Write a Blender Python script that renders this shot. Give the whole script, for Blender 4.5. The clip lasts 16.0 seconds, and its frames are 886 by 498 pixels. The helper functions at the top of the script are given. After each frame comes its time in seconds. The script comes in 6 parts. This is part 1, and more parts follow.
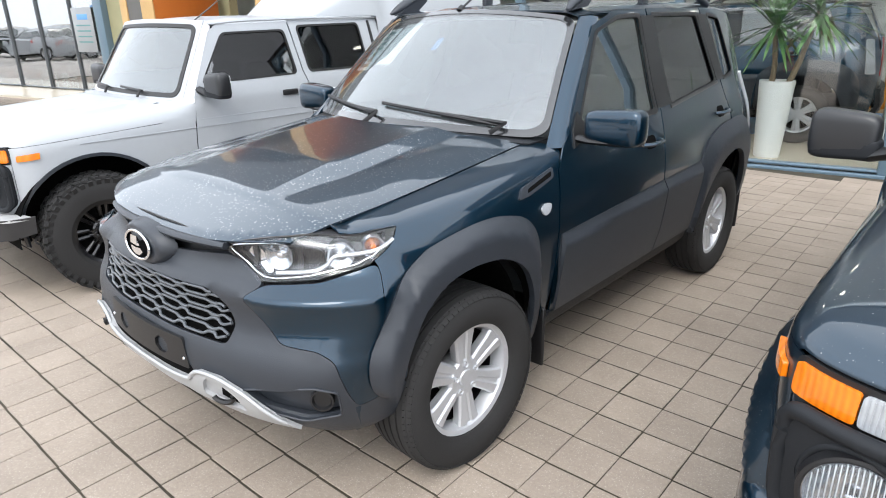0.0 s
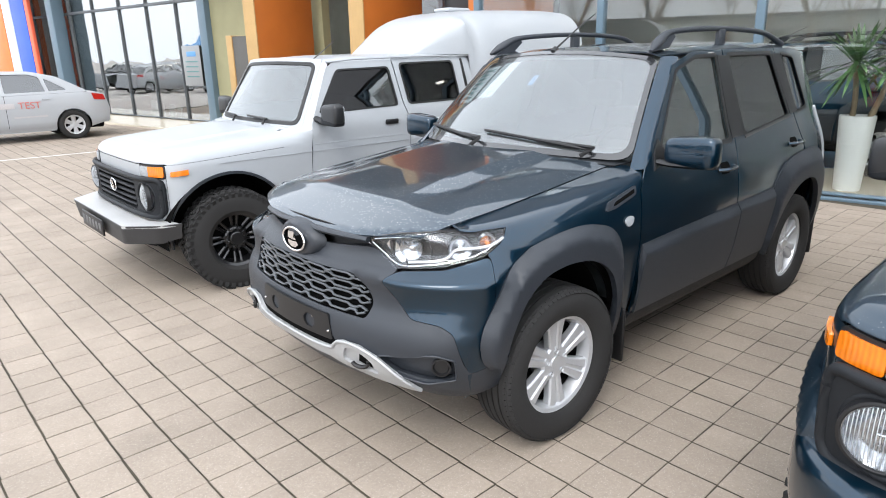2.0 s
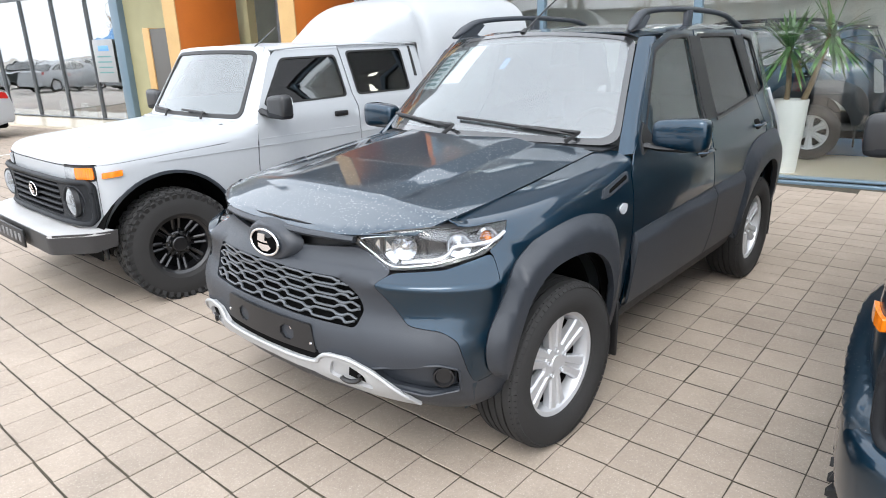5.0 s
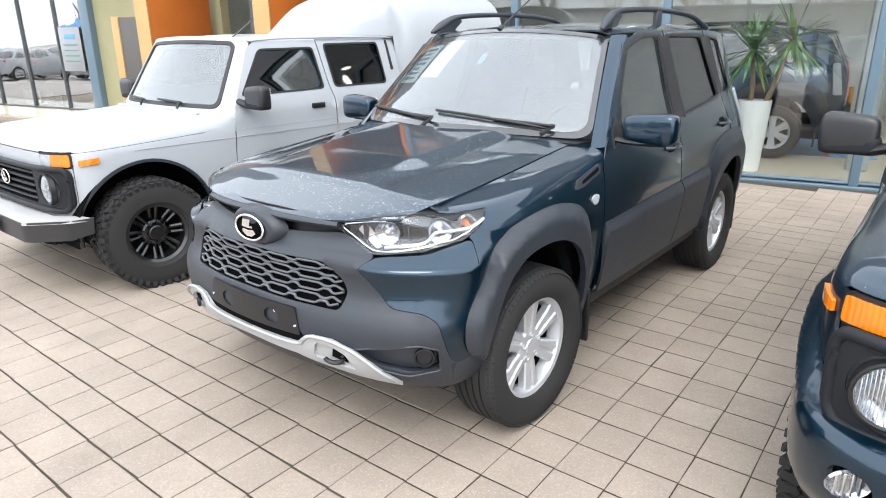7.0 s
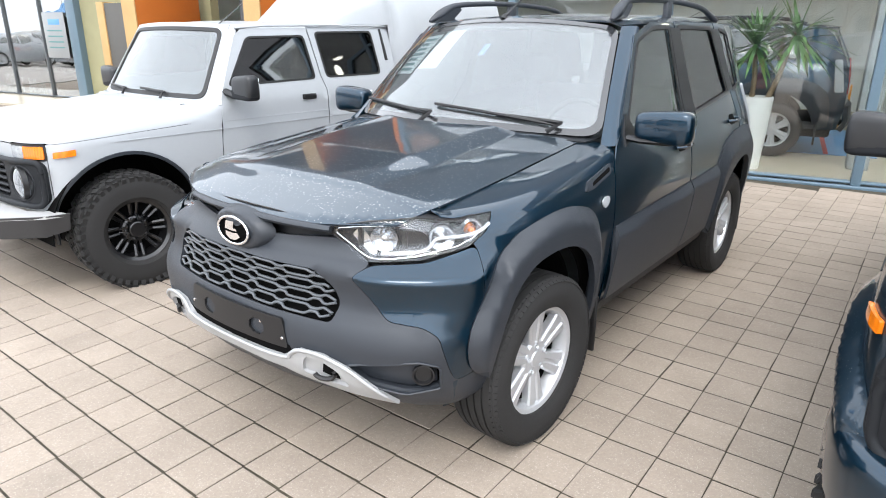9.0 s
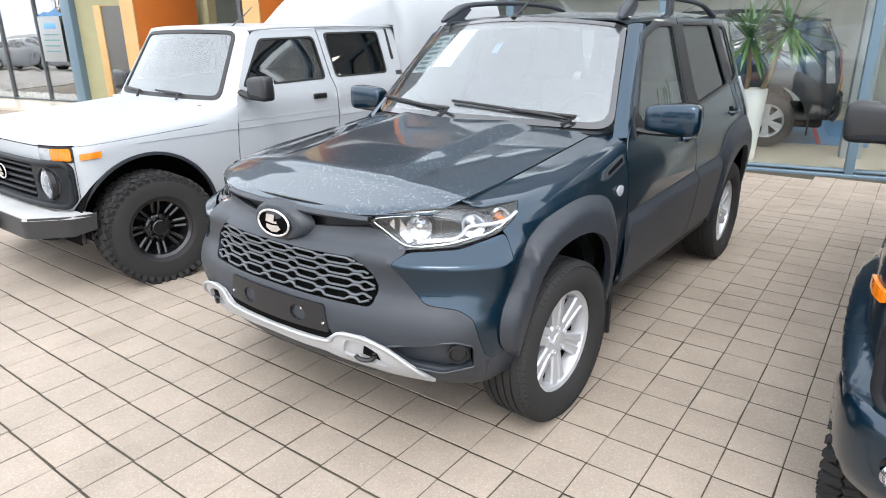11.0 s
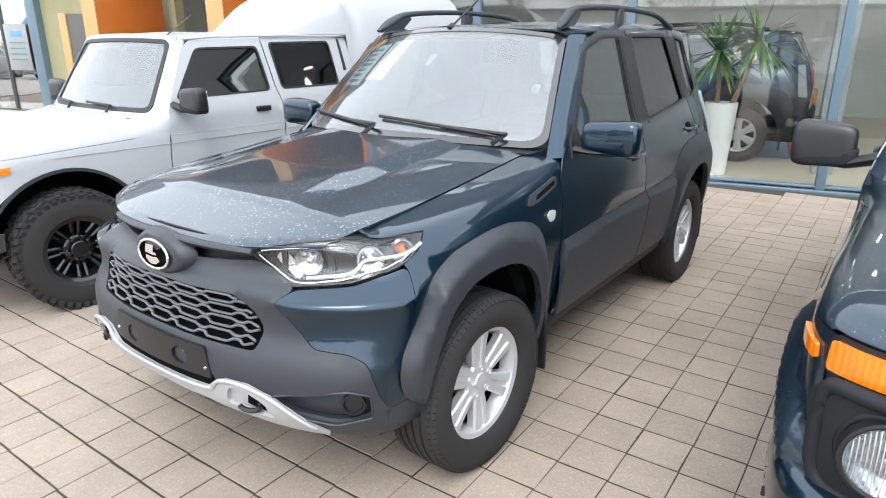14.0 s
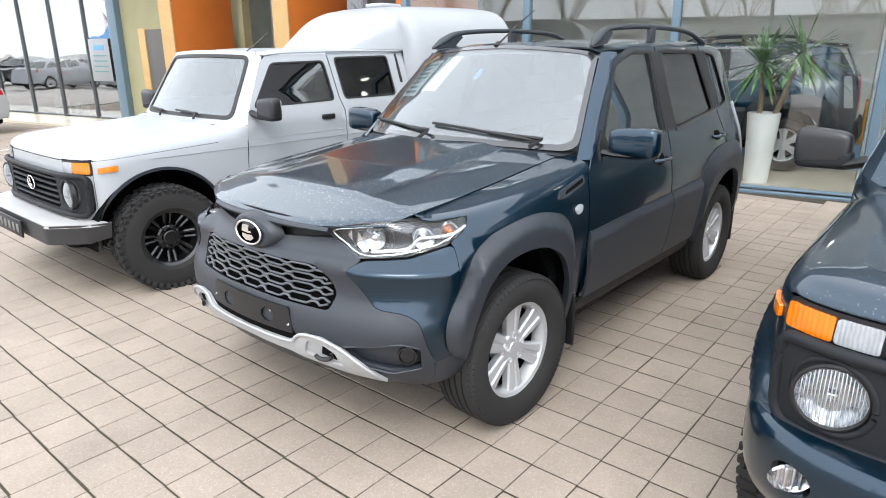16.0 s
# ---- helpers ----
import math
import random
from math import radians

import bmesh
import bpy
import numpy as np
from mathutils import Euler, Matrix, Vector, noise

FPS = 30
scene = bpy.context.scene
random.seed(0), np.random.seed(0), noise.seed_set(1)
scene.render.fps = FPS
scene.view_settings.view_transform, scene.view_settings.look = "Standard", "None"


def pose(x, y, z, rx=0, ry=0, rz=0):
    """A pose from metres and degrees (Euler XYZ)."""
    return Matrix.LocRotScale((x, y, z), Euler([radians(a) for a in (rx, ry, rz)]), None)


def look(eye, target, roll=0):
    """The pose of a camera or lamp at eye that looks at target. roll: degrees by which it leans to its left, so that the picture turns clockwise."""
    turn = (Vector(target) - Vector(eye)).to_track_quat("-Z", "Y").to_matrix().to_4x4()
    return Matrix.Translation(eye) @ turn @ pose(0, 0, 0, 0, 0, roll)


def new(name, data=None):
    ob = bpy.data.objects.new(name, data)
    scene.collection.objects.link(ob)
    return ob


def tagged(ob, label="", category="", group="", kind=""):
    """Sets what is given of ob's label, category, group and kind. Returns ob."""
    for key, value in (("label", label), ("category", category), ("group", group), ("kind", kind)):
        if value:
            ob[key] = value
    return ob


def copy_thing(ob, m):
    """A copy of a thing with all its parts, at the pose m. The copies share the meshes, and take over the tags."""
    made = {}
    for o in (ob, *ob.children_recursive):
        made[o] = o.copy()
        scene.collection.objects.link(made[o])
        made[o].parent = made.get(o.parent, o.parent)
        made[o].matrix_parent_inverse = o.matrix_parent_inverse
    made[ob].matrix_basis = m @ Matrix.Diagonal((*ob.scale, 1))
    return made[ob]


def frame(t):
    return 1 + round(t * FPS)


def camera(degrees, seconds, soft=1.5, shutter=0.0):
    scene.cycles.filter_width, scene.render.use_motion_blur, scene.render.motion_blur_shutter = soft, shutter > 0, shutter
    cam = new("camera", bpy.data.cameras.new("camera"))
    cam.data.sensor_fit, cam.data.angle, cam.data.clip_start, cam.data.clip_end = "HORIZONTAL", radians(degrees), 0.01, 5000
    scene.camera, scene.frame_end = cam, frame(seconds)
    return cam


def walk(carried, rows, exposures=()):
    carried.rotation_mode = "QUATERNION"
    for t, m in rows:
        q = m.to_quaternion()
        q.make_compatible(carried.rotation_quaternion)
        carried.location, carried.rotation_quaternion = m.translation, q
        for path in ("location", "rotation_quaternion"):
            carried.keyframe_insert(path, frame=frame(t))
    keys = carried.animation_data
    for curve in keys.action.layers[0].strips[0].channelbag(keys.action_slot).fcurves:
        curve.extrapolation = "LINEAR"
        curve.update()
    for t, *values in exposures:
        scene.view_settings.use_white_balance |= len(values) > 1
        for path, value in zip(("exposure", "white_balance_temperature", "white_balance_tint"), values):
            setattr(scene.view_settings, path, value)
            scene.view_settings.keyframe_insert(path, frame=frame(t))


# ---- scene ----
cam = camera(69.5, 16.0, soft=1.0)
PATH = [
    (0, (2.103, -1.543, 1.561), (0.846, -0.145, 0.881), -1.0),
    (0.5, (2.407, -1.72, 1.601), (1.065, -0.375, 0.976), 0.2),
    (1, (2.561, -1.779, 1.593), (1.153, -0.493, 0.989), 0.5),
    (1.5, (2.499, -1.874, 1.595), (1.074, -0.6, 1.006), 0.1),
    (2, (2.315, -1.965, 1.587), (0.888, -0.69, 1.005), -1.1),
    (2.5, (2.21, -1.955, 1.558), (0.794, -0.67, 0.971), -2.0),
    (3, (2.042, -1.77, 1.521), (0.639, -0.474, 0.928), -2.2),
    (3.5, (1.965, -1.658, 1.522), (0.584, -0.34, 0.924), -2.1),
    (3.7, (1.977, -1.691, 1.543), (0.612, -0.357, 0.944), -1.8),
    (5.8, (1.998, -2.072, 1.533), (0.771, -0.614, 0.926), -1.3),
    (6, (2.0, -2.079, 1.54), (0.781, -0.614, 0.932), -1.0),
    (6.5, (2.028, -2.078, 1.531), (0.822, -0.603, 0.922), -0.6),
    (7, (2.032, -2.072, 1.528), (0.834, -0.593, 0.913), -0.4),
    (7.5, (1.933, -1.961, 1.53), (0.736, -0.48, 0.916), 0.1),
    (8, (1.832, -1.853, 1.524), (0.645, -0.368, 0.901), 0.4),
    (8.5, (1.82, -1.838, 1.511), (0.645, -0.35, 0.875), 0.4),
    (8.7, (1.854, -1.876, 1.517), (0.683, -0.385, 0.879), 0.5),
    (10.8, (1.93, -2.12, 1.513), (0.774, -0.616, 0.878), -0.8),
    (11, (1.87, -2.14, 1.53), (0.718, -0.638, 0.885), -0.5),
    (11.5, (1.798, -2.16, 1.521), (0.652, -0.657, 0.866), 0.4),
    (12, (1.876, -2.132, 1.543), (0.733, -0.626, 0.891), 0.6),
    (12.5, (2.028, -2.067, 1.555), (0.888, -0.548, 0.928), -0.2),
    (13, (2.082, -2.0, 1.548), (0.953, -0.469, 0.931), -1.4),
    (13.5, (1.99, -1.865, 1.562), (0.875, -0.321, 0.95), -1.2),
    (14, (1.944, -1.763, 1.526), (0.815, -0.231, 0.91), -0.1),
    (14.5, (2.132, -1.766, 1.518), (0.937, -0.285, 0.902), 0.7),
    (15, (2.301, -1.815, 1.529), (1.064, -0.372, 0.905), 0.6),
    (15.5, (2.274, -1.966, 1.531), (1.029, -0.529, 0.909), 0.2),
    (16, (2.229, -2.092, 1.557), (0.975, -0.648, 0.97), -0.3),
]
walk(cam, [(t, look(eye, target, roll)) for t, eye, target, roll in PATH],
     exposures=[(0, 1.20), (1.5, 1.12), (3, 1.17), (4.5, 1.26), (6.5, 1.36), (8.5, 1.41), (11.5, 1.33), (13, 1.42), (14.5, 1.32), (16, 1.26)])

# ---- world, sun, exposure ----
world = bpy.data.worlds.new("overcast_sky")
scene.world = world
world.use_nodes = True
wn, wl = world.node_tree.nodes, world.node_tree.links
sky = wn.new("ShaderNodeTexSky")
sky.sky_type, sky.sun_disc, sky.sun_elevation, sky.sun_rotation = "NISHITA", False, radians(51), radians(149)
sky.air_density, sky.dust_density = 1.0, 4.0
hsv = wn.new("ShaderNodeHueSaturation")
hsv.inputs["Saturation"].default_value = 0.22
cloud = wn.new("ShaderNodeMix")
cloud.data_type = "RGBA"
cloud.inputs[0].default_value = 0.72
cloud.inputs[7].default_value = (9.1, 9.7, 10.6, 1)
wl.new(sky.outputs[0], hsv.inputs["Color"])
wl.new(hsv.outputs[0], cloud.inputs[6])
wl.new(cloud.outputs[2], wn["Background"].inputs[0])
wn["Background"].inputs[1].default_value = 0.15

sun = new("sun", bpy.data.lights.new("sun", "SUN"))
sun.data.energy, sun.data.angle, sun.data.color = 0.6, radians(25), (1.0, 0.97, 0.93)
sun.matrix_world = look((5.5, -9.0, 13.0), (0, 0, 0))
scene.view_settings.exposure = 1.16


# ---- mesh helpers ----
def part(name, data, material, parent=None, label="", kind=""):
    """Links a bmesh or a mesh as one object under a thing or a part."""
    if isinstance(data, bmesh.types.BMesh):
        mesh = bpy.data.meshes.new(name)
        data.to_mesh(mesh)
        data.free()
    else:
        mesh = data
    if material is not None:
        mesh.materials.append(material)
    ob = new(name, mesh)
    ob.parent = parent
    if label or kind:
        tagged(ob, label, kind=kind)
    return ob


def thing(name, label, category, m=None, group="", kind=""):
    ob = new(name)
    ob.empty_display_size = 0.2
    if m is not None:
        ob.matrix_world = m
    return tagged(ob, label, category, group, kind)


def smooth(bm, angle=35):
    for f in bm.faces:
        f.smooth = True
    for e in bm.edges:
        if len(e.link_faces) == 2 and e.calc_face_angle(0) > radians(angle):
            e.smooth = False
    return bm


def box(lo, hi, bevel=0.0, m=None, segs=2):
    bm = bmesh.new()
    bmesh.ops.create_cube(bm, size=1)
    lo, hi = Vector(lo), Vector(hi)
    for v in bm.verts:
        v.co = Vector(lo[k] + (v.co[k] + 0.5) * (hi[k] - lo[k]) for k in range(3))
    if bevel:
        bmesh.ops.bevel(bm, geom=list(bm.edges), offset=bevel, segments=segs, affect="EDGES", profile=0.5)
    if m is not None:
        bm.transform(m)
    return smooth(bm, 50)


def join(*bms):
    out = bmesh.new()
    for b in bms:
        me = bpy.data.meshes.new("tmp")
        b.to_mesh(me)
        b.free()
        out.from_mesh(me)
        bpy.data.meshes.remove(me)
    return out


def lathe(profile, segs=48, axis="x", m=None, closed=False):
    """Spins (offset along the axis, radius) round the axis."""
    bm = bmesh.new()
    rings = []
    for a, r in profile:
        ring = []
        for k in range(segs):
            c, s = math.cos(2 * math.pi * k / segs), math.sin(2 * math.pi * k / segs)
            co = (a, r * c, r * s) if axis == "x" else (r * c, r * s, a) if axis == "z" else (r * s, a, r * c)
            ring.append(bm.verts.new(co))
        rings.append(ring)
    pairs = list(zip(rings, rings[1:])) + ([(rings[-1], rings[0])] if closed else [])
    for p, q in pairs:
        for k in range(segs):
            bm.faces.new((p[k], q[k], q[(k + 1) % segs], p[(k + 1) % segs]))
    if not closed:
        for ring, r in ((rings[0], profile[0][1]), (rings[-1], profile[-1][1])):
            if r > 1e-5:
                bm.faces.new(ring)
    bmesh.ops.remove_doubles(bm, verts=bm.verts, dist=1e-6)
    bmesh.ops.recalc_face_normals(bm, faces=bm.faces)
    if m is not None:
        bm.transform(m)
    return smooth(bm, 30)


def catmull(points, n=8, loop=False):
    """A smooth curve through the points."""
    p = [np.array(q, float) for q in points]
    p = [p[-1], *p, p[0], p[1]] if loop else [2 * p[0] - p[1], *p, 2 * p[-1] - p[-2]]
    out = []
    for a, b, c, d in zip(p, p[1:], p[2:], p[3:]):
        for k in range(n):
            t = k / n
            out.append(0.5 * (2 * b + (c - a) * t + (2 * a - 5 * b + 4 * c - d) * t**2 + (3 * b - a - 3 * c + d) * t**3))
    if not loop:
        out.append(p[-2])
    return [tuple(q) for q in out]


def tube(points, radius, segs=8, flat=1.0, up=(0, 0, 1)):
    """A rod along points; radius may be a list; flat squeezes it along up."""
    bm = bmesh.new()
    pts = [Vector(p) for p in points]
    rad = radius if isinstance(radius, (list, tuple)) else [radius] * len(pts)
    rings = []
    for k, p in enumerate(pts):
        d = (pts[min(k + 1, len(pts) - 1)] - pts[max(k - 1, 0)]).normalized()
        a = d.cross(Vector(up))
        a = a.normalized() if a.length > 1e-4 else d.orthogonal().normalized()
        b = a.cross(d).normalized()
        rings.append([bm.verts.new(p + rad[k] * (math.cos(2 * math.pi * j / segs) * a + flat * math.sin(2 * math.pi * j / segs) * b)) for j in range(segs)])
    for p, q in zip(rings, rings[1:]):
        for j in range(segs):
            bm.faces.new((p[j], p[(j + 1) % segs], q[(j + 1) % segs], q[j]))
    bm.faces.new(rings[0])
    bm.faces.new(rings[-1])
    bmesh.ops.recalc_face_normals(bm, faces=bm.faces)
    return smooth(bm, 50)


def inside(poly, x, y):
    hit = False
    for (x1, y1), (x2, y2) in zip(poly, poly[1:] + poly[:1]):
        if (y1 > y) != (y2 > y) and x < (x2 - x1) * (y - y1) / (y2 - y1) + x1:
            hit = not hit
    return hit


def dense(poly, step):
    out = []
    for a, b in zip(poly, poly[1:] + poly[:1]):
        n = max(1, int(math.dist(a, b) / step + 0.5))
        out += [(a[0] + (b[0] - a[0]) * k / n, a[1] + (b[1] - a[1]) * k / n) for k in range(n)]
    return out


def rounded(poly, r, n=4):
    """The polygon with its corners rounded."""
    out = []
    for k, p in enumerate(poly):
        a, b = Vector(poly[k - 1]), Vector(poly[(k + 1) % len(poly)])
        p = Vector(p)
        ra = min(r, (a - p).length * 0.45)
        rb = min(r, (b - p).length * 0.45)
        s, e = p + (a - p).normalized() * ra, p + (b - p).normalized() * rb
        for j in range(n + 1):
            t = j / n
            out.append(tuple((1 - t) ** 2 * s + 2 * t * (1 - t) * p + t * t * e))
    return out


def sheet(outline, f, step=0.04, thick=0.006, holes=(), flip=False, mirror=False, lift=0.0):
    """A curved panel of some thickness: the part of the surface f(u, v) that lies in the outline and in none of the holes."""
    from mathutils.geometry import delaunay_2d_cdt
    loops = [dense(list(outline), step)] + [dense(list(h), step) for h in holes]
    pts, edges = [], []
    for lp in loops:
        n0 = len(pts)
        pts += lp
        edges += [(n0 + k, n0 + (k + 1) % len(lp)) for k in range(len(lp))]
    edge_pts = np.array(pts)
    us, vs = [p[0] for p in loops[0]], [p[1] for p in loops[0]]
    nu, nv = max(2, int((max(us) - min(us)) / step)), max(2, int((max(vs) - min(vs)) / step))
    for iu in range(1, nu):
        for iv in range(1, nv):
            u, v = min(us) + (max(us) - min(us)) * iu / nu, min(vs) + (max(vs) - min(vs)) * iv / nv
            if inside(loops[0], u, v) and not any(inside(h, u, v) for h in loops[1:]):
                if ((edge_pts - (u, v)) ** 2).sum(1).min() > (0.45 * step) ** 2:
                    pts.append((u, v))
    co, _, tris, *_ = delaunay_2d_cdt([Vector(p) for p in pts], edges, [], 0, 1e-6)
    keep = []
    for t in tris:
        cx, cy = sum(co[k][0] for k in t) / 3, sum(co[k][1] for k in t) / 3
        if inside(loops[0], cx, cy) and not any(inside(h, cx, cy) for h in loops[1:]):
            keep.append(tuple(t))
    sx = -1 if mirror else 1
    e = 0.004
    front, nor = [], []
    for q in co:
        u, v = q[0], q[1]
        du = np.subtract(f(u + e, v), f(u - e, v))
        dv = np.subtract(f(u, v + e), f(u, v - e))
        n = np.cross(du, dv)
        n = n / (np.linalg.norm(n) + 1e-12) * (-1 if flip else 1)
        p = np.array(f(u, v)) + lift * n
        front.append((sx * p[0], p[1], p[2]))
        nor.append((sx * n[0], n[1], n[2]))
    turn = flip != mirror
    front, nor = np.array(front), np.array(nor)
    faces = [t[::-1] if turn else t for t in keep]
    ar = sum((co[t[1]][0] - co[t[0]][0]) * (co[t[2]][1] - co[t[0]][1]) - (co[t[2]][0] - co[t[0]][0]) * (co[t[1]][1] - co[t[0]][1]) for t in keep)
    if ar < 0:
        faces = [t[::-1] for t in faces]
    n = len(front)
    back = front - thick * nor
    count = {}
    for t in faces:
        for a, b in ((t[0], t[1]), (t[1], t[2]), (t[2], t[0])):
            count[a, b] = count.get((a, b), 0) + 1
    rim = [(a, b) for a, b in count if (b, a) not in count]
    verts = [*front, *back]
    norms = [*nor, *(-nor)]
    allf = faces + [(c + n, b + n, a + n) for a, b, c in faces]
    for a, b in rim:
        k = len(verts)
        d = np.cross(front[b] - front[a], nor[a])
        d = d / (np.linalg.norm(d) + 1e-12)
        verts += [front[a], front[b], back[b], back[a]]
        norms += [d, d, d, d]
        allf.append((k, k + 3, k + 2, k + 1))
    mesh = bpy.data.meshes.new("sheet")
    mesh.from_pydata([tuple(map(float, v)) for v in verts], [], allf)
    mesh.polygons.foreach_set("use_smooth", [True] * len(mesh.polygons))
    mesh.normals_split_custom_set_from_vertices([tuple(map(float, v)) for v in norms])
    return mesh


# ---- materials ----
def material(name, color, rough=0.5, metal=0.0, coat=0.0, spec=0.5, bump=0.0, scale=60.0, vary=0.12, vscale=3.0, rand=0.0):
    """A surface with colour that varies at two scales, uneven gloss and fine relief."""
    mat = bpy.data.materials.new(name)
    mat.use_nodes = True
    n, l = mat.node_tree.nodes, mat.node_tree.links
    b = n["Principled BSDF"]
    b.inputs["Roughness"].default_value, b.inputs["Metallic"].default_value = rough, metal
    b.inputs["Coat Weight"].default_value, b.inputs["Coat Roughness"].default_value = coat, 0.03
    b.inputs["Specular IOR Level"].default_value = spec
    tc = n.new("ShaderNodeTexCoord")
    big, small = n.new("ShaderNodeTexNoise"), n.new("ShaderNodeTexNoise")
    big.inputs["Scale"].default_value, small.inputs["Scale"].default_value = vscale, scale
    big.inputs["Detail"].default_value, small.inputs["Detail"].default_value = 4, 3
    l.new(tc.outputs["Object"], big.inputs["Vector"])
    l.new(tc.outputs["Object"], small.inputs["Vector"])
    add = n.new("ShaderNodeMath")
    add.operation = "ADD"
    l.new(big.outputs["Fac"], add.inputs[0])
    l.new(small.outputs["Fac"], add.inputs[1])
    last = add
    if rand:
        oi = n.new("ShaderNodeObjectInfo")
        ra = n.new("ShaderNodeMath")
        ra.operation = "MULTIPLY_ADD"
        ra.inputs[1].default_value = rand
        l.new(oi.outputs["Random"], ra.inputs[0])
        l.new(add.outputs[0], ra.inputs[2])
        last = ra
    ramp = n.new("ShaderNodeMapRange")
    ramp.inputs["From Min"].default_value, ramp.inputs["From Max"].default_value = 0.6, 1.4 + rand
    ramp.inputs["To Min"].default_value, ramp.inputs["To Max"].default_value = 1 - vary, 1 + vary
    l.new(last.outputs[0], ramp.inputs["Value"])
    mul = n.new("ShaderNodeVectorMath")
    mul.operation = "SCALE"
    mul.inputs[0].default_value = color
    l.new(ramp.outputs[0], mul.inputs["Scale"])
    l.new(mul.outputs[0], b.inputs["Base Color"])
    if bump:
        bp = n.new("ShaderNodeBump")
        bp.inputs["Strength"].default_value, bp.inputs["Distance"].default_value = bump, 0.002
        l.new(small.outputs["Fac"], bp.inputs["Height"])
        l.new(bp.outputs[0], b.inputs["Normal"])
    return mat


def glass(name, tint, f0=0.05, rough=0.0, haze=0.0):
    """A thin pane: tinted see-through with a gloss that grows towards grazing."""
    mat = bpy.data.materials.new(name)
    mat.use_nodes = True
    n, l = mat.node_tree.nodes, mat.node_tree.links
    n.remove(n["Principled BSDF"])
    tr, gl, mx, lw = n.new("ShaderNodeBsdfTransparent"), n.new("ShaderNodeBsdfGlossy"), n.new("ShaderNodeMixShader"), n.new("ShaderNodeLayerWeight")
    pw, sc = n.new("ShaderNodeMath"), n.new("ShaderNodeMath")
    pw.operation, sc.operation = "POWER", "MULTIPLY_ADD"
    pw.inputs[1].default_value = 5
    sc.inputs[1].default_value, sc.inputs[2].default_value = 1 - f0, f0
    tr.inputs[0].default_value = (*tint, 1)
    gl.inputs["Roughness"].default_value = rough
    l.new(lw.outputs["Facing"], pw.inputs[0])
    l.new(pw.outputs[0], sc.inputs[0])
    l.new(sc.outputs[0], mx.inputs[0])
    l.new(tr.outputs[0], mx.inputs[1])
    l.new(gl.outputs[0], mx.inputs[2])
    last = mx
    if haze:
        df, m2 = n.new("ShaderNodeBsdfDiffuse"), n.new("ShaderNodeMixShader")
        df.inputs[0].default_value = (0.75, 0.76, 0.78, 1)
        nz, mr, tc = n.new("ShaderNodeTexNoise"), n.new("ShaderNodeMapRange"), n.new("ShaderNodeTexCoord")
        nz.inputs["Scale"].default_value = 6
        mr.inputs["To Min"].default_value, mr.inputs["To Max"].default_value = haze * 0.7, haze * 1.3
        l.new(tc.outputs["Object"], nz.inputs["Vector"])
        l.new(nz.outputs["Fac"], mr.inputs["Value"])
        l.new(mr.outputs[0], m2.inputs[0])
        l.new(mx.outputs[0], m2.inputs[1])
        l.new(df.outputs[0], m2.inputs[2])
        last = m2
    l.new(last.outputs[0], n["Material Output"].inputs[0])
    return mat


def spotted(mat, amount=1.0, size_most=0.40):
    """Dried water spots and dust on paint: pale specks in drifts."""
    n, l = mat.node_tree.nodes, mat.node_tree.links
    b = n["Principled BSDF"]
    tc, vo, nz, mul = n.new("ShaderNodeTexCoord"), n.new("ShaderNodeTexVoronoi"), n.new("ShaderNodeTexNoise"), n.new("ShaderNodeMath")
    vo.inputs["Scale"].default_value, nz.inputs["Scale"].default_value = 105, 3.0
    vo.inputs["Randomness"].default_value = 1.0
    l.new(tc.outputs["Object"], vo.inputs["Vector"])
    l.new(tc.outputs["Object"], nz.inputs["Vector"])
    dot, drift = n.new("ShaderNodeMapRange"), n.new("ShaderNodeMapRange")
    size = n.new("ShaderNodeMath")
    size.operation = "MULTIPLY"
    size.inputs[1].default_value = size_most
    sep = n.new("ShaderNodeSeparateColor")
    l.new(vo.outputs["Color"], sep.inputs[0])
    l.new(sep.outputs[0], size.inputs[0])
    l.new(vo.outputs["Distance"], dot.inputs["Value"])
    l.new(size.outputs[0], dot.inputs["From Max"])
    dot.inputs["From Min"].default_value, dot.inputs["To Min"].default_value, dot.inputs["To Max"].default_value = 0.0, 1.15, 0.0
    drift.inputs["From Min"].default_value, drift.inputs["From Max"].default_value = 0.31, 0.57
    l.new(nz.outputs["Fac"], drift.inputs["Value"])
    mul.operation = "MULTIPLY"
    l.new(dot.outputs[0], mul.inputs[0])
    l.new(drift.outputs[0], mul.inputs[1])
    film = n.new("ShaderNodeMath")
    film.operation = "MULTIPLY_ADD"
    film.inputs[1].default_value, film.inputs[2].default_value = 1.0 * amount, 0.05 * amount
    l.new(mul.outputs[0], film.inputs[0])
    mix = n.new("ShaderNodeMix")
    mix.data_type = "RGBA"
    old = b.inputs["Base Color"].links[0].from_socket
    l.new(film.outputs[0], mix.inputs[0])
    l.new(old, mix.inputs[6])
    mix.inputs[7].default_value = (0.36, 0.38, 0.38, 1)
    l.new(mix.outputs[2], b.inputs["Base Color"])
    flat = n.new("ShaderNodeMath")
    flat.operation = "MULTIPLY"
    flat.inputs[1].default_value = b.inputs["Metallic"].default_value
    inv = n.new("ShaderNodeMath")
    inv.operation = "SUBTRACT"
    inv.inputs[0].default_value = 1.0
    l.new(mul.outputs[0], inv.inputs[1])
    inv.use_clamp = True
    l.new(inv.outputs[0], flat.inputs[0])
    l.new(flat.outputs[0], b.inputs["Metallic"])
    return mat


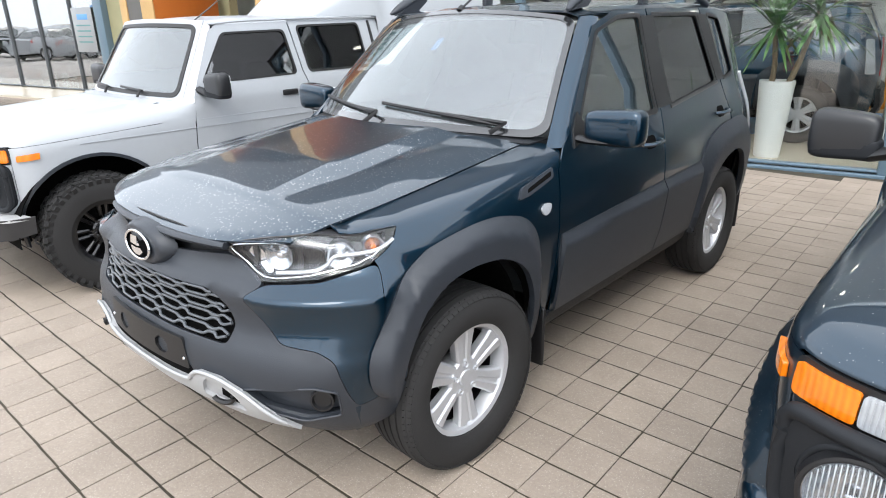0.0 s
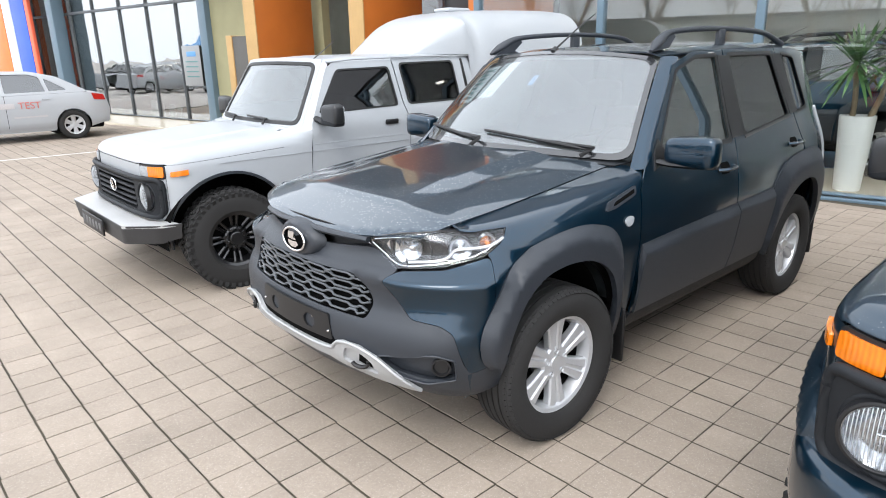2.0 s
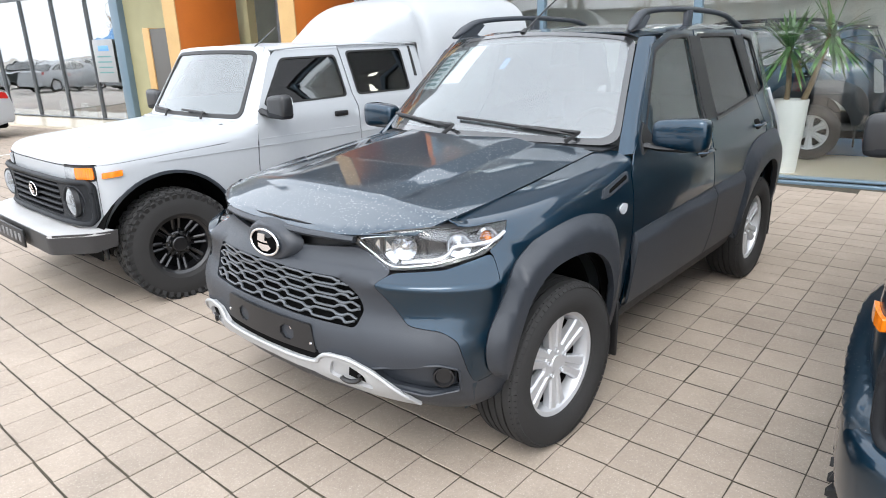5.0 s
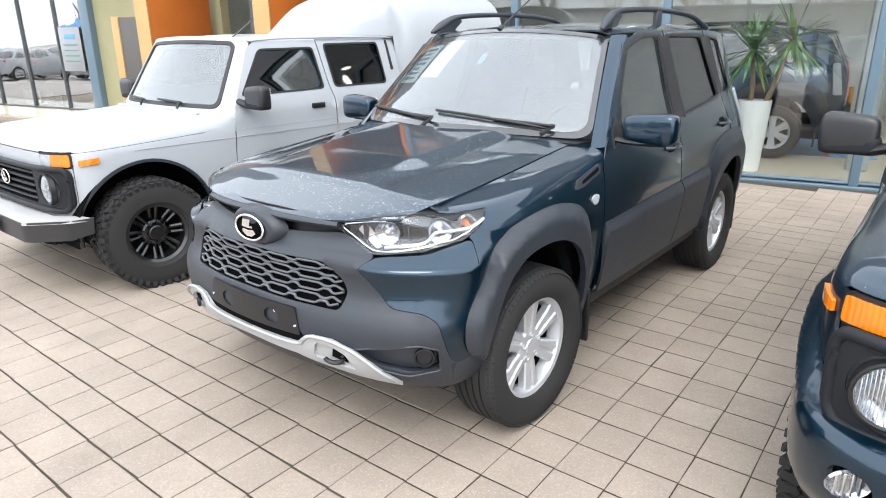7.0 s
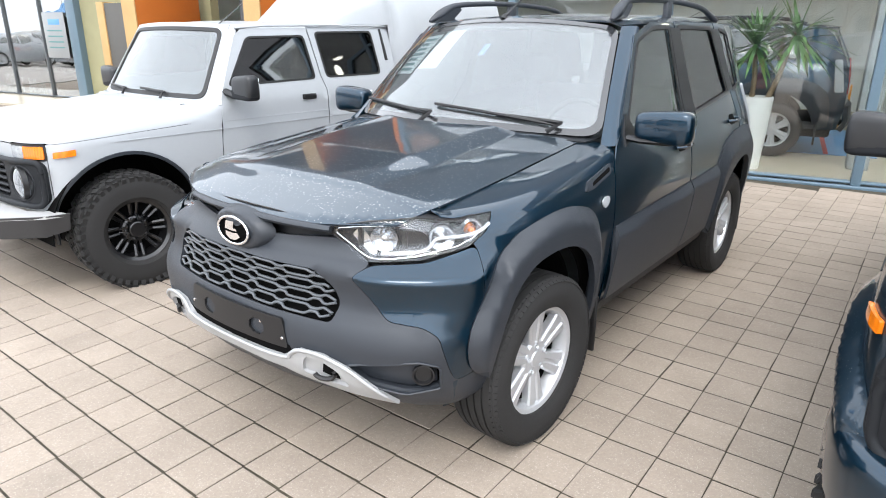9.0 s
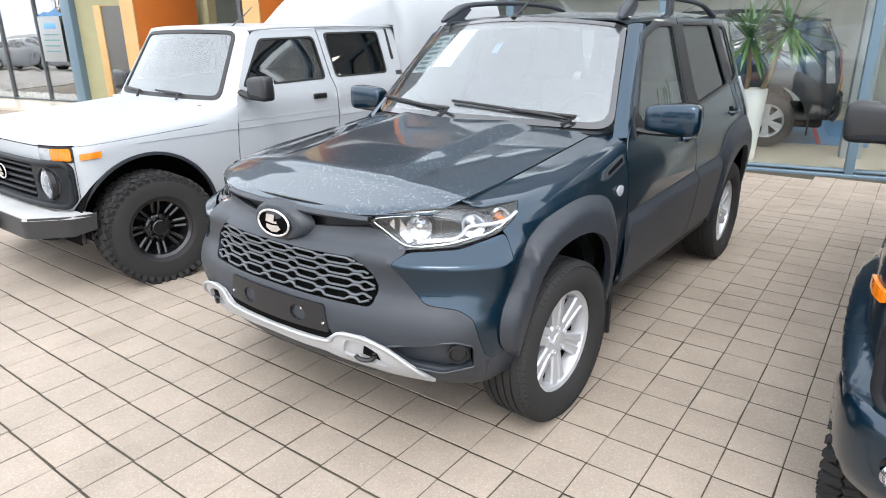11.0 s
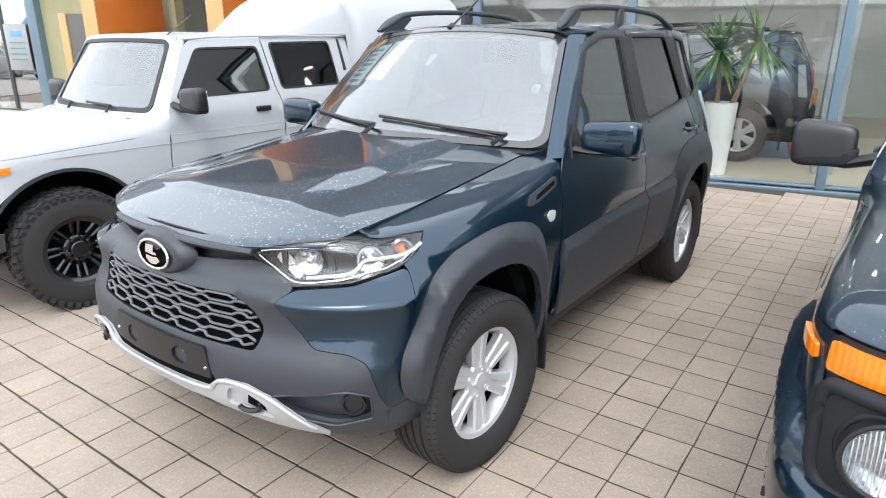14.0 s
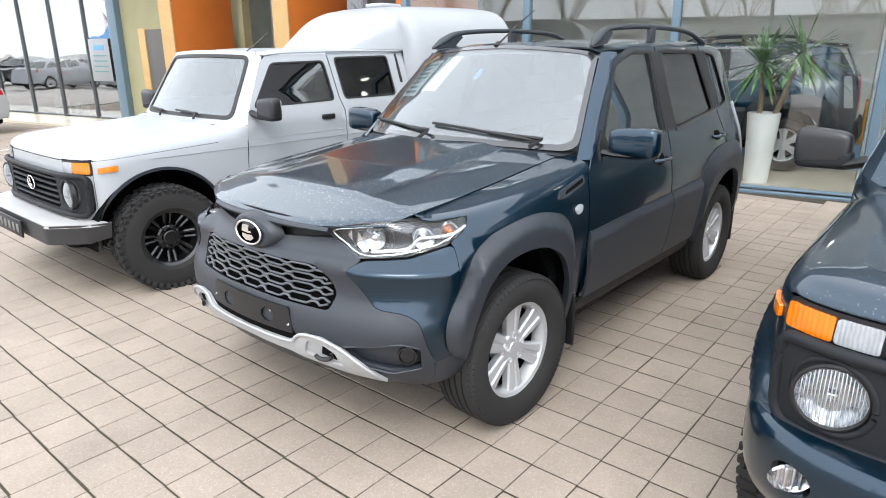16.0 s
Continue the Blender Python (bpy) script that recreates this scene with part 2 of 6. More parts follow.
GREEN = material("dark_green_paint", (0.0018, 0.0200, 0.040), 0.34, 0.75, 1.0, spec=0.2, vary=0.05, scale=900)
GREEN.node_tree.nodes["Principled BSDF"].inputs["Coat IOR"].default_value = 1.52
GREEN_DUSTY = spotted(material("dark_green_paint_dusty", (0.0018, 0.0200, 0.040), 0.34, 0.75, 1.0, spec=0.2, vary=0.08, scale=900))
GREEN_DUSTY.node_tree.nodes["Principled BSDF"].inputs["Coat Roughness"].default_value = 0.035
GREEN_DUSTY.node_tree.nodes["Principled BSDF"].inputs["Coat IOR"].default_value = 1.52
GREEN_SPECKED = spotted(material("dark_green_paint_specked", (0.0018, 0.0200, 0.040), 0.34, 0.75, 1.0, spec=0.2, vary=0.08, scale=900), 0.8, 0.24)
GREEN_SPECKED.node_tree.nodes["Principled BSDF"].inputs["Coat IOR"].default_value = 1.52
WHITE = material("white_paint", (0.345, 0.363, 0.382), 0.40, 0.0, 0.2, vary=0.02, scale=40)
PLASTIC = material("black_grained_plastic", (0.021, 0.025, 0.032), 0.46, bump=0.25, scale=500, vary=0.12)
BLACK = material("black_plastic", (0.006, 0.006, 0.007), 0.45, bump=0.1, scale=300)
# Near-black with cavity shade in its colour; badge fields are simply dark.
CAVITY = material("cavity_shade_black", (0.004, 0.004, 0.004), 0.9, spec=0.05)
RUBBER = material("tyre_rubber", (0.021, 0.0205, 0.0205), 0.8, spec=0.3, bump=0.3, scale=200, vary=0.25)
DARKPLASTIC = material("matt_black_plastic", (0.012, 0.0135, 0.016), 0.55, spec=0.22, bump=0.25, scale=500, vary=0.12)
SEAL = material("rubber_seal", (0.008, 0.008, 0.008), 0.55)
SILVER = material("silver_wheel_paint", (0.50, 0.51, 0.53), 0.38, 0.5, 0.4, vary=0.04)
SKID = material("silver_skid_plate_paint", (0.36, 0.365, 0.37), 0.4, 0.3, vary=0.05)
CHROME = material("chrome", (0.85, 0.86, 0.88), 0.06, 1.0, vary=0.02)
BLACKRIM = material("black_wheel_paint", (0.008, 0.008, 0.009), 0.3, 0.2, 0.5)
STEEL = material("dark_steel", (0.09, 0.09, 0.09), 0.45, 0.8)


def moulded_lens(name, color, waves):
    """A lamp lens: coloured plastic with moulded ribs that shade and glint."""
    mat = material(name, color, 0.14, coat=1.0, vary=0.15, scale=45, vscale=14)
    n, l = mat.node_tree.nodes, mat.node_tree.links
    b = n["Principled BSDF"]
    tc, wv, bp, mix, mr = n.new("ShaderNodeTexCoord"), n.new("ShaderNodeTexWave"), n.new("ShaderNodeBump"), n.new("ShaderNodeMix"), n.new("ShaderNodeMapRange")
    wv.inputs["Scale"].default_value, wv.inputs["Distortion"].default_value, wv.inputs["Detail"].default_value = waves, 1.2, 1
    wv.bands_direction = "X"
    bp.inputs["Strength"].default_value, bp.inputs["Distance"].default_value = 0.3, 0.003
    l.new(tc.outputs["Object"], wv.inputs["Vector"])
    l.new(wv.outputs["Fac"], bp.inputs["Height"])
    l.new(bp.outputs[0], b.inputs["Normal"])
    mix.data_type, mix.blend_type = "RGBA", "MULTIPLY"
    mix.inputs[0].default_value = 1
    mr.inputs["To Min"].default_value = 0.80
    l.new(wv.outputs["Fac"], mr.inputs["Value"])
    l.new(b.inputs["Base Color"].links[0].from_socket, mix.inputs[6])
    l.new(mr.outputs[0], mix.inputs[7])
    l.new(mix.outputs[2], b.inputs["Base Color"])
    return mat


AMBER = moulded_lens("amber_lens", (0.78, 0.19, 0.006), 22)
CLEARLENS = moulded_lens("clear_lens", (0.40, 0.42, 0.44), 30)
REDLENS = material("red_lens", (0.35, 0.012, 0.012), 0.12, coat=1.0)
WINDSCREEN = glass("windscreen_glass", (0.70, 0.75, 0.76), 0.175, haze=0.02)
SIDEGLASS = glass("tinted_glass", (0.50, 0.57, 0.56), 0.30)
DARKGLASS = glass("dark_tinted_glass", (0.22, 0.24, 0.245), 0.18)
REARGLASS = glass("deep_tinted_glass", (0.05, 0.055, 0.06), 0.06)
LAMPGLASS = glass("lamp_cover", (0.95, 0.96, 0.97), 0.035)
SHOPGLASS = glass("shop_window_glass", (0.90, 0.92, 0.915), 0.085)
MIRRORGLASS = glass("reflective_shop_glass", (0.62, 0.66, 0.65), 0.44)
mn, ml = MIRRORGLASS.node_tree.nodes, MIRRORGLASS.node_tree.links
ripple, ripple_bump, ripple_at = mn.new("ShaderNodeTexNoise"), mn.new("ShaderNodeBump"), mn.new("ShaderNodeTexCoord")
ripple.inputs["Scale"].default_value, ripple.inputs["Detail"].default_value = 1.3, 1
ripple_bump.inputs["Strength"].default_value, ripple_bump.inputs["Distance"].default_value = 0.10, 0.05
ml.new(ripple_at.outputs["Object"], ripple.inputs["Vector"])
ml.new(ripple.outputs["Fac"], ripple_bump.inputs["Height"])
ml.new(ripple_bump.outputs[0], next(k for k in mn if k.type == "BSDF_GLOSSY").inputs["Normal"])
REFLECTOR = material("lamp_reflector", (0.50, 0.51, 0.53), 0.12, 0.9, 0.3, vary=0.25, vscale=60)
CONCRETE = material("pale_lot_paving", (0.40, 0.37, 0.34), 0.85, bump=0.3, scale=20, vary=0.2, vscale=0.4)
CLAD_DARK = material("dark_grey_cladding", (0.07, 0.07, 0.075), 0.4, vary=0.08)
TRIM = material("grey_interior_plastic", (0.05, 0.052, 0.055), 0.7, bump=0.1)
SEATCLOTH = material("grey_seat_cloth", (0.035, 0.036, 0.04), 0.9, bump=0.3, scale=300)
FRAMEBLUE = material("blue_grey_frame_paint", (0.105, 0.160, 0.205), 0.4, vary=0.06)
ORANGE = material("orange_cladding", (0.44, 0.125, 0.018), 0.5, vary=0.10)
BEIGE = material("beige_cladding", (0.42, 0.27, 0.11), 0.6, vary=0.10)
OLIVE = material("pale_olive_wall", (0.27, 0.255, 0.145), 0.7)
INWALL = material("showroom_wall_paint", (0.58, 0.60, 0.59), 0.8)
HEADLINER = material("pale_headlining_cloth", (0.40, 0.42, 0.40), 0.9)
WINGREY = material("dark_grey_window_bar", (0.10, 0.11, 0.12), 0.4, vary=0.06)
FINPALE = material("pale_blue_grey_fin", (0.30, 0.33, 0.345), 0.5)
INFLOOR = material("cream_floor_tile", (0.56, 0.50, 0.40), 0.25, vary=0.06)
BLUEMAT = material("blue_floor_mat", (0.10, 0.27, 0.52), 0.5)
POTWHITE = material("white_glazed_pot", (0.78, 0.78, 0.76), 0.35, vary=0.04)
LEAF = material("palm_leaf", (0.07, 0.16, 0.045), 0.45, vary=0.45, vscale=9)
BARK = material("palm_bark", (0.26, 0.19, 0.12), 0.85, bump=0.6, scale=60, vary=0.4)


# ---- ground ----
def facade(a, b, z=0.0):
    """A place by the shop front: a metres along it, b metres into the building."""
    return Vector((0.983 * a - 0.182 * b, 5.72 + 0.182 * a + 0.983 * b, z))


FACADE = Matrix.Translation((0, 5.72, 0)) @ Matrix.Rotation(math.atan2(0.182, 0.983), 4, "Z")
TILE, TILE_TURN, ROW_TURN = 0.2, radians(1.3), radians(0.5)


def paver_material():
    mat = material("concrete_paver", (0.288, 0.238, 0.193), 0.85, bump=0.6, scale=220, vary=0.20, vscale=2.2, rand=0.30)
    return mat


PAVER = paver_material()
JOINT = material("mossy_joint_sand", (0.040, 0.033, 0.021), 0.95, bump=0.5, scale=150, vary=0.8, vscale=3)
ASPHALT = material("asphalt", (0.075, 0.075, 0.078), 0.9, bump=0.5, scale=150, vary=0.2)

bm = bmesh.new()
bmesh.ops.create_grid(bm, x_segments=8, y_segments=8, size=600)
ground = tagged(part("ground", bm, CONCRETE, kind="structure"), "pale paved lot reaching the distance", "ground")
ground.location.z = -0.020


def shell(section, plan, profile=None, kneez=0.70, topz=1.085, zs=None, s0=1.25, lo=0.55, hi=0.90, blend=-1.0):
    """The skin of a car's lower body as a function of s (from the nose round the corner and back) and v (up)."""
    sec = np.array(catmull(section, 6))
    pl = np.array(catmull(plan, 6))
    pr = np.array(catmull(profile, 6)) if profile else None
    zt = np.array(zs) if zs else None

    def f(s, v):
        x, z = np.interp(v, sec[:, 0], sec[:, 1]), np.interp(v, sec[:, 0], sec[:, 2])
        t = min(max((v - lo) / (hi - lo), 0), 1)
        t = t * t * (3 - 2 * t)
        n = np.interp(s, pl[:, 0], pl[:, 1]) * t + np.interp(s, pl[:, 0], pl[:, 3]) * (1 - t)
        y = np.interp(s, pl[:, 0], pl[:, 2]) * t + np.interp(s, pl[:, 0], pl[:, 4]) * (1 - t)
        if s > pl[-1, 0]:
            n, y = 1.0, s - s0
        if pr is not None:
            w = min(max((1.05 - s) / 0.45, 0), 1)
            y += np.interp(v, pr[:, 0], pr[:, 1]) * w * w * (3 - 2 * w)
        if zt is not None and z > kneez:
            w = min(max((s - blend) / 0.30, 0), 1)
            low = kneez + (z - kneez) * (np.interp(y, zt[:, 0], zt[:, 1]) - kneez) / (topz - kneez)
            z += (low - z) * w * w * (3 - 2 * w)
        return (n * x, y, z)

    return f


def arch(cy, cz, r, a0=-20, a1=200, n=24, ry=None):
    return [(cy + (ry or r) * math.cos(radians(a0 + (a1 - a0) * k / n)), cz + r * math.sin(radians(a0 + (a1 - a0) * k / n))) for k in range(n + 1)]


def ridged(f, outer, inner, c, high, at, low=0.008):
    """The skin f with a flare on it: it leans out from its outer edge to a ridge and then turns in to the wheel."""
    def polar(pts):
        out = []
        for u, v in pts:
            a = math.atan2(v - c[1], u - c[0])
            out.append((a + 2 * math.pi if a < -1.6 else a, math.hypot(u - c[0], v - c[1])))
        return np.array(sorted(out))
    po, pi_ = polar(outer), polar(inner)

    def g(u, v):
        a = math.atan2(v - c[1], u - c[0])
        a = a + 2 * math.pi if a < -1.6 else a
        r = math.hypot(u - c[0], v - c[1])
        ro, ri = np.interp(a, po[:, 0], po[:, 1]), np.interp(a, pi_[:, 0], pi_[:, 1])
        t = (ro - r) / max(ro - ri, 0.01)
        d = np.interp(t, [-0.2, 0.0, at, at + 0.12, 1.0, 1.2], [low - 0.002, low, high, high + 0.002, high - 0.006, high - 0.008])
        e = 0.01
        n = np.cross(np.subtract(f(u + e, v), f(u - e, v)), np.subtract(f(u, v + e), f(u, v - e)))
        return tuple(np.array(f(u, v)) + d * n / (np.linalg.norm(n) + 1e-9))
    return g


# ---- wheels ----
def tyre_mesh(radius, width, rim, lugs=False):
    w = width / 2
    prof = [(-w * 0.80, rim), (-w * 0.95, rim + 0.02), (-w * 1.02, (rim + radius) / 2), (-w * 0.96, radius - 0.028), (-w * 0.84, radius - 0.006)]
    tread = []
    ribs = 5
    for k in range(ribs):
        a, b = -0.80 + 1.6 * k / ribs, -0.80 + 1.6 * (k + 1) / ribs
        g = 0.045
        c = lambda q: radius - 0.006 * abs(q) ** 2
        tread += [(w * (a + g), c(a) - 0.008), (w * (a + g), c(a)), (w * (b - g), c(b)), (w * (b - g), c(b) - 0.008)]
    prof = prof + tread + [(-a, r) for a, r in prof[::-1]]
    bm = lathe(prof, 72, closed=True)
    blocks = []

    def block(m, size):
        bl = bmesh.new()
        bmesh.ops.create_cube(bl, size=1, matrix=m @ Matrix.Diagonal((*size, 1)))
        blocks.append(bl)

    if lugs:
        for row, o in ((-0.74, 0), (-0.26, 0.5), (0.26, 0), (0.74, 0.5)):
            for k in range(44):
                hw = w * (0.24 if abs(row) < 0.5 else 0.28)
                block(Matrix.Rotation(2 * math.pi * (k + o) / 44, 4, "X") @ Matrix.Translation((row * w, 0, radius - 0.001)) @ Matrix.Rotation(0.35 * (-1) ** k, 4, "Z"), (hw * 1.7, 0.034, 0.016))
        for side in (-1, 1):
            for k in range(44):
                block(Matrix.Rotation(2 * math.pi * (k + 0.25) / 44, 4, "X") @ Matrix.Translation((side * w * 0.97, 0, radius - 0.026)) @ Matrix.Rotation(side * 0.35, 4, "Y"), (0.010, 0.026, 0.036))
    else:
        for side in (-1, 1):
            for k in range(80):
                block(Matrix.Rotation(2 * math.pi * k / 80, 4, "X") @ Matrix.Translation((side * w * 0.855, 0, radius - 0.0135)) @ Matrix.Rotation(side * 0.62, 4, "Y"), (0.030, 0.0225, 0.005))
    return bm, join(*blocks)


def alloy_rim(rim, width):
    """Six broad spokes, each split by a groove into two ribs, on a dished barrel."""
    r = rim - 0.004
    parts = [lathe([(-0.09, r - 0.02), (-0.085, r), (0.055, r), (0.072, r + 0.012), (0.078, r + 0.008), (0.070, r - 0.012), (0.045, r - 0.022), (-0.08, r - 0.03)], 64, closed=True)]
    for k in range(6):
        m = Matrix.Rotation(2 * math.pi * (k + 0.05) / 6, 4, "X")
        bl = bmesh.new()
        rows = []
        for x, z, hw, gw in ((0.050, 0.045, 0.028, 0.003), (0.053, 0.085, 0.037, 0.004), (0.055, 0.12, 0.041, 0.005), (0.058, 0.155, 0.046, 0.006), (0.062, r - 0.004, 0.060, 0.008)):
            line = [(x - 0.035, -hw), (x - 0.007, -hw), (x, -hw + 0.007), (x + 0.002, -gw - 0.006), (x - 0.005, -gw), (x - 0.005, gw), (x + 0.002, gw + 0.006), (x, hw - 0.007), (x - 0.007, hw), (x - 0.035, hw)]
            rows.append([bl.verts.new((a, b, z)) for a, b in line])
        for p, q in zip(rows, rows[1:]):
            for j in range(10):
                bl.faces.new((p[j], p[(j + 1) % 10], q[(j + 1) % 10], q[j]))
        bl.faces.new(rows[0])
        bl.faces.new(rows[-1])
        bl.transform(m)
        bmesh.ops.recalc_face_normals(bl, faces=bl.faces)
        parts.append(smooth(bl, 25))
    parts.append(lathe([(-0.02, 0.001), (-0.02, 0.082), (0.042, 0.080), (0.052, 0.070), (0.053, 0.034), (0.058, 0.031), (0.060, 0.001)], 32))
    for k in range(5):
        a = 2 * math.pi * (k + 0.3) / 5
        parts.append(lathe([(0.046, 0.011), (0.060, 0.010), (0.056, 0.006), (0.056, 0.001)], 8, m=pose(0, 0.054 * math.cos(a), 0.054 * math.sin(a))))
    return join(*parts)


def spoke_rim_black(rim, width):
    r = rim - 0.004
    parts = [lathe([(-0.09, r - 0.02), (-0.085, r), (0.055, r), (0.075, r + 0.012), (0.080, r + 0.006), (0.066, r - 0.014), (0.02, r - 0.024), (-0.08, r - 0.03)], 64, closed=True)]
    for k in range(8):
        a = 2 * math.pi * k / 8
        for side in (-1, 1):
            p = [(0.020, 0.012 * side, 0.05), (0.012, 0.016 * side, 0.10), (0.030, 0.024 * side, r - 0.015)]
            b = tube(p, [0.013, 0.011, 0.014], 6)
            b.transform(Matrix.Rotation(a, 4, "X"))
            parts.append(b)
    parts.append(lathe([(-0.03, 0.001), (-0.03, 0.085), (0.018, 0.082), (0.024, 0.07), (0.022, 0.052), (0.052, 0.050), (0.056, 0.044), (0.056, 0.001)], 32))
    for k in range(5):
        a = 2 * math.pi * (k + 0.5) / 5
        parts.append(lathe([(0.015, 0.010), (0.036, 0.009), (0.040, 0.001)], 8, m=Matrix.Translation((0, 0.066 * math.cos(a), 0.066 * math.sin(a)))))
    return join(*parts)


def wheel(parent, m, tyre, rim, rim_label):
    t = part("wheel", tyre[0], None, parent)
    t.matrix_local = m
    part("tread", tyre[1], None, t, kind="stuff")
    part("rim", rim, None, t, rim_label)
    part("brake_disc", DISC, None, t)
    return t


def as_mesh(name, bm, mat):
    me = bpy.data.meshes.new(name)
    bm.to_mesh(me)
    bm.free()
    me.materials.append(mat)
    return me


def tyre_pair(*args):
    body, tread = tyre_mesh(*args)
    return as_mesh("tyre", body, RUBBER), as_mesh("tread", tread, RUBBER)


TYRE_A, ALLOY = tyre_pair(0.340, 0.215, 0.214), as_mesh("alloy_rim", alloy_rim(0.214, 0.215), SILVER)
TYRE_B, DARKRIM = tyre_pair(0.352, 0.235, 0.195, True), as_mesh("dark_rim", spoke_rim_black(0.195, 0.235), BLACKRIM)
# Brake disc plus a black ring that paints the barrel's shade behind the spokes.
DISC = as_mesh("brake_disc", lathe([(-0.07, 0.001), (-0.07, 0.15), (-0.045, 0.15), (-0.030, 0.150), (-0.030, 0.186), (-0.024, 0.176), (0.016, 0.179), (0.016, 0.174), (-0.020, 0.168), (-0.020, 0.001)], 40), CAVITY)


def wheels(car, places, tyre, rim, label):
    for x, y, z, turn in places:
        m = pose(x, y, z, 0, 0, turn) @ (Matrix.Identity(4) if x > 0 else Matrix.Rotation(math.pi, 4, "Z"))
        wheel(car, m, tyre, rim, label)


# ---- the dark green five-door off-roader ----
def offroader():
    car = thing("offroad_car", "dark green five-door off-road car with black plastic cladding on pavers", "car")
    sec = [(0.28, 0.72, 0.28), (0.34, 0.79, 0.34), (0.42, 0.822, 0.42), (0.55, 0.842, 0.55), (0.70, 0.853, 0.70), (0.80, 0.855, 0.80), (0.88, 0.848, 0.88), (0.94, 0.838, 0.94),
           (1.0, 0.820, 1.0), (1.05, 0.798, 1.043), (1.10, 0.757, 1.067), (1.15, 0.705, 1.079), (1.20, 0.655, 1.085)]
    plan = [(0.0, 0.0, -0.70, 0.0, -0.755), (0.2, 0.235, -0.69, 0.235, -0.75), (0.4, 0.46, -0.645, 0.475, -0.72), (0.55, 0.62, -0.59, 0.68, -0.675), (0.70, 0.775, -0.495, 0.865, -0.59),
            (0.85, 0.895, -0.37, 0.96, -0.46), (1.0, 0.96, -0.235, 0.99, -0.29), (1.2, 0.992, -0.05, 1.0, -0.05), (1.4, 1.0, 0.15, 1.0, 0.15), (1.6, 1.0, 0.35, 1.0, 0.35)]
    prof = [(0.28, 0.14), (0.34, 0.08), (0.40, 0.03), (0.46, 0.0), (0.55, -0.005), (0.62, 0.0), (0.66, 0.012), (0.70, 0.022), (0.75, 0.019), (0.79, 0.008), (0.803, 0.008), (0.83, 0.026), (0.86, 0.034), (0.90, 0.03), (0.95, 0.022), (1.0, 0.04), (1.2, 0.05)]
    zs = [(-0.8, 0.90), (-0.5, 0.955), (-0.4, 0.972), (0.0, 1.022), (0.5, 1.078), (0.75, 1.10)]
    B0 = shell(sec, plan, prof, zs=zs, kneez=0.89, blend=0.55)

    def B(s, v):
        """The skin with its crease under the lamps: a ledge, and an undercut below it."""
        p = B0(s, v)
        w = np.interp(s, [0.0, 0.40, 0.58, 0.84, 0.97], [0.45, 0.45, 1.0, 1.0, 0.0])
        e = np.interp(v, [0.64, 0.68, 0.72, 0.76, 0.788, 0.803, 0.825, 0.85, 0.885], [0, 0.010, 0.026, 0.044, 0.056, 0.057, 0.036, 0.014, 0]) * w
        if e > 0:
            a, b = B0(max(s - 0.03, 0), v), B0(s + 0.03, v)
            tx, ty = b[0] - a[0], b[1] - a[1]
            n = math.hypot(tx, ty)
            p = (p[0] + e * ty / n, p[1] - e * tx / n, p[2])
        return p

    off = 1.25
    gsec = np.array(catmull([(0.28, 0.72), (0.34, 0.79), (0.42, 0.822), (0.55, 0.842), (0.70, 0.853), (0.80, 0.855), (0.88, 0.848), (0.94, 0.838), (1.0, 0.822), (1.06, 0.80), (1.12, 0.775), (1.20, 0.745), (1.30, 0.714), (1.42, 0.678), (1.52, 0.648), (1.58, 0.630), (1.61, 0.612)], 6))

    def S(y, z):
        """The flank from the front door back; it draws in towards the tail."""
        x = np.interp(z, gsec[:, 0], gsec[:, 1])
        t = max(y - 2.3, 0)
        c = max(y - 3.0, 0)
        return (x - 0.17 * t * t - 1.2 * c * c, y, z)

    def sides(name, outline, f, mat, step=0.04, thick=0.006, holes=(), label="", lift=0.0, parent=None):
        made = []
        for mirror in (False, True):
            made.append(part(name, sheet(outline, f, step, thick, holes, False, mirror, lift), mat, (parent[len(made)] if parent else car), label))
        return made

    # inner shell, underbody and arch liners: near-black, with their shade put into the colour
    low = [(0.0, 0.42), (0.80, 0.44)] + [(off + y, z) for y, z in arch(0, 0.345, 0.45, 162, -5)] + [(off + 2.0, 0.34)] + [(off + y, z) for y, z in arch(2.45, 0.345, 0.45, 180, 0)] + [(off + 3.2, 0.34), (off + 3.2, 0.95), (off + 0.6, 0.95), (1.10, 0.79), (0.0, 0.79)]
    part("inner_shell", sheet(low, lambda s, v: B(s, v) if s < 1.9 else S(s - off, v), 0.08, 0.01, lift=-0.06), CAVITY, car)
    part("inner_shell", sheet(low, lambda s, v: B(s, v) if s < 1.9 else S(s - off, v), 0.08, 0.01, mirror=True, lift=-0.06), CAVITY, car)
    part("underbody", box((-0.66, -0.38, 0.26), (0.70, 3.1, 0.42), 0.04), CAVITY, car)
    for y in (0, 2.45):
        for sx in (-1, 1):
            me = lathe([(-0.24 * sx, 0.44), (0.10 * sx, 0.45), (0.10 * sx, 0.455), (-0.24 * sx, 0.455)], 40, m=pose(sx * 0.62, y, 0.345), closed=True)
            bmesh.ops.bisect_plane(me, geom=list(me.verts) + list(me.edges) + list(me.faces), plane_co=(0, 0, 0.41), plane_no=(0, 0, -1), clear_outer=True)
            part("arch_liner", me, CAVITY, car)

    # fenders, with the lamp's upper edge as their nose
    lamp = rounded([(0.368, 0.928), (0.44, 0.872), (0.510, 0.833), (0.686, 0.844), (0.845, 0.880), (0.91, 0.95), (0.966, 1.050), (0.88, 1.053), (0.763, 1.024), (0.615, 0.966), (0.46, 0.943)], 0.010)
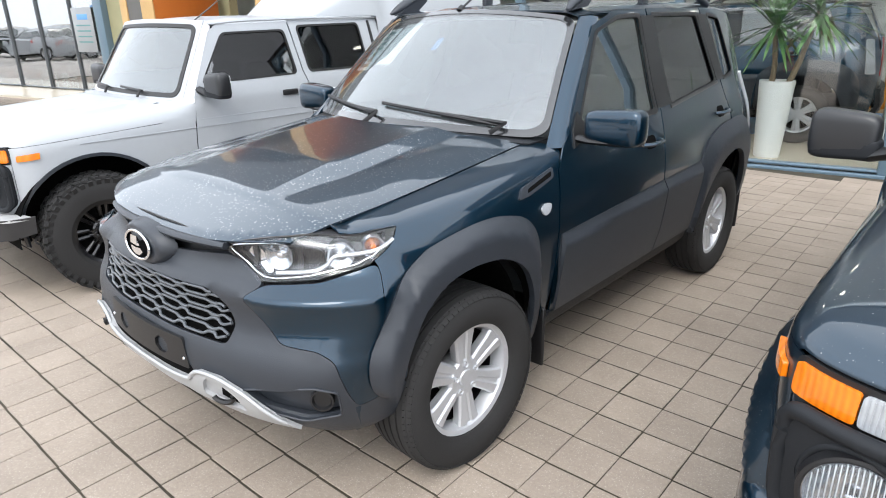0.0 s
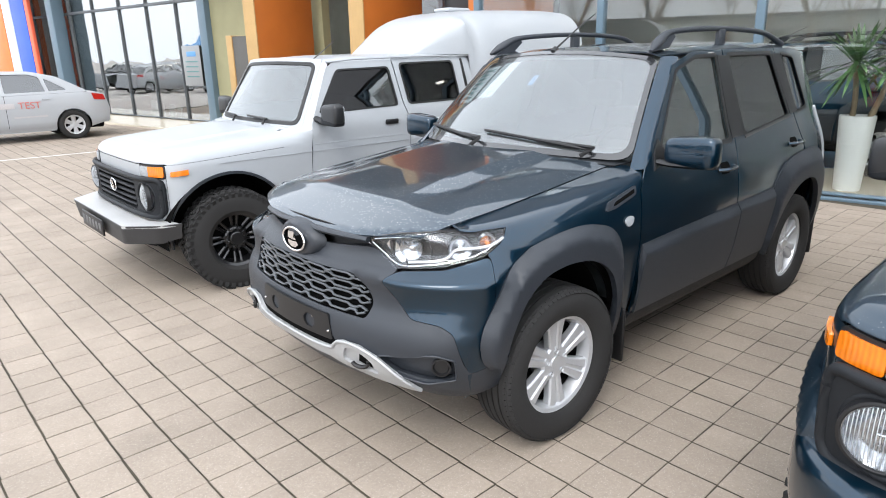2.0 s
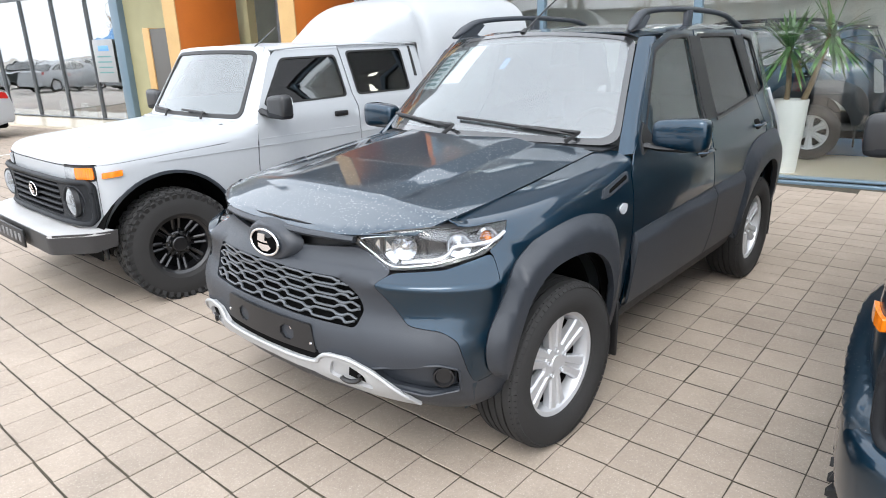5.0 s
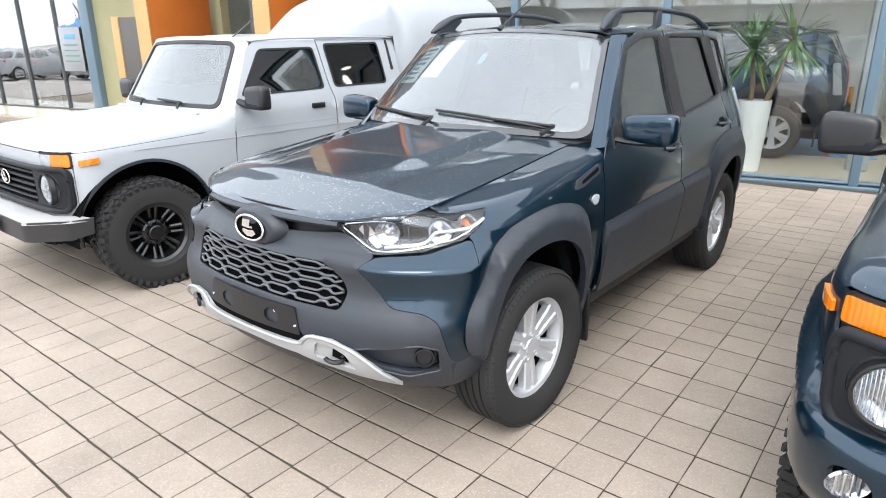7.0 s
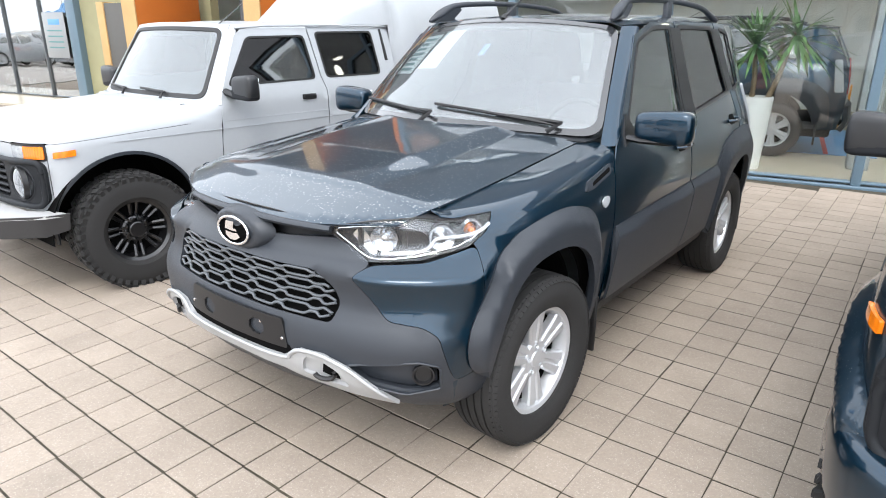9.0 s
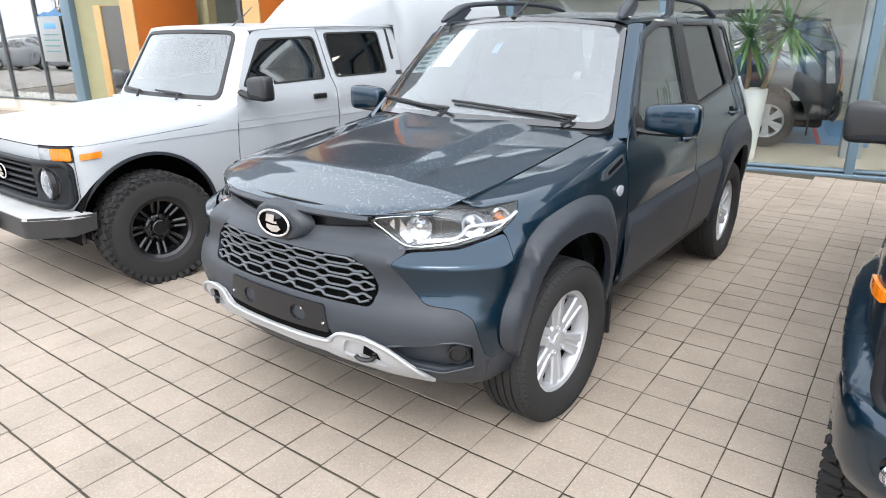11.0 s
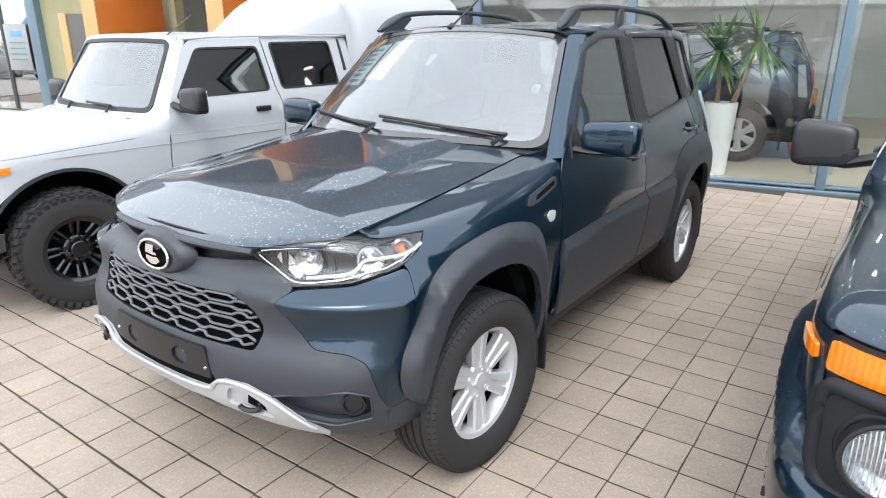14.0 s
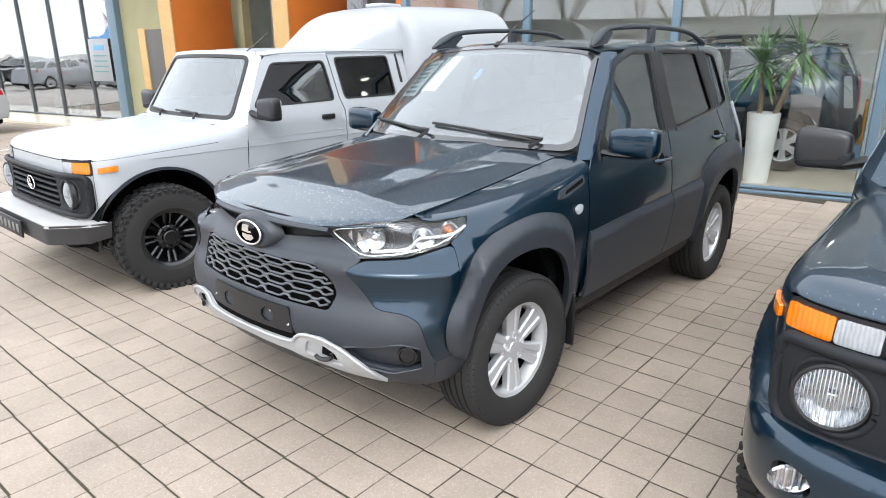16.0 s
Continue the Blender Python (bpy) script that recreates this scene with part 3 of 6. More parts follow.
    arch_f = [(off + y * (0.90 if y < 0 else 1), z) for y, z in arch(0, 0.345, 0.47, 188, -8)]
    fender = [(0.970, 1.050), (0.914, 0.947), (0.852, 0.883), (0.862, 0.868), (0.868, 0.845), (0.8875, 0.70)] + [(off - 0.435, 0.55)] + arch_f + [(off + 0.475, 0.34), (off + 0.513, 0.55), (off + 0.528, 0.86), (off + 0.552, 1.0), (off + 0.62, 1.07), (off + 0.64, 1.10), (off + 0.60, 1.20), (0.78, 1.20), (0.77, 1.042), (0.88, 1.064)]
    sides("fender", fender, B, GREEN)
    # side repeater and vent trim on the fender
    rep = catmull([(off + 0.40, 0.885), (off + 0.43, 0.902), (off + 0.465, 0.892), (off + 0.455, 0.866), (off + 0.42, 0.858)], 4, True)
    sides("side_repeater", rep, B, CLEARLENS, 0.012, 0.006, lift=0.008, label="clear side repeater lamp")
    vent = rounded([(off + 0.27, 0.955), (off + 0.30, 0.995), (off + 0.515, 1.025), (off + 0.505, 0.985), (off + 0.33, 0.955)], 0.012)
    sides("fender_vent", vent, B, PLASTIC, 0.02, 0.012, lift=0.010)
    slot = rounded([(off + 0.325, 0.968), (off + 0.335, 0.984), (off + 0.495, 1.012), (off + 0.49, 0.994)], 0.008)
    # No opening is cut: a black sheet on the vent draws the slot's shade.
    sides("vent_slot", slot, B, CAVITY, 0.02, 0.004, lift=0.012)

    # bonnet
    def edge(y):
        z = np.interp(y, [p[0] for p in zs], [p[1] for p in zs])
        return z

    def nose_line(x):
        return -0.675 + 0.25 * x * x + 0.55 * x**4

    def H(x, y):
        e = 0.66
        u = min(abs(x) / e, 1.2)
        z = edge(y) + 0.050 * (1 - u**4)
        f = max(-0.385 - y, 0)
        z -= 0.15 * f * min(f / 0.06, 1) * (1 - 0.5 * min(u, 1) ** 2)
        z -= 0.008 * min(max(1 - (y - nose_line(x)) / 0.03, 0), 1.2)
        rise = min(max((y + 0.45) / 0.34, 0), 1)
        w = min(max((0.400 + 0.045 * y - abs(x)) / 0.105, 0), 1)
        z += 0.024 * w * rise
        return (x, y, z)

    def hood_edge(y):
        return np.interp(y, [-0.5, -0.40, -0.2, 0.0, 0.6], [0.600, 0.625, 0.640, 0.648, 0.651])

    right = [(hood_edge(y), y) for y in np.linspace(-0.455, 0.56, 18)]
    nose = [(x, nose_line(x)) for x in np.linspace(0.0, 0.585, 12)]
    rear = [(x, 0.56 - 0.20 * (1 - (x / 0.65) ** 2)) for x in np.linspace(0.62, 0.0, 12)]
    half = nose + right + rear
    whole = half + [(-x, y) for x, y in half[::-1] if x > 1e-6]
    part("bonnet", sheet(whole, H, 0.02, 0.008), GREEN_DUSTY, car, "dusty dark green bonnet with dried water spots")
    # Black sheet under the bonnet: the shade of its gaps is in the colour.
    part("bonnet_gap", sheet([(-0.34, -0.55), (0.34, -0.55), (0.50, -0.40), (0.58, -0.30), (0.66, 0.58), (-0.66, 0.58), (-0.58, -0.30), (-0.50, -0.40)], lambda x, y: (x, y, H(x, y)[2] - 0.03), 0.08, 0.004), CAVITY, car)

    # windscreen and roof
    def W(u, v):
        k = 1 - u * u
        return ((0.715 + (0.575 - 0.715) * v) * u, 0.64 - 0.20 * k + (1.055 - 0.09 * k - 0.64 + 0.20 * k) * v, 1.115 + 0.02 * k + (1.562 + 0.022 * k - 1.135 + 0.02 * (1 - k)) * v - 0.02 * v * (1 - k) + 0.03 * v * (1 - v) * 2)

    ws = rounded([(-0.97, 0.0), (0.97, 0.0), (0.955, 1.0), (-0.955, 1.0)], 0.12, 6)
    pane = part("windscreen", sheet(ws, W, 0.08, 0.005), WINDSCREEN, car, "windscreen glass reflecting the grey sky")
    pane.visible_shadow = False
    border = rounded([(-1.0, -0.03), (1.0, -0.03), (0.995, 1.03), (-0.995, 1.03)], 0.12, 6)
    inner = rounded([(-0.965, 0.02), (0.965, 0.02), (0.952, 0.985), (-0.952, 0.985)], 0.12, 6)
    part("windscreen_seal", sheet(border, W, 0.06, 0.008, [inner], lift=0.0025), SCREENEDGE, car)

    def R(x, y):
        u = x / 0.60
        zc = np.interp(y, [0.9, 1.0, 1.2, 1.5, 2.0, 2.5, 2.9, 3.2], [1.575, 1.592, 1.616, 1.632, 1.642, 1.635, 1.612, 1.57])
        return (x, y, zc - 0.020 * u * u - 0.028 * max(abs(u) - 0.86, 0) / 0.14)

    front = [(x, 1.07 - 0.085 * (1 - (x / 0.575) ** 2)) for x in np.linspace(-0.575, 0.575, 14)]
    roof = front + [(0.605, 1.3), (0.618, 2.0), (0.600, 2.7), (0.56, 3.0), (0.0, 3.06), (-0.56, 3.0), (-0.600, 2.7), (-0.618, 2.0), (-0.605, 1.3)]
    part("roof", sheet(roof, R, 0.06, 0.008), GREEN_DUSTY, car)
    # A-pillars
    def P(u, v):
        a, b = np.array(W(1.0, v)), np.array(S(0.70 + 0.43 * v, 1.115 + 0.44 * v))
        return tuple(a + (b - a) * u + np.array([0.012, -0.006, 0.004]) * math.sin(math.pi * u))

    sides("pillar", [(0.03, -0.10), (1.0, -0.10), (1.0, 1.0), (0.03, 1.04)], P, GREEN, 0.06, 0.010)
    # doors with their frames; windows are panes set into them
    fd = [(0.545, 0.36), (1.44, 0.36), (1.475, 0.55), (1.505, 0.95), (1.555, 1.12), (1.600, 1.25), (1.605, 1.588), (1.28, 1.582), (1.06, 1.520), (0.71, 1.125), (0.63, 1.075), (0.560, 1.0), (0.535, 0.86), (0.520, 0.55)]
    fw = rounded([(0.775, 1.112), (1.510, 1.122), (1.520, 1.556), (1.30, 1.550), (1.085, 1.492)], 0.025)
    rd = [(1.45, 0.36), (1.94, 0.36), (1.965, 0.55), (2.02, 0.66), (2.14, 0.76), (2.30, 0.815), (2.44, 0.83), (2.47, 1.0), (2.43, 1.19), (2.315, 1.40), (2.285, 1.590), (1.617, 1.590), (1.612, 1.25), (1.567, 1.12), (1.517, 0.95), (1.485, 0.55)]
    rw = rounded([(1.695, 1.128), (2.350, 1.192), (2.225, 1.558), (1.668, 1.558)], 0.025)
    qg = rounded([(2.50, 1.197), (2.735, 1.224), (2.60, 1.535), (2.385, 1.556)], 0.03)
    quarter = [(2.48, 0.84), (2.60, 0.80), (2.78, 0.70), (2.90, 0.56), (2.92, 0.36), (3.16, 0.36), (3.20, 0.6), (3.20, 0.95), (3.13, 1.20), (2.96, 1.48), (2.86, 1.560), (2.60, 1.588), (2.295, 1.592), (2.325, 1.40), (2.442, 1.19), (2.482, 1.0)]
    doors = sides("door", fd, S, GREEN, holes=[fw])
    rear_doors = sides("door", rd, S, GREEN, holes=[rw])
    sides("rear_quarter", quarter, S, GREEN, holes=[qg])
    for win, frame_mat, gl, par in ((fw, BLACK, SIDEGLASS, doors), (rw, BLACK, DARKGLASS, rear_doors), (qg, BLACK, DARKGLASS, None)):
        for pane in sides("window_pane", win, S, gl, 0.06, 0.004, lift=-0.010, parent=par):
            pane.visible_shadow = False
        cu, cv = sum(p[0] for p in win) / len(win), sum(p[1] for p in win) / len(win)
        ring = [(cu + (u - cu) * 1.05, cv + (v - cv) * 1.07) for u, v in win]
        sides("window_frame", ring, S, frame_mat, 0.05, 0.006, holes=[[(cu + (u - cu) * 0.975, cv + (v - cv) * 0.97) for u, v in win]], lift=0.002, parent=par)
    # black pillar covers between the windows
    sides("pillar_cover", [(1.530, 1.125), (1.680, 1.132), (1.655, 1.556), (1.535, 1.556)], S, BLACK, 0.05, 0.004, lift=0.003)
    sides("pillar_cover", [(2.368, 1.196), (2.486, 1.200), (2.372, 1.556), (2.240, 1.556)], S, BLACK, 0.05, 0.004, lift=0.003)
    sides("window_strip", [(1.68, 1.112), (2.37, 1.178), (2.365, 1.194), (1.68, 1.128)], S, STEEL, 0.05, 0.008, lift=0.006, parent=rear_doors)

    # cladding: a plank that leans out under its top edge, then falls straight
    def plank(top, depth):
        def f(y, z):
            t = np.interp(y, [p[0] for p in top], [p[1] for p in top])
            x, _, _ = S(y, z)
            return (x + np.interp(t - z, [0.0, 0.045, 0.060, 0.40], [0.004, depth, depth, depth * 0.7]), y, z)
        return f

    edge_f, edge_r = [(0.53, 0.752), (1.49, 0.786)], [(1.49, 0.786), (1.95, 0.803)]
    cl_f = [(0.535, 0.42), (1.450, 0.42), (1.478, 0.55), (1.492, 0.786), (0.545, 0.752), (0.53, 0.55)]
    cl_r = [(1.46, 0.42), (1.93, 0.42), (1.935, 0.58), (1.955, 0.70), (1.960, 0.803), (1.500, 0.786), (1.488, 0.55)]
    sides("door_cladding", cl_f, plank(edge_f, 0.030), PLASTIC, 0.022, 0.012, parent=doors)
    sides("door_cladding", cl_r, plank(edge_r, 0.030), PLASTIC, 0.022, 0.012, parent=rear_doors)
    sides("sill", [(0.50, 0.31), (1.97, 0.31), (1.95, 0.41), (0.52, 0.41)], S, DARKPLASTIC, 0.05, 0.02, lift=0.008)
    # wheel-arch flares
    fo = catmull([(0.905, 0.455), (0.872, 0.50), (0.858, 0.575), (0.868, 0.66), (0.894, 0.75), (0.93, 0.816), (1.01, 0.873), (1.10, 0.910), (1.22, 0.932), (1.33, 0.934), (1.43, 0.917), (1.55, 0.873), (1.615, 0.80), (1.642, 0.70), (1.648, 0.55), (1.645, 0.43)], 3)
    fi = catmull([(1.60, 0.43), (1.598, 0.50), (1.58, 0.585), (1.53, 0.680), (1.46, 0.74), (1.371, 0.778), (1.29, 0.792), (1.204, 0.793), (1.10, 0.770), (1.020, 0.704), (0.975, 0.600), (0.954, 0.517), (0.945, 0.465)], 3)
    flare_front = fo + [(1.645, 0.38), (1.61, 0.36)] + fi + [(0.935, 0.445)]
    sides("wheel_arch_flare", flare_front, ridged(B, fo, fi, (off + 0.01, 0.40), 0.040, 0.42), PLASTIC, 0.022, 0.03)
    ro = catmull([(1.957, 0.43), (1.962, 0.60), (1.960, 0.75), (1.985, 0.815), (2.035, 0.862), (2.105, 0.912), (2.28, 0.957), (2.48, 0.970), (2.66, 0.968), (2.82, 0.930), (2.94, 0.86), (3.02, 0.74), (3.05, 0.55), (3.05, 0.40)], 3)
    ri = arch(2.44, 0.345, 0.452, 5, 175, 30)
    sides("wheel_arch_flare", ro + ri, ridged(S, ro, ri, (2.44, 0.40), 0.040, 0.45), PLASTIC, 0.025, 0.03)
    for sx in (-1, 1):
        part("mud_flap", box((sx * 0.795 - 0.045, 0.465, 0.185), (sx * 0.795 + 0.045, 0.483, 0.45), 0.008), BLACK, car)
        part("mud_flap", box((sx * 0.78 - 0.10, 2.925, 0.17), (sx * 0.78 + 0.02, 2.945, 0.45), 0.008), BLACK, car)

    # bumper: black grained front with a body-coloured corner
    paint = [(0.50, 0.797), (0.545, 0.828), (0.70, 0.837), (0.845, 0.873), (0.860, 0.866), (0.866, 0.845), (0.8855, 0.70), (0.990, 0.55), (0.990, 0.482), (0.832, 0.452), (0.805, 0.50), (0.758, 0.62), (0.70, 0.652), (0.60, 0.665)]
    sides("bumper_corner", rounded(paint, 0.022), B, GREEN, 0.03, 0.008)
    grille = [(-0.36, 0.800), (0.36, 0.800), (0.435, 0.745), (0.458, 0.70), (0.440, 0.634), (-0.440, 0.634), (-0.458, 0.70), (-0.435, 0.745)]
    grille = rounded(grille, 0.02)
    def BF(s, v):
        p = B(abs(s), v)
        return (p[0] if s >= 0 else -p[0], p[1], p[2])
    front_r = [(0.0, 0.36), (0.30, 0.36), (0.60, 0.355), (0.695, 0.335), (0.838, 0.325), (0.990, 0.350), (0.990, 0.479), (0.8315, 0.4495), (0.8035, 0.499), (0.7565, 0.6185), (0.70, 0.650), (0.599, 0.663), (0.4985, 0.7965), (0.544, 0.829), (0.44, 0.88), (0.40, 0.892), (0.0, 0.86)]
    outline = front_r + [(-s, v) for s, v in front_r[::-1] if s > 0]
    fog = rounded([(0.50, 0.508), (0.70, 0.545), (0.772, 0.52), (0.782, 0.435), (0.66, 0.412), (0.56, 0.44)], 0.015)
    fog2 = [(-s, v) for s, v in fog]
    bumper = part("bumper", sheet(rounded(outline, 0.022), BF, 0.03, 0.02, [grille, fog, fog2]), PLASTIC, car, "black grained plastic front bumper")
    # fog lamp pockets
    for m in (False, True):
        part("fog_pocket", sheet([(cx, cv) for cx, cv in fog], B, 0.03, 0.004, mirror=m, lift=-0.034), PLASTIC, car)
        part("fog_rim", tube([((-1 if m else 1) * p[0], p[1] - 0.002, p[2]) for p in (B(cx, cv) for cx, cv in fog + fog[:1])], 0.0045, 6), PLASTIC, car)
        def bezel(u, v, B=B):
            k = fog[int(u) % len(fog)]
            k2 = fog[(int(u) + 1) % len(fog)]
            s = k[0] + (k2[0] - k[0]) * (u - int(u))
            z = k[1] + (k2[1] - k[1]) * (u - int(u))
            p = B(s, z)
            return (p[0] * (1 - 0.03 * v), p[1] + 0.038 * v, p[2] + (0.492 - p[2]) * 0.12 * v)
        part("fog_bezel", sheet([(0.0, 0.0), (len(fog) - 0.001, 0.0), (len(fog) - 0.001, 1.0), (0.0, 1.0)], bezel, 0.25, 0.003, mirror=m), PLASTIC, car)
    for sx in (-1, 1):
        p = Vector(B(0.715, 0.484))
        part("fog_lamp", lathe([(-0.02, 0.036), (0.006, 0.036), (0.007, 0.031), (-0.004, 0.026), (-0.004, 0.001)], 24, "y", m=pose(sx * (p.x - 0.012), p.y + 0.022, p.z, 180, 0, sx * 40)), BLACK, car, "unlit dark fog lamp blank")
    # honeycomb grille: a plate with staggered slots
    big = [(u * 1.02, 0.727 + (v - 0.727) * 1.06) for u, v in grille]
    # Black sheet behind the bars carries the grille's inner shade in its colour.
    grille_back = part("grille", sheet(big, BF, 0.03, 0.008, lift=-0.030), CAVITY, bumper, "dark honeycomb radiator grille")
    for row in range(4):
        zr = 0.657 + row * 0.0405
        for side in (-1, 1):
            pts, rad = [], []
            w = np.interp(zr + 0.014 * side, [0.635, 0.70, 0.745, 0.80], [0.430, 0.447, 0.425, 0.36]) - 0.004
            for k in range(145):
                s = -w + 2 * w * k / 144
                open_ = 0.5 + 0.5 * math.tanh(3.6 * (math.cos(2 * math.pi * s / 0.146) + 0.62))
                end = min((w - abs(s)) / 0.03, 1)
                p = BF(s, zr + side * (0.0035 + 0.0105 * open_ * end))
                pts.append((p[0], p[1] + 0.004 + 0.004 * (1 - open_), p[2]))
                rad.append(0.0052 + 0.0012 * (1 - open_))
            part("grille_bar", tube(pts, rad, 8, 0.9), GRILLEBAR, grille_back)
    # upper mesh band, bonnet-lip rod and emblem
    band = [(-0.41, 0.875), (-0.30, 0.862), (0.30, 0.862), (0.41, 0.875), (0.40, 0.935), (0.30, 0.945), (-0.30, 0.945), (-0.40, 0.935)]
    part("upper_grille", sheet(band, BF, 0.05, 0.01, lift=-0.035), BLACK, bumper, "dark mesh band under the bonnet lip")
    pts = []
    for k in range(41):
        s = -0.40 + 0.80 * k / 40
        p = BF(s, 0.927 - 0.006 * abs(s) / 0.4)
        pts.append((p[0], p[1] - 0.002, p[2]))
    part("upper_bar", tube(pts, 0.016, 8, 0.8), PLASTIC, bumper)
    hump = [(0.155 * math.cos(a), 0.868 + 0.082 * math.sin(a)) for a in np.linspace(0, 2 * math.pi, 28)[:-1]]
    part("emblem_mount", sheet(hump, lambda x, z: (x, -0.722 + 0.5 * x * x + 0.8 * max(math.hypot(x / 0.155, (z - 0.868) / 0.082) - 0.75, 0) ** 2, z), 0.012, 0.03), PLASTIC, bumper)
    em = thing_emblem(bumper, pose(0, -0.727, 0.868, 90 - 4, 0, 0), 0.086, 0.047)
    # number-plate holder with two bosses
    def F0(x, z):
        return (x, -0.772 + 0.30 * x * x + 0.04 * (z - 0.56), z)
    pockets = [[(x + 0.040 * math.cos(a), 0.560 + 0.030 * math.sin(a)) for a in np.linspace(0, 2 * math.pi, 9)[:-1] + math.pi / 8] for x in (-0.14, 0.14)]
    hold = part("plate_holder", sheet(rounded([(-0.285, 0.512), (0.285, 0.512), (0.262, 0.615), (-0.262, 0.615)], 0.012), F0, 0.03, 0.012, pockets), BLACK, bumper, "empty black number-plate holder")
    for x in (-0.14, 0.14):
        part("pocket", sheet([(x - 0.044, 0.527), (x + 0.044, 0.527), (x + 0.044, 0.593), (x - 0.044, 0.593)], lambda u, v, x=x: (u, F0(u, v)[1] + 0.016 + 0.10 * (0.56 - v), v), 0.03, 0.004), PLASTIC, hold)
        part("screw", lathe([(0, 0.007), (0.004, 0.006), (0.005, 0.001)], 10, "y", m=pose(x + 0.012, F0(x, 0.578)[1] + 0.012, 0.578, 180)), CHROME, hold)
    for x in (-0.262, 0.262):
        part("screw", lathe([(0, 0.006), (0.004, 0.005), (0.005, 0.001)], 10, "y", m=pose(x, F0(x, 0.545)[1], 0.545, 180)), CHROME, hold)
    # Black sheet laid on the bumper, painting the shade of an opening.
    part("lower_intake", sheet([(-0.33, 0.47), (0.33, 0.47), (0.29, 0.525), (-0.29, 0.525)], BF, 0.05, 0.01, lift=0.001), CAVITY, bumper)
    # silver skid plate with tow-hook holes
    top = [(0.612, 0.408), (0.572, 0.455), (0.510, 0.504), (0.43, 0.531), (0.345, 0.530), (0.308, 0.508), (0.270, 0.486), (0.0, 0.480)]
    bot = [(0.0, 0.446), (0.27, 0.442), (0.32, 0.430), (0.45, 0.412), (0.635, 0.376)]
    half = bot + top
    skid = half + [(-s, v) for s, v in half[::-1] if s > 0]
    hole = rounded([(0.352, 0.452), (0.515, 0.432), (0.485, 0.482), (0.43, 0.508), (0.365, 0.510)], 0.02)
    sk = part("skid_plate", sheet(skid, BF, 0.025, 0.014, [hole, [(-s, v) for s, v in hole]], lift=0.016), SKID, bumper, "silver painted skid plate")
    rim = catmull([(s, v) for s, v in top] + [(-s, v) for s, v in top[-2::-1]], 4)
    part("skid_rim", tube([(p[0] * 1.012, p[1] - 0.017, p[2] - 0.003) for p in (BF(s, v) for s, v in rim)], 0.0075, 8), SKID, sk)
    for m in (False, True):
        part("tow_hole", sheet(hole, B, 0.03, 0.002, mirror=m, lift=0.003), SKID, sk)
        p = B(0.44, 0.468)
        x = -p[0] if m else p[0]
        part("tow_hook", tube([(x + 0.032 * math.cos(a), p[1] - 0.014 + (-0.5 if m else 0.5) * 0.032 * math.cos(a), p[2] - 0.004 + 0.022 * math.sin(a)) for a in np.linspace(-2.9, 0.5, 14)], 0.0085, 6), BLACK, sk)
        part("hook_shade", sheet([(0.425, 0.462), (0.482, 0.448), (0.470, 0.484), (0.430, 0.494)], B, 0.03, 0.002, mirror=m, lift=0.006), CAVITY, sk)

    # headlamps
    for m in (False, True):
        sx = -1 if m else 1
        lampset = part("headlamp", sheet(lamp, B, 0.03, 0.004, mirror=m, lift=-0.040), LAMPBACK, car, "clear headlamp with chrome reflectors")
        def wall(u, v, B=B):
            k, k2 = lamp[int(u) % len(lamp)], lamp[(int(u) + 1) % len(lamp)]
            f = u - int(u)
            s, z = k[0] + (k2[0] - k[0]) * f, k[1] + (k2[1] - k[1]) * f
            p, q = Vector(B(max(s - 0.02, 0.0), z)), Vector(B(s + 0.02, z))
            out = (q - p).cross(Vector((0, 0, 1))).normalized()
            return tuple(Vector(B(s, z)) - out * (0.003 + 0.05 * v))
        part("lamp_wall", sheet([(0.0, 0.0), (len(lamp) - 0.001, 0.0), (len(lamp) - 0.001, 1.0), (0.0, 1.0)], wall, 0.5, 0.002, mirror=m), LAMPRIM, lampset)
        for s, v, r in ((0.575, 0.900, 0.040), (0.755, 0.920, 0.040), (0.865, 0.955, 0.032)):
            p, q = Vector(B(s, v)), Vector(B(s + 0.01, v))
            out = (q - p).cross(Vector((0, 0, 1))).normalized()
            mm = Matrix.Translation(p - out * 0.026) @ out.to_track_quat("Y", "Z").to_matrix().to_4x4()
            if m:
                mm = Matrix.Diagonal((-1, 1, 1, 1)) @ mm
            bl = lathe([(-0.004, 0.001), (-0.002, r * 0.25), (0.004, r * 0.6), (0.016, r), (0.018, r + 0.004), (0.0, r + 0.006)], 32, "y", m=mm)
            part("reflector", bl, REFLECTOR, lampset)
            part("bulb", lathe([(0.0, 0.010), (0.014, 0.009), (0.017, 0.001)], 16, "y", m=mm), AMBER if r < 0.04 else CHROME, lampset)
        strip = [B(s, v) for s, v in catmull([(0.58, 0.945), (0.48, 0.935), (0.41, 0.917), (0.455, 0.878), (0.53, 0.843), (0.64, 0.848), (0.69, 0.856), (0.74, 0.868), (0.80, 0.880), (0.85, 0.912), (0.89, 0.965)], 5)]
        part("chrome_strip", tube([(sx * p[0], p[1] + 0.006, p[2]) for p in strip], 0.0026, 6), CHROME, lampset)
        guide = [B(q, v) for q, v in catmull([(0.56, 0.852), (0.66, 0.860), (0.705, 0.878), (0.735, 0.910), (0.80, 0.925), (0.87, 0.945), (0.925, 0.985)], 5)]
        part("light_guide", tube([(sx * p[0], p[1] + 0.010, p[2]) for p in guide], 0.0065, 6), SILVER, lampset, "pale curved light guide")
        part("fin", sheet(rounded([(0.655, 0.862), (0.72, 0.862), (0.70, 0.955), (0.64, 0.945)], 0.01), B, 0.02, 0.02, mirror=m, lift=-0.016), LAMPRIM, lampset)
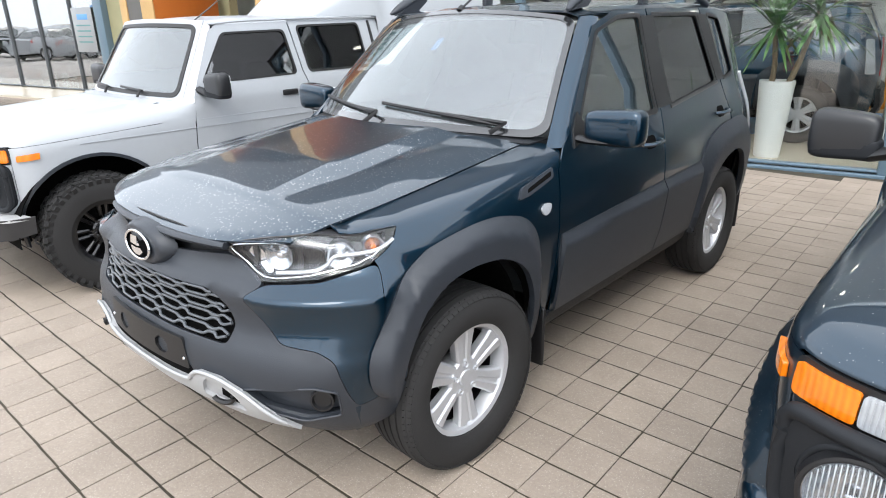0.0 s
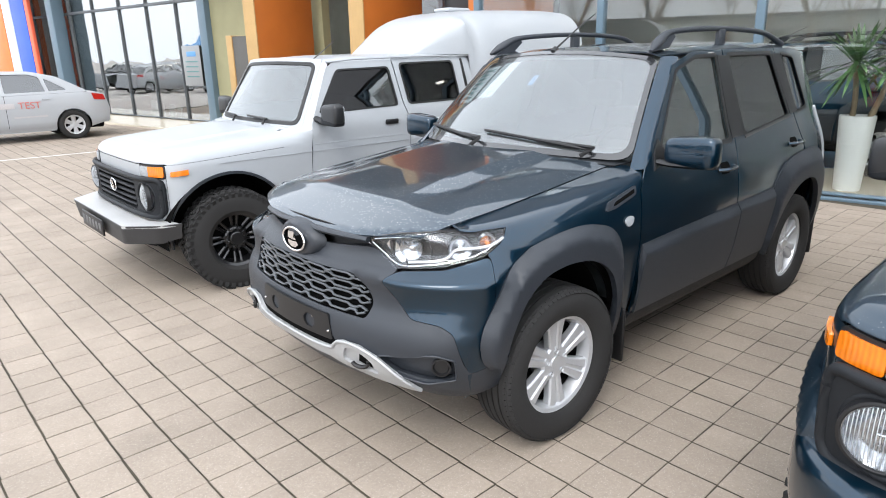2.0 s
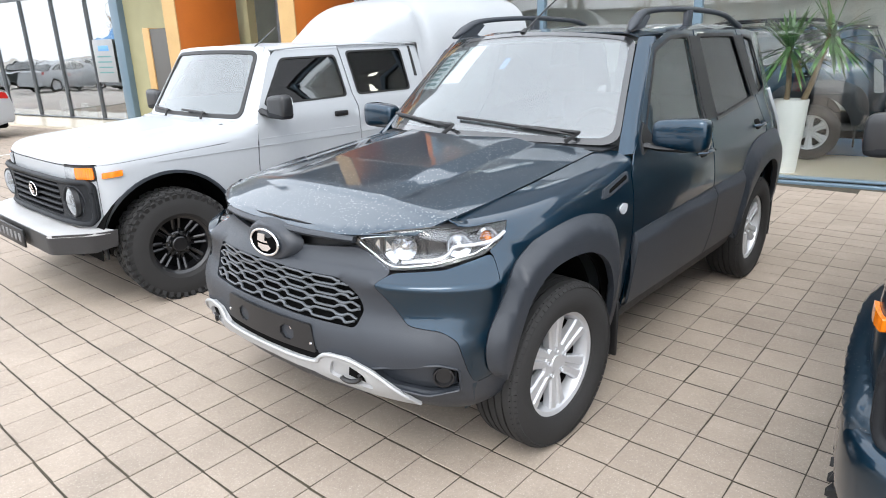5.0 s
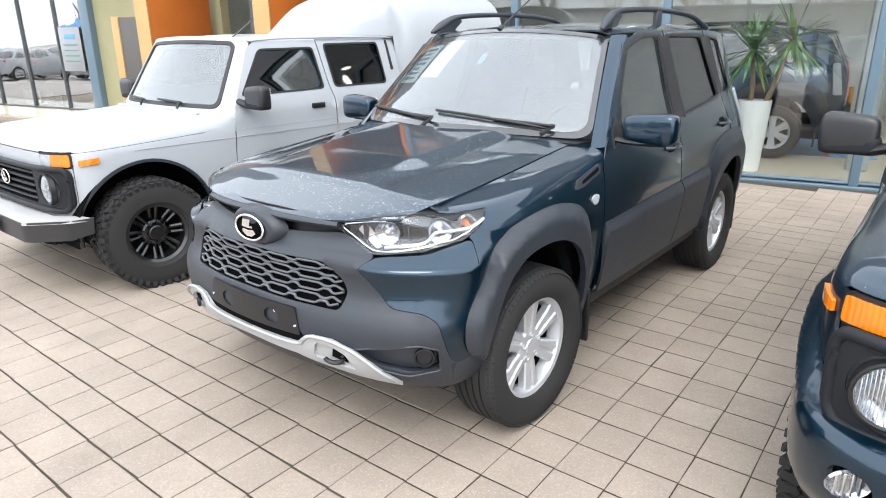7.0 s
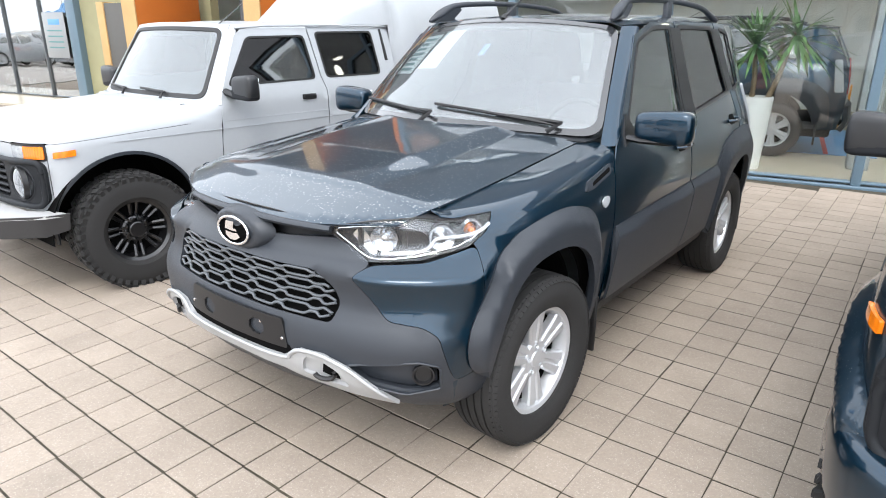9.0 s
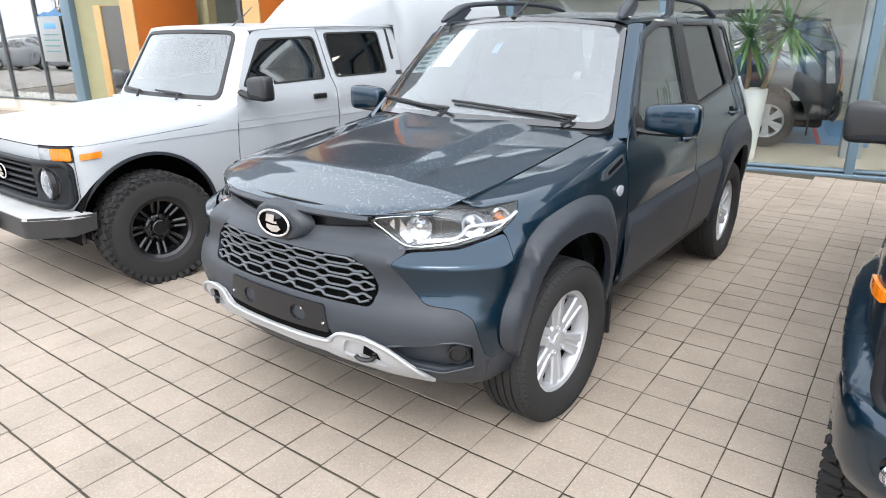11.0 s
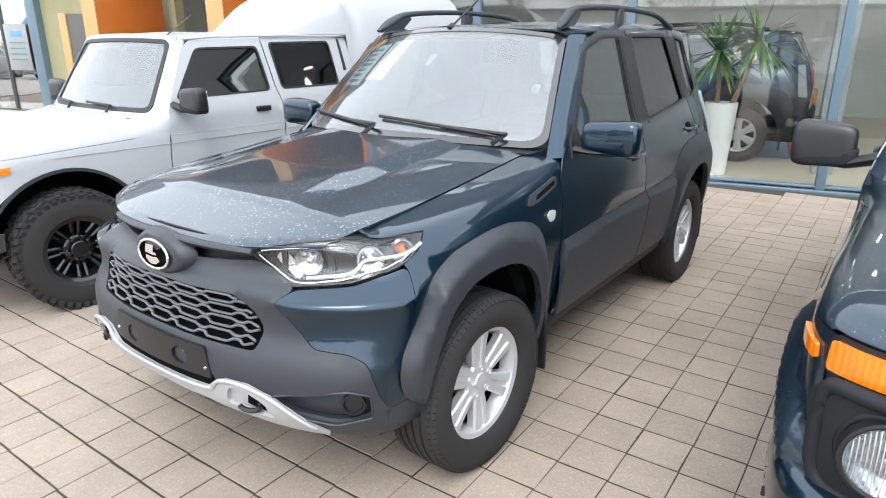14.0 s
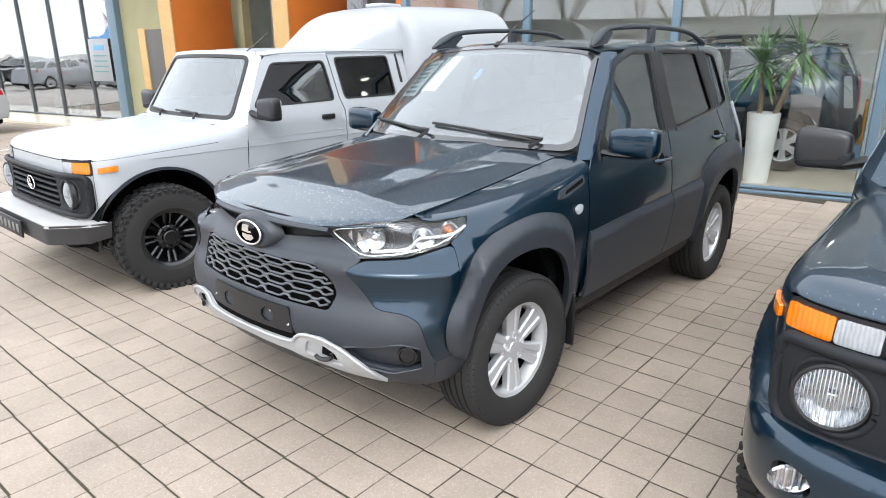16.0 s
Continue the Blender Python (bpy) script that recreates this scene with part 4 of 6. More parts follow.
        part("fin", sheet(rounded([(0.46, 0.90), (0.53, 0.855), (0.55, 0.862), (0.50, 0.93)], 0.01), B, 0.02, 0.02, mirror=m, lift=-0.022), CHROME, lampset)
        for s0, v0, v1 in ((0.480, 0.868, 0.932), (0.622, 0.855, 0.950), (0.800, 0.885, 1.000)):
            part("divider", sheet([(s0, v0), (s0 + 0.016, v0), (s0 + 0.030, v1), (s0 + 0.012, v1)], B, 0.02, 0.006, mirror=m, lift=-0.014), LAMPRIM, lampset)
        part("lamp_cover", sheet(lamp, B, 0.03, 0.003, mirror=m), LAMPGLASS, lampset)

    # mirrors
    for m in (False, True):
        sx = -1 if m else 1
        mir = part("door_mirror", mirror_shell(sx, pose(sx * 0.935, 0.78, 1.150), 0.122, 0.055, 0.068), GREEN, car, "dark green door mirror on a black foot")
        part("mirror_foot", tube([(sx * 0.79, 0.745, 1.095), (sx * 0.85, 0.745, 1.088), (sx * 0.95, 0.77, 1.088), (sx * 1.05, 0.79, 1.090)], [0.030, 0.026, 0.032, 0.018], 8, 0.5), BLACK, mir)
        part("mirror_glass", box((sx * 0.935 - 0.10, 0.830, 1.10), (sx * 0.935 + 0.10, 0.834, 1.20), 0.002), MIRROR, mir)
        part("mirror_base", sheet([(0.70, 1.06), (0.84, 1.10), (0.83, 1.13), (0.79, 1.19), (0.73, 1.13)], S, 0.03, 0.012, mirror=m, lift=0.008), BLACK, mir)

    # handles
    for y, z, par in ((1.37, 0.99, doors), (2.31, 1.03, rear_doors)):
        for k, sx in enumerate((1, -1)):
            x = S(y, z)[0]
            part("door_handle", tube([(sx * (x + 0.004), y - 0.085, z - 0.004), (sx * (x + 0.034), y - 0.06, z), (sx * (x + 0.038), y, z), (sx * (x + 0.034), y + 0.06, z), (sx * (x + 0.004), y + 0.085, z + 0.002)], 0.013, 8, 0.8), GREEN, par[k])
            # Flat black sheet on the door in place of the cup's shade.
            part("handle_cup", sheet(rounded([(y - 0.05, z - 0.03), (y + 0.05, z - 0.03), (y + 0.05, z + 0.03), (y - 0.05, z + 0.03)], 0.025), S, 0.02, 0.003, mirror=sx < 0, lift=0.002), CAVITY, par[k])

    # roof rails and aerial
    for sx in (-1, 1):
        pts = catmull([(0.548, 1.02, 1.585), (0.535, 1.10, 1.625), (0.522, 1.22, 1.672), (0.512, 1.45, 1.692), (0.508, 1.80, 1.702), (0.510, 2.15, 1.697), (0.516, 2.40, 1.680), (0.524, 2.56, 1.640), (0.53, 2.64, 1.612)], 4)
        n = len(pts) - 1
        rad = [0.017 + 0.010 * max(0, min(8.0 * k / n, 2 - 7.0 * k / n)) - 0.008 * max(0, 1 - 12.0 * k / n) + 0.008 * max(0, 1 - 6.0 * (n - k) / n) for k in range(n + 1)]
        rail = part("roof_rail", tube([(sx * x, y, z) for x, y, z in pts], rad, 10, 0.9), PLASTIC, car, "black roof rail")
        part("rail_foot", sheet([(1.03, 1.578), (1.20, 1.600), (1.27, 1.655), (1.24, 1.672), (1.17, 1.655)], lambda u, v: (0.532 - 0.1 * (v - 1.6), u, v), 0.04, 0.03, mirror=sx < 0, lift=0.012), PLASTIC, rail)
        part("rail_post", box((sx * 0.512 - 0.014, 1.78, 1.60), (sx * 0.512 + 0.014, 1.86, 1.70), 0.008), PLASTIC, rail)
    ae = part("aerial", tube([(-0.03, 0.99, 1.60), (-0.03, 1.20, 1.72), (-0.03, 1.36, 1.80)], [0.006, 0.004, 0.003], 6), BLACK, car)
    part("aerial_foot", lathe([(0, 0.020), (0.012, 0.016), (0.028, 0.006), (0.03, 0.001)], 12, "z", m=pose(-0.03, 0.985, 1.593, -25)), BLACK, ae)

    # cowl and wipers
    def C(x, y):
        e = 1 - (x / 0.70) ** 2
        return (x, y, 1.085 + 0.03 * e + 0.12 * (y - 0.56 + 0.2 * e))
    cr = [(x, 0.54 - 0.20 * (1 - (x / 0.65) ** 2)) for x in np.linspace(-0.68, 0.68, 14)]
    ct = [(x, 0.665 - 0.20 * (1 - (x / 0.70) ** 2)) for x in np.linspace(0.70, -0.70, 14)]
    part("cowl", sheet(cr + ct, C, 0.05, 0.006), DARKPLASTIC, car, "dusty grey plastic cowl panel")
    for x0, x1, tip in ((0.52, 0.56, -0.06), (-0.10, -0.06, -0.68)):
        u0, u1 = x1 / 0.70, tip / 0.70
        a, b = np.array(W(u0, 0.035)), np.array(W(u1, 0.12 if tip > -0.5 else 0.10))
        wip = part("wiper", tube([(x0, W(u0, 0)[1] - 0.06, 1.122), tuple(a + (0, -0.03, 0.02)), tuple(a * 0.5 + b * 0.5 + (0, -0.035, 0.012))], [0.012, 0.009, 0.006], 6), BLACK, car)
        blade = [tuple(np.array(W(u0 * (1 - t) + u1 * t - 0.03, 0.03 + 0.085 * t + 0.01 * math.sin(3 * t))) + (0, -0.012, 0.008)) for t in np.linspace(0, 1, 12)]
        part("blade", tube(blade, 0.008, 6), BLACK, wip)

    # a printed paper behind the windscreen, and a plain sheet for a pale reflection
    def paper(u0, u1, v0, v1, bars):
        sh = part("paper_sheet", sheet([(u0, v0), (u1, v0), (u1 + 0.0, v1), (u0, v1)], W, 0.06, 0.002, lift=-0.012), PAPER, car, "white sheet behind the windscreen")
        for k in range(bars):
            v = v0 + (v1 - v0) * (k + 0.8) / (bars + 0.8)
            part("print_bar", sheet([(u0 + 0.03, v - 0.016), (u1 - 0.04 - 0.02 * (k % 3), v - 0.016), (u1 - 0.04 - 0.02 * (k % 3), v + 0.016), (u0 + 0.03, v + 0.016)], W, 0.06, 0.001, lift=-0.0095), INK, sh)

    paper(-0.93, -0.70, 0.42, 0.90, 7)
    # No print: this white sheet paints a pale reflected area into the windscreen.
    paper(-0.66, -0.42, 0.48, 0.93, 0)
    part("sticker", sheet(rounded([(-0.06, 0.62), (0.0, 0.62), (0.0, 0.74), (-0.06, 0.74)], 0.01), W, 0.04, 0.001, lift=-0.008), BLUEMAT, car)
    # cabin
    part("dashboard", box((-0.66, 0.66, 0.80), (0.66, 1.02, 1.10), 0.06), TRIM, car)
    part("cabin_floor", box((-0.72, 0.6, 0.36), (0.72, 3.0, 0.46), 0.02), TRIM, car)
    part("headlining", sheet(roof, R, 0.15, 0.01, lift=-0.03), HEADLINER, car)
    ring = [(0.36 + 0.185 * math.cos(a), 1.10 + 0.05 * math.sin(a), 1.03 + 0.17 * math.sin(a)) for a in np.linspace(0, 2 * math.pi, 33)]
    part("steering_wheel", tube(ring, 0.014, 8), BLACK, car)
    for x in (0.36, -0.36):
        part("seat", box((x - 0.24, 1.30, 0.50), (x + 0.24, 1.82, 0.68), 0.06), SEATCLOTH, car)
        part("seat_back", box((x - 0.24, 1.80, 0.62), (x + 0.24, 1.95, 1.22), 0.06, m=pose(0, 0.25, 0, -8)), SEATCLOTH, car)
        part("headrest", box((x - 0.13, 1.93, 1.22), (x + 0.13, 2.03, 1.40), 0.04), SEATCLOTH, car)
    part("rear_seat", box((-0.62, 2.35, 0.5), (0.62, 2.60, 1.18), 0.06), SEATCLOTH, car)

    # tail
    def T(x, z):
        return (x, 3.24 - 0.10 * abs(x / 0.8) ** 3 - np.interp(z, [0.3, 0.45, 0.6, 1.0, 1.2, 1.55], [0.06, -0.04, -0.02, 0.0, 0.03, 0.22]), z)
    tail = [(-0.62, 0.36), (0.62, 0.36), (0.66, 0.6), (0.66, 0.95), (0.58, 1.22), (0.48, 1.54), (-0.48, 1.54), (-0.58, 1.22), (-0.66, 0.95), (-0.66, 0.6)]
    tw = rounded([(-0.50, 1.20), (0.50, 1.20), (0.42, 1.48), (-0.42, 1.48)], 0.04)
    part("tailgate", sheet(tail, T, 0.08, 0.01, [tw], flip=True), GREEN, car)
    part("rear_window", sheet(tw, T, 0.1, 0.005, flip=True), DARKGLASS, car)
    part("rear_bumper", sheet(rounded([(-0.66, 0.36), (0.66, 0.36), (0.68, 0.66), (-0.68, 0.66)], 0.05), T, 0.06, 0.05, flip=True, lift=0.05), PLASTIC, car)
    for m in (False, True):
        part("tail_lamp", sheet(rounded([(0.50, 0.80), (0.64, 0.80), (0.57, 1.22), (0.50, 1.22)], 0.03), T, 0.05, 0.02, flip=True, mirror=m, lift=0.015), REDLENS, car)
        part("corner_lamp", sheet(rounded([(3.06, 0.82), (3.16, 0.82), (3.09, 1.20), (3.01, 1.20)], 0.02), S, 0.05, 0.02, mirror=m, lift=0.012), CLEARLENS, car)
    wheels(car, [(0.757, 0.01, 0.335, -3), (-0.757, 0.01, 0.335, -3), (0.73, 2.45, 0.335, 0), (-0.73, 2.45, 0.335, 0)], TYRE_A, ALLOY, "silver six-spoke alloy rim")
    return car


GRILLEBAR = material("satin_grey_grille_plastic", (0.075, 0.083, 0.092), 0.32, bump=0.15, scale=500)
LAMPRIM = material("lamp_rim_plastic", (0.03, 0.03, 0.032), 0.3)
SCREENEDGE = material("glossy_black_screen_edge", (0.02, 0.021, 0.023), 0.2, coat=1.0)
PAPER = material("white_paper", (0.80, 0.82, 0.82), 0.8, vary=0.03)
INK = material("grey_green_print", (0.10, 0.22, 0.22), 0.8)
LAMPBACK = material("lamp_housing_dark_silver", (0.10, 0.104, 0.11), 0.22, 0.5, vary=0.4, vscale=30)
MIRROR = material("mirror", (0.9, 0.9, 0.9), 0.02, 1.0, vary=0.01)


def mirror_shell(sx, m, hw, hd, hh, power=0.42):
    """A rounded mirror housing, fuller towards its outer end."""
    bm = bmesh.new()
    bmesh.ops.create_uvsphere(bm, u_segments=24, v_segments=16, radius=1)
    for v in bm.verts:
        x, y, z = (math.copysign(abs(c) ** power, c) for c in v.co)
        y = min(y, 0.9)
        v.co = (x * hw, y * hd, z * hh * (1.0 + 0.12 * x * sx))
    bm.transform(m)
    return smooth(bm, 60)


def thing_emblem(parent, m, w, h):
    """A plain oval badge: a chrome ring with a bar shape on a dark field."""
    rim = part("badge", tube([tuple(m @ Vector((w * math.cos(a), h * math.sin(a), 0.0))) for a in np.linspace(0, 2 * math.pi, 41)], 0.0052, 8), CHROME, parent, "plain oval chrome badge")
    bm = bmesh.new()
    vs = [bm.verts.new(m @ Vector((w * math.cos(a), h * math.sin(a), -0.004))) for a in np.linspace(0, 2 * math.pi, 41)[:-1]]
    bm.faces.new(vs)
    bmesh.ops.solidify(bm, geom=list(bm.faces), thickness=0.004)
    part("badge_field", bm, CAVITY, rim)
    for bar in ([(-0.50, 0.05), (-0.42, 0.62), (0.16, 0.66), (0.10, 0.12), (0.30, 0.20), (0.36, 0.02), (0.05, -0.02)], [(-0.45, -0.12), (0.02, -0.16), (0.42, -0.10), (0.60, -0.34), (0.30, -0.62), (-0.10, -0.66), (-0.44, -0.40)]):
        part("badge_shape", sheet([(x * w * 0.9, y * h * 1.05) for x, y in bar], lambda x, y: tuple(m @ Vector((x, y, 0.006))), 0.02, 0.008), CHROME, rim)
    return rim


main_car = offroader()


# ---- the boxy three-door off-roaders ----
def boxy(label, paint, name, m, pickup):
    car = thing(name, label, "car")
    off = 1.17
    sec = [(0.30, 0.70, 0.30), (0.38, 0.755, 0.38), (0.50, 0.775, 0.50), (0.70, 0.785, 0.70), (0.80, 0.786, 0.80), (0.86, 0.786, 0.86), (0.90, 0.784, 0.90), (0.93, 0.78, 0.93),
           (0.965, 0.768, 0.965), (1.02, 0.735, 0.998), (1.08, 0.68, 1.015), (1.15, 0.60, 1.025)]
    plan = [(0.0, 0.0, -0.50, 0.0, -0.50), (0.3, 0.385, -0.497, 0.385, -0.497), (0.5, 0.64, -0.485, 0.64, -0.485), (0.62, 0.79, -0.462, 0.79, -0.462), (0.72, 0.90, -0.42, 0.90, -0.42),
            (0.80, 0.962, -0.36, 0.962, -0.36), (0.9, 0.992, -0.27, 0.992, -0.27), (1.05, 1.0, -0.12, 1.0, -0.12), (1.2, 1.0, 0.03, 1.0, 0.03)]
    prof = [(0.30, 0.04), (0.50, 0.0), (0.93, 0.0), (0.97, 0.008), (1.02, 0.03), (1.08, 0.07), (1.15, 0.13)]
    zs = [(-0.6, 0.975), (-0.4, 0.99), (0.6, 1.065), (0.8, 1.075)]
    B = shell(sec, plan, prof, zs=zs, topz=1.025, kneez=0.80, s0=off)
    gsec = np.array(catmull([(0.30, 0.70), (0.38, 0.755), (0.50, 0.775), (0.70, 0.785), (0.86, 0.786), (0.915, 0.787), (0.93, 0.781), (1.0, 0.780), (1.04, 0.780), (1.055, 0.774), (1.08, 0.770), (1.14, 0.756), (1.20, 0.737), (1.35, 0.698), (1.50, 0.658), (1.56, 0.638), (1.60, 0.60)], 5))

    def S(y, z):
        return (np.interp(z, gsec[:, 0], gsec[:, 1]), y, z)

    def BF(s, v):
        p = B(abs(s), v)
        return (p[0] if s >= 0 else -p[0], p[1], p[2])

    def sides(name, outline, f, mat, step=0.05, thick=0.006, holes=(), label="", lift=0.0, parent=None):
        made = []
        for mirror in (False, True):
            made.append(part(name, sheet(outline, f, step, thick, holes, False, mirror, lift), mat, (parent[len(made)] if parent else car), label))
        return made

    back = 4.15 if pickup else 3.45
    wb = 2.95 if pickup else 2.7
    # bonnet: the top and the edge that wraps over the wings
    loop = [BF(s, 1.15)[:2] for s in np.linspace(0, off + 0.50, 40)]
    loop += [(0.56, 0.58)] + [(x, 0.60 - 0.05 * (1 - (x / 0.6) ** 2)) for x in np.linspace(0.5, 0.0, 6)]
    whole = loop + [(-x, y) for x, y in loop[::-1] if x > 1e-4]

    def H(x, y):
        z = np.interp(y, [p[0] for p in zs], [p[1] for p in zs]) + 0.016 * (1 - (x / 0.6) ** 2) * min(max((y + 0.365) / 0.18, 0), 1)
        w = min(max((0.43 - abs(x)) / 0.04, 0), 1) * min(max((y + 0.36) / 0.06, 0), 1) * min(max((0.5 - y) / 0.06, 0), 1)
        return (x, y, z + 0.010 * w * w * (3 - 2 * w))

    part("bonnet", sheet(whole, H, 0.04, 0.006), paint, car)
    lampbox = [(0.490, 0.838), (0.735, 0.838), (0.735, 0.918), (0.490, 0.918)]
    cut = rounded([(a + b * 0.012, c + d * 0.012) for (a, c), (b, d) in zip(lampbox, ((-1, -1), (1, -1), (1, 1), (-1, 1)))], 0.02)
    part("bonnet_edge", sheet([(-off - 0.50, 0.935), (-0.762, 0.935), (-0.748, 0.943), (-0.478, 0.943), (-0.464, 0.935), (0.464, 0.935), (0.478, 0.943), (0.748, 0.943), (0.762, 0.935), (off + 0.50, 0.935), (off + 0.47, 1.0), (off + 0.50, 1.15), (-off - 0.50, 1.15), (-off - 0.47, 1.0)], BF, 0.035, 0.006), paint, car)
    # wings and the front panel
    ar = 0.462 if pickup else 0.415
    arch_f = [(off + y, z) for y, z in arch(0, 0.36, ar, 190, -10)]
    wing = [(0.745, 0.9325), (0.745, 0.50), (off - ar - 0.005, 0.40)] + arch_f + [(off + 0.62, 0.36), (off + 0.66, 0.36), (off + 0.677, 0.80), (off + 0.69, 0.9325)]
    sides("wing", wing, B, paint, 0.04)
    sides("cowl_side", [(0.02, 0.0), (1.0, 0.0), (1.0, 1.0), (0.02, 1.0)], lambda u, v: tuple(np.array(B(off + 0.445 + 0.03 * v, 0.935 + 0.215 * v)) * (1 - u) + np.array(S(0.695 + 0.02 * v, 0.935 + 0.155 * v)) * u), paint, 0.05, 0.006, lift=-0.004)
    part("front_panel", sheet([(-0.74, 0.50), (0.74, 0.50), (0.74, 0.928), (-0.74, 0.928)], BF, 0.05, 0.006, [cut, [(-a, b) for a, b in cut]]), paint, car)
    # Near-black shell, boxes and liners: wheel-well shade is put into their colour.
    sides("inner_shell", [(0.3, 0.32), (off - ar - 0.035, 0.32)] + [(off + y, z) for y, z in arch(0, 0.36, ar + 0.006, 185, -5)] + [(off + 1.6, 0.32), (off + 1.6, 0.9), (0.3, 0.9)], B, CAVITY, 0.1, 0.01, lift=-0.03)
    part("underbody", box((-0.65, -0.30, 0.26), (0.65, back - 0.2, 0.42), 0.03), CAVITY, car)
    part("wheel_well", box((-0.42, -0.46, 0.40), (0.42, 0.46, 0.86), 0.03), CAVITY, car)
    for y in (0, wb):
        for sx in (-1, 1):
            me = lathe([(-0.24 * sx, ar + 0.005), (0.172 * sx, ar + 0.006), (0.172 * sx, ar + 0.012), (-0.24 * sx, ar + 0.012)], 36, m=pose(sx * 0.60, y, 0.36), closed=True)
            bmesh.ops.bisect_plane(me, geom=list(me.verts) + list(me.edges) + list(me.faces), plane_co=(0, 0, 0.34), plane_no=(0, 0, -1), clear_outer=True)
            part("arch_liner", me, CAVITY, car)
    fo = arch(0, 0.36, 0.472 if pickup else 0.412, 192, -12, 30)
    fi = arch(0, 0.36, 0.452 if pickup else 0.405, -12, 192, 30)
    sides("wheel_arch_trim", [(off + y, z) for y, z in fo + fi], B, PLASTIC, 0.03, 0.02, lift=0.012 if pickup else 0.040)
    # combined side and indicator lamps above the grille
    for mm in (False, True):
        lampset = part("front_lamp", sheet(rounded([(0.477, 0.826), (0.746, 0.826), (0.746, 0.937), (0.477, 0.937)], 0.022), lambda s, v: B(s, v) if v < 0.93 else tuple(np.array(B(s, 0.93)) + (0, 0, v - 0.93)), 0.03, 0.02, mirror=mm, lift=0.004), BLACK, car, "amber and clear lamp in a black frame")
        L = lambda s, v: B(s, v) if v < 0.93 else tuple(np.array(B(s, 0.93)) + (0, 0, v - 0.93))
        part("amber_lens", sheet(rounded([(0.598, 0.840), (0.734, 0.840), (0.734, 0.924), (0.598, 0.924)], 0.012), L, 0.02, 0.012, mirror=mm, lift=0.012), AMBER, lampset)
        part("clear_lens", sheet(rounded([(0.489, 0.840), (0.594, 0.840), (0.594, 0.924), (0.489, 0.924)], 0.012), L, 0.02, 0.012, mirror=mm, lift=0.011), CLEARLENS, lampset)
        for k in range(10):
            s = 0.498 + 0.0098 * k
            a, b = L(s, 0.846), L(s, 0.918)
            sx = -1 if mm else 1
            part("lens_rib", tube([(sx * a[0], a[1] - 0.012, a[2]), (sx * b[0], b[1] - 0.012, b[2])], 0.0015, 5), CLEARLENS, lampset)
    if not pickup:
        outer, inner = ([(off + y, z) for y, z in arch(0, 0.36, r, 188, -12, 40)] for r in (0.505, 0.405))
        sides("wheel_arch_flare", outer + inner[::-1], ridged(B, outer, inner, (off, 0.36), 0.052, 0.70, 0.003), paint, 0.018, 0.012)
    ind = rounded([(off - 0.395, 0.842), (off - 0.275, 0.848), (off - 0.272, 0.888), (off - 0.392, 0.882)], 0.006)
    sides("side_indicator", ind, B, AMBER, 0.02, 0.012, lift=0.012, label="amber side indicator")
    # grille with headlamp pockets
    gr = rounded([(-0.70, 0.565), (0.70, 0.565), (0.735, 0.60), (0.735, 0.79), (0.71, 0.824), (-0.71, 0.824), (-0.735, 0.79), (-0.735, 0.60)], 0.03)
    pocket = [(0.575 + 0.098 * math.cos(a), 0.694 + 0.097 * math.sin(a)) for a in np.linspace(0, 2 * math.pi, 29)[:-1]]
    mouth = rounded([(-0.415, 0.595), (0.415, 0.595), (0.435, 0.62), (0.415, 0.80), (-0.415, 0.80), (-0.435, 0.62)], 0.02)
    grille = part("grille", sheet(gr, BF, 0.03, 0.03, [pocket, [(-a, b) for a, b in pocket], mouth], lift=0.034), DARKPLASTIC, car, "black plastic grille with headlamp surrounds")
    # Black sheet over the front panel: the mouth's shade as colour.
    part("grille_cavity", sheet(mouth, BF, 0.08, 0.004, lift=0.004), CAVITY, grille)
    part("grille_frame", tube([(p[0], p[1] - 0.034, p[2]) for p in (BF(a, b) for a, b in dense(gr, 0.05) + gr[:1])], 0.019, 8), DARKPLASTIC, grille)
    for sx in (-1, 1):
        part("lamp_brow", tube([(sx * p[0], p[1] - 0.030, p[2]) for p in (B(0.575 + 0.103 * math.cos(a), 0.694 + 0.102 * math.sin(a)) for a in np.linspace(0, 2 * math.pi, 33))], 0.010, 8), DARKPLASTIC, grille)
    for k in range(5):
        z = 0.622 + 0.040 * k
        p = [BF(s, z) for s in np.linspace(-0.425, 0.425, 20)]
        part("grille_bar", tube([(a, b - 0.024, c) for a, b, c in p], 0.013, 8, 0.75), DARKPLASTIC, grille)
    thing_emblem(grille, pose(0, -0.548, 0.715, 90, 0, 0), 0.062, 0.045)
    for sx in (-1, 1):
        p = B(0.575, 0.697)
        mm = pose(sx * p[0], p[1] - 0.028, p[2], 180, 0, sx * -6)
        hl = part("headlamp", lathe([(-0.02, 0.001), (-0.018, 0.026), (-0.006, 0.058), (0.008, 0.078), (0.012, 0.082), (0.012, 0.090), (-0.01, 0.093)], 40, "y", m=mm), REFLECTOR, grille, "round headlamp")
        part("headlamp_ring", lathe([(0.0, 0.084), (0.016, 0.084), (0.018, 0.088), (0.016, 0.095), (-0.01, 0.097)], 40, "y", m=mm, closed=True), BLACK, hl)
        part("bulb_shield", box((-0.014, 0.004, -0.012), (0.014, 0.012, 0.012), 0.004, m=mm), CHROME, hl)
        dome = lathe([(0.012, 0.083), (0.020, 0.073), (0.030, 0.047), (0.034, 0.001)], 40, "y", m=mm)
        part("lamp_cover", dome, LAMPRIB, hl)
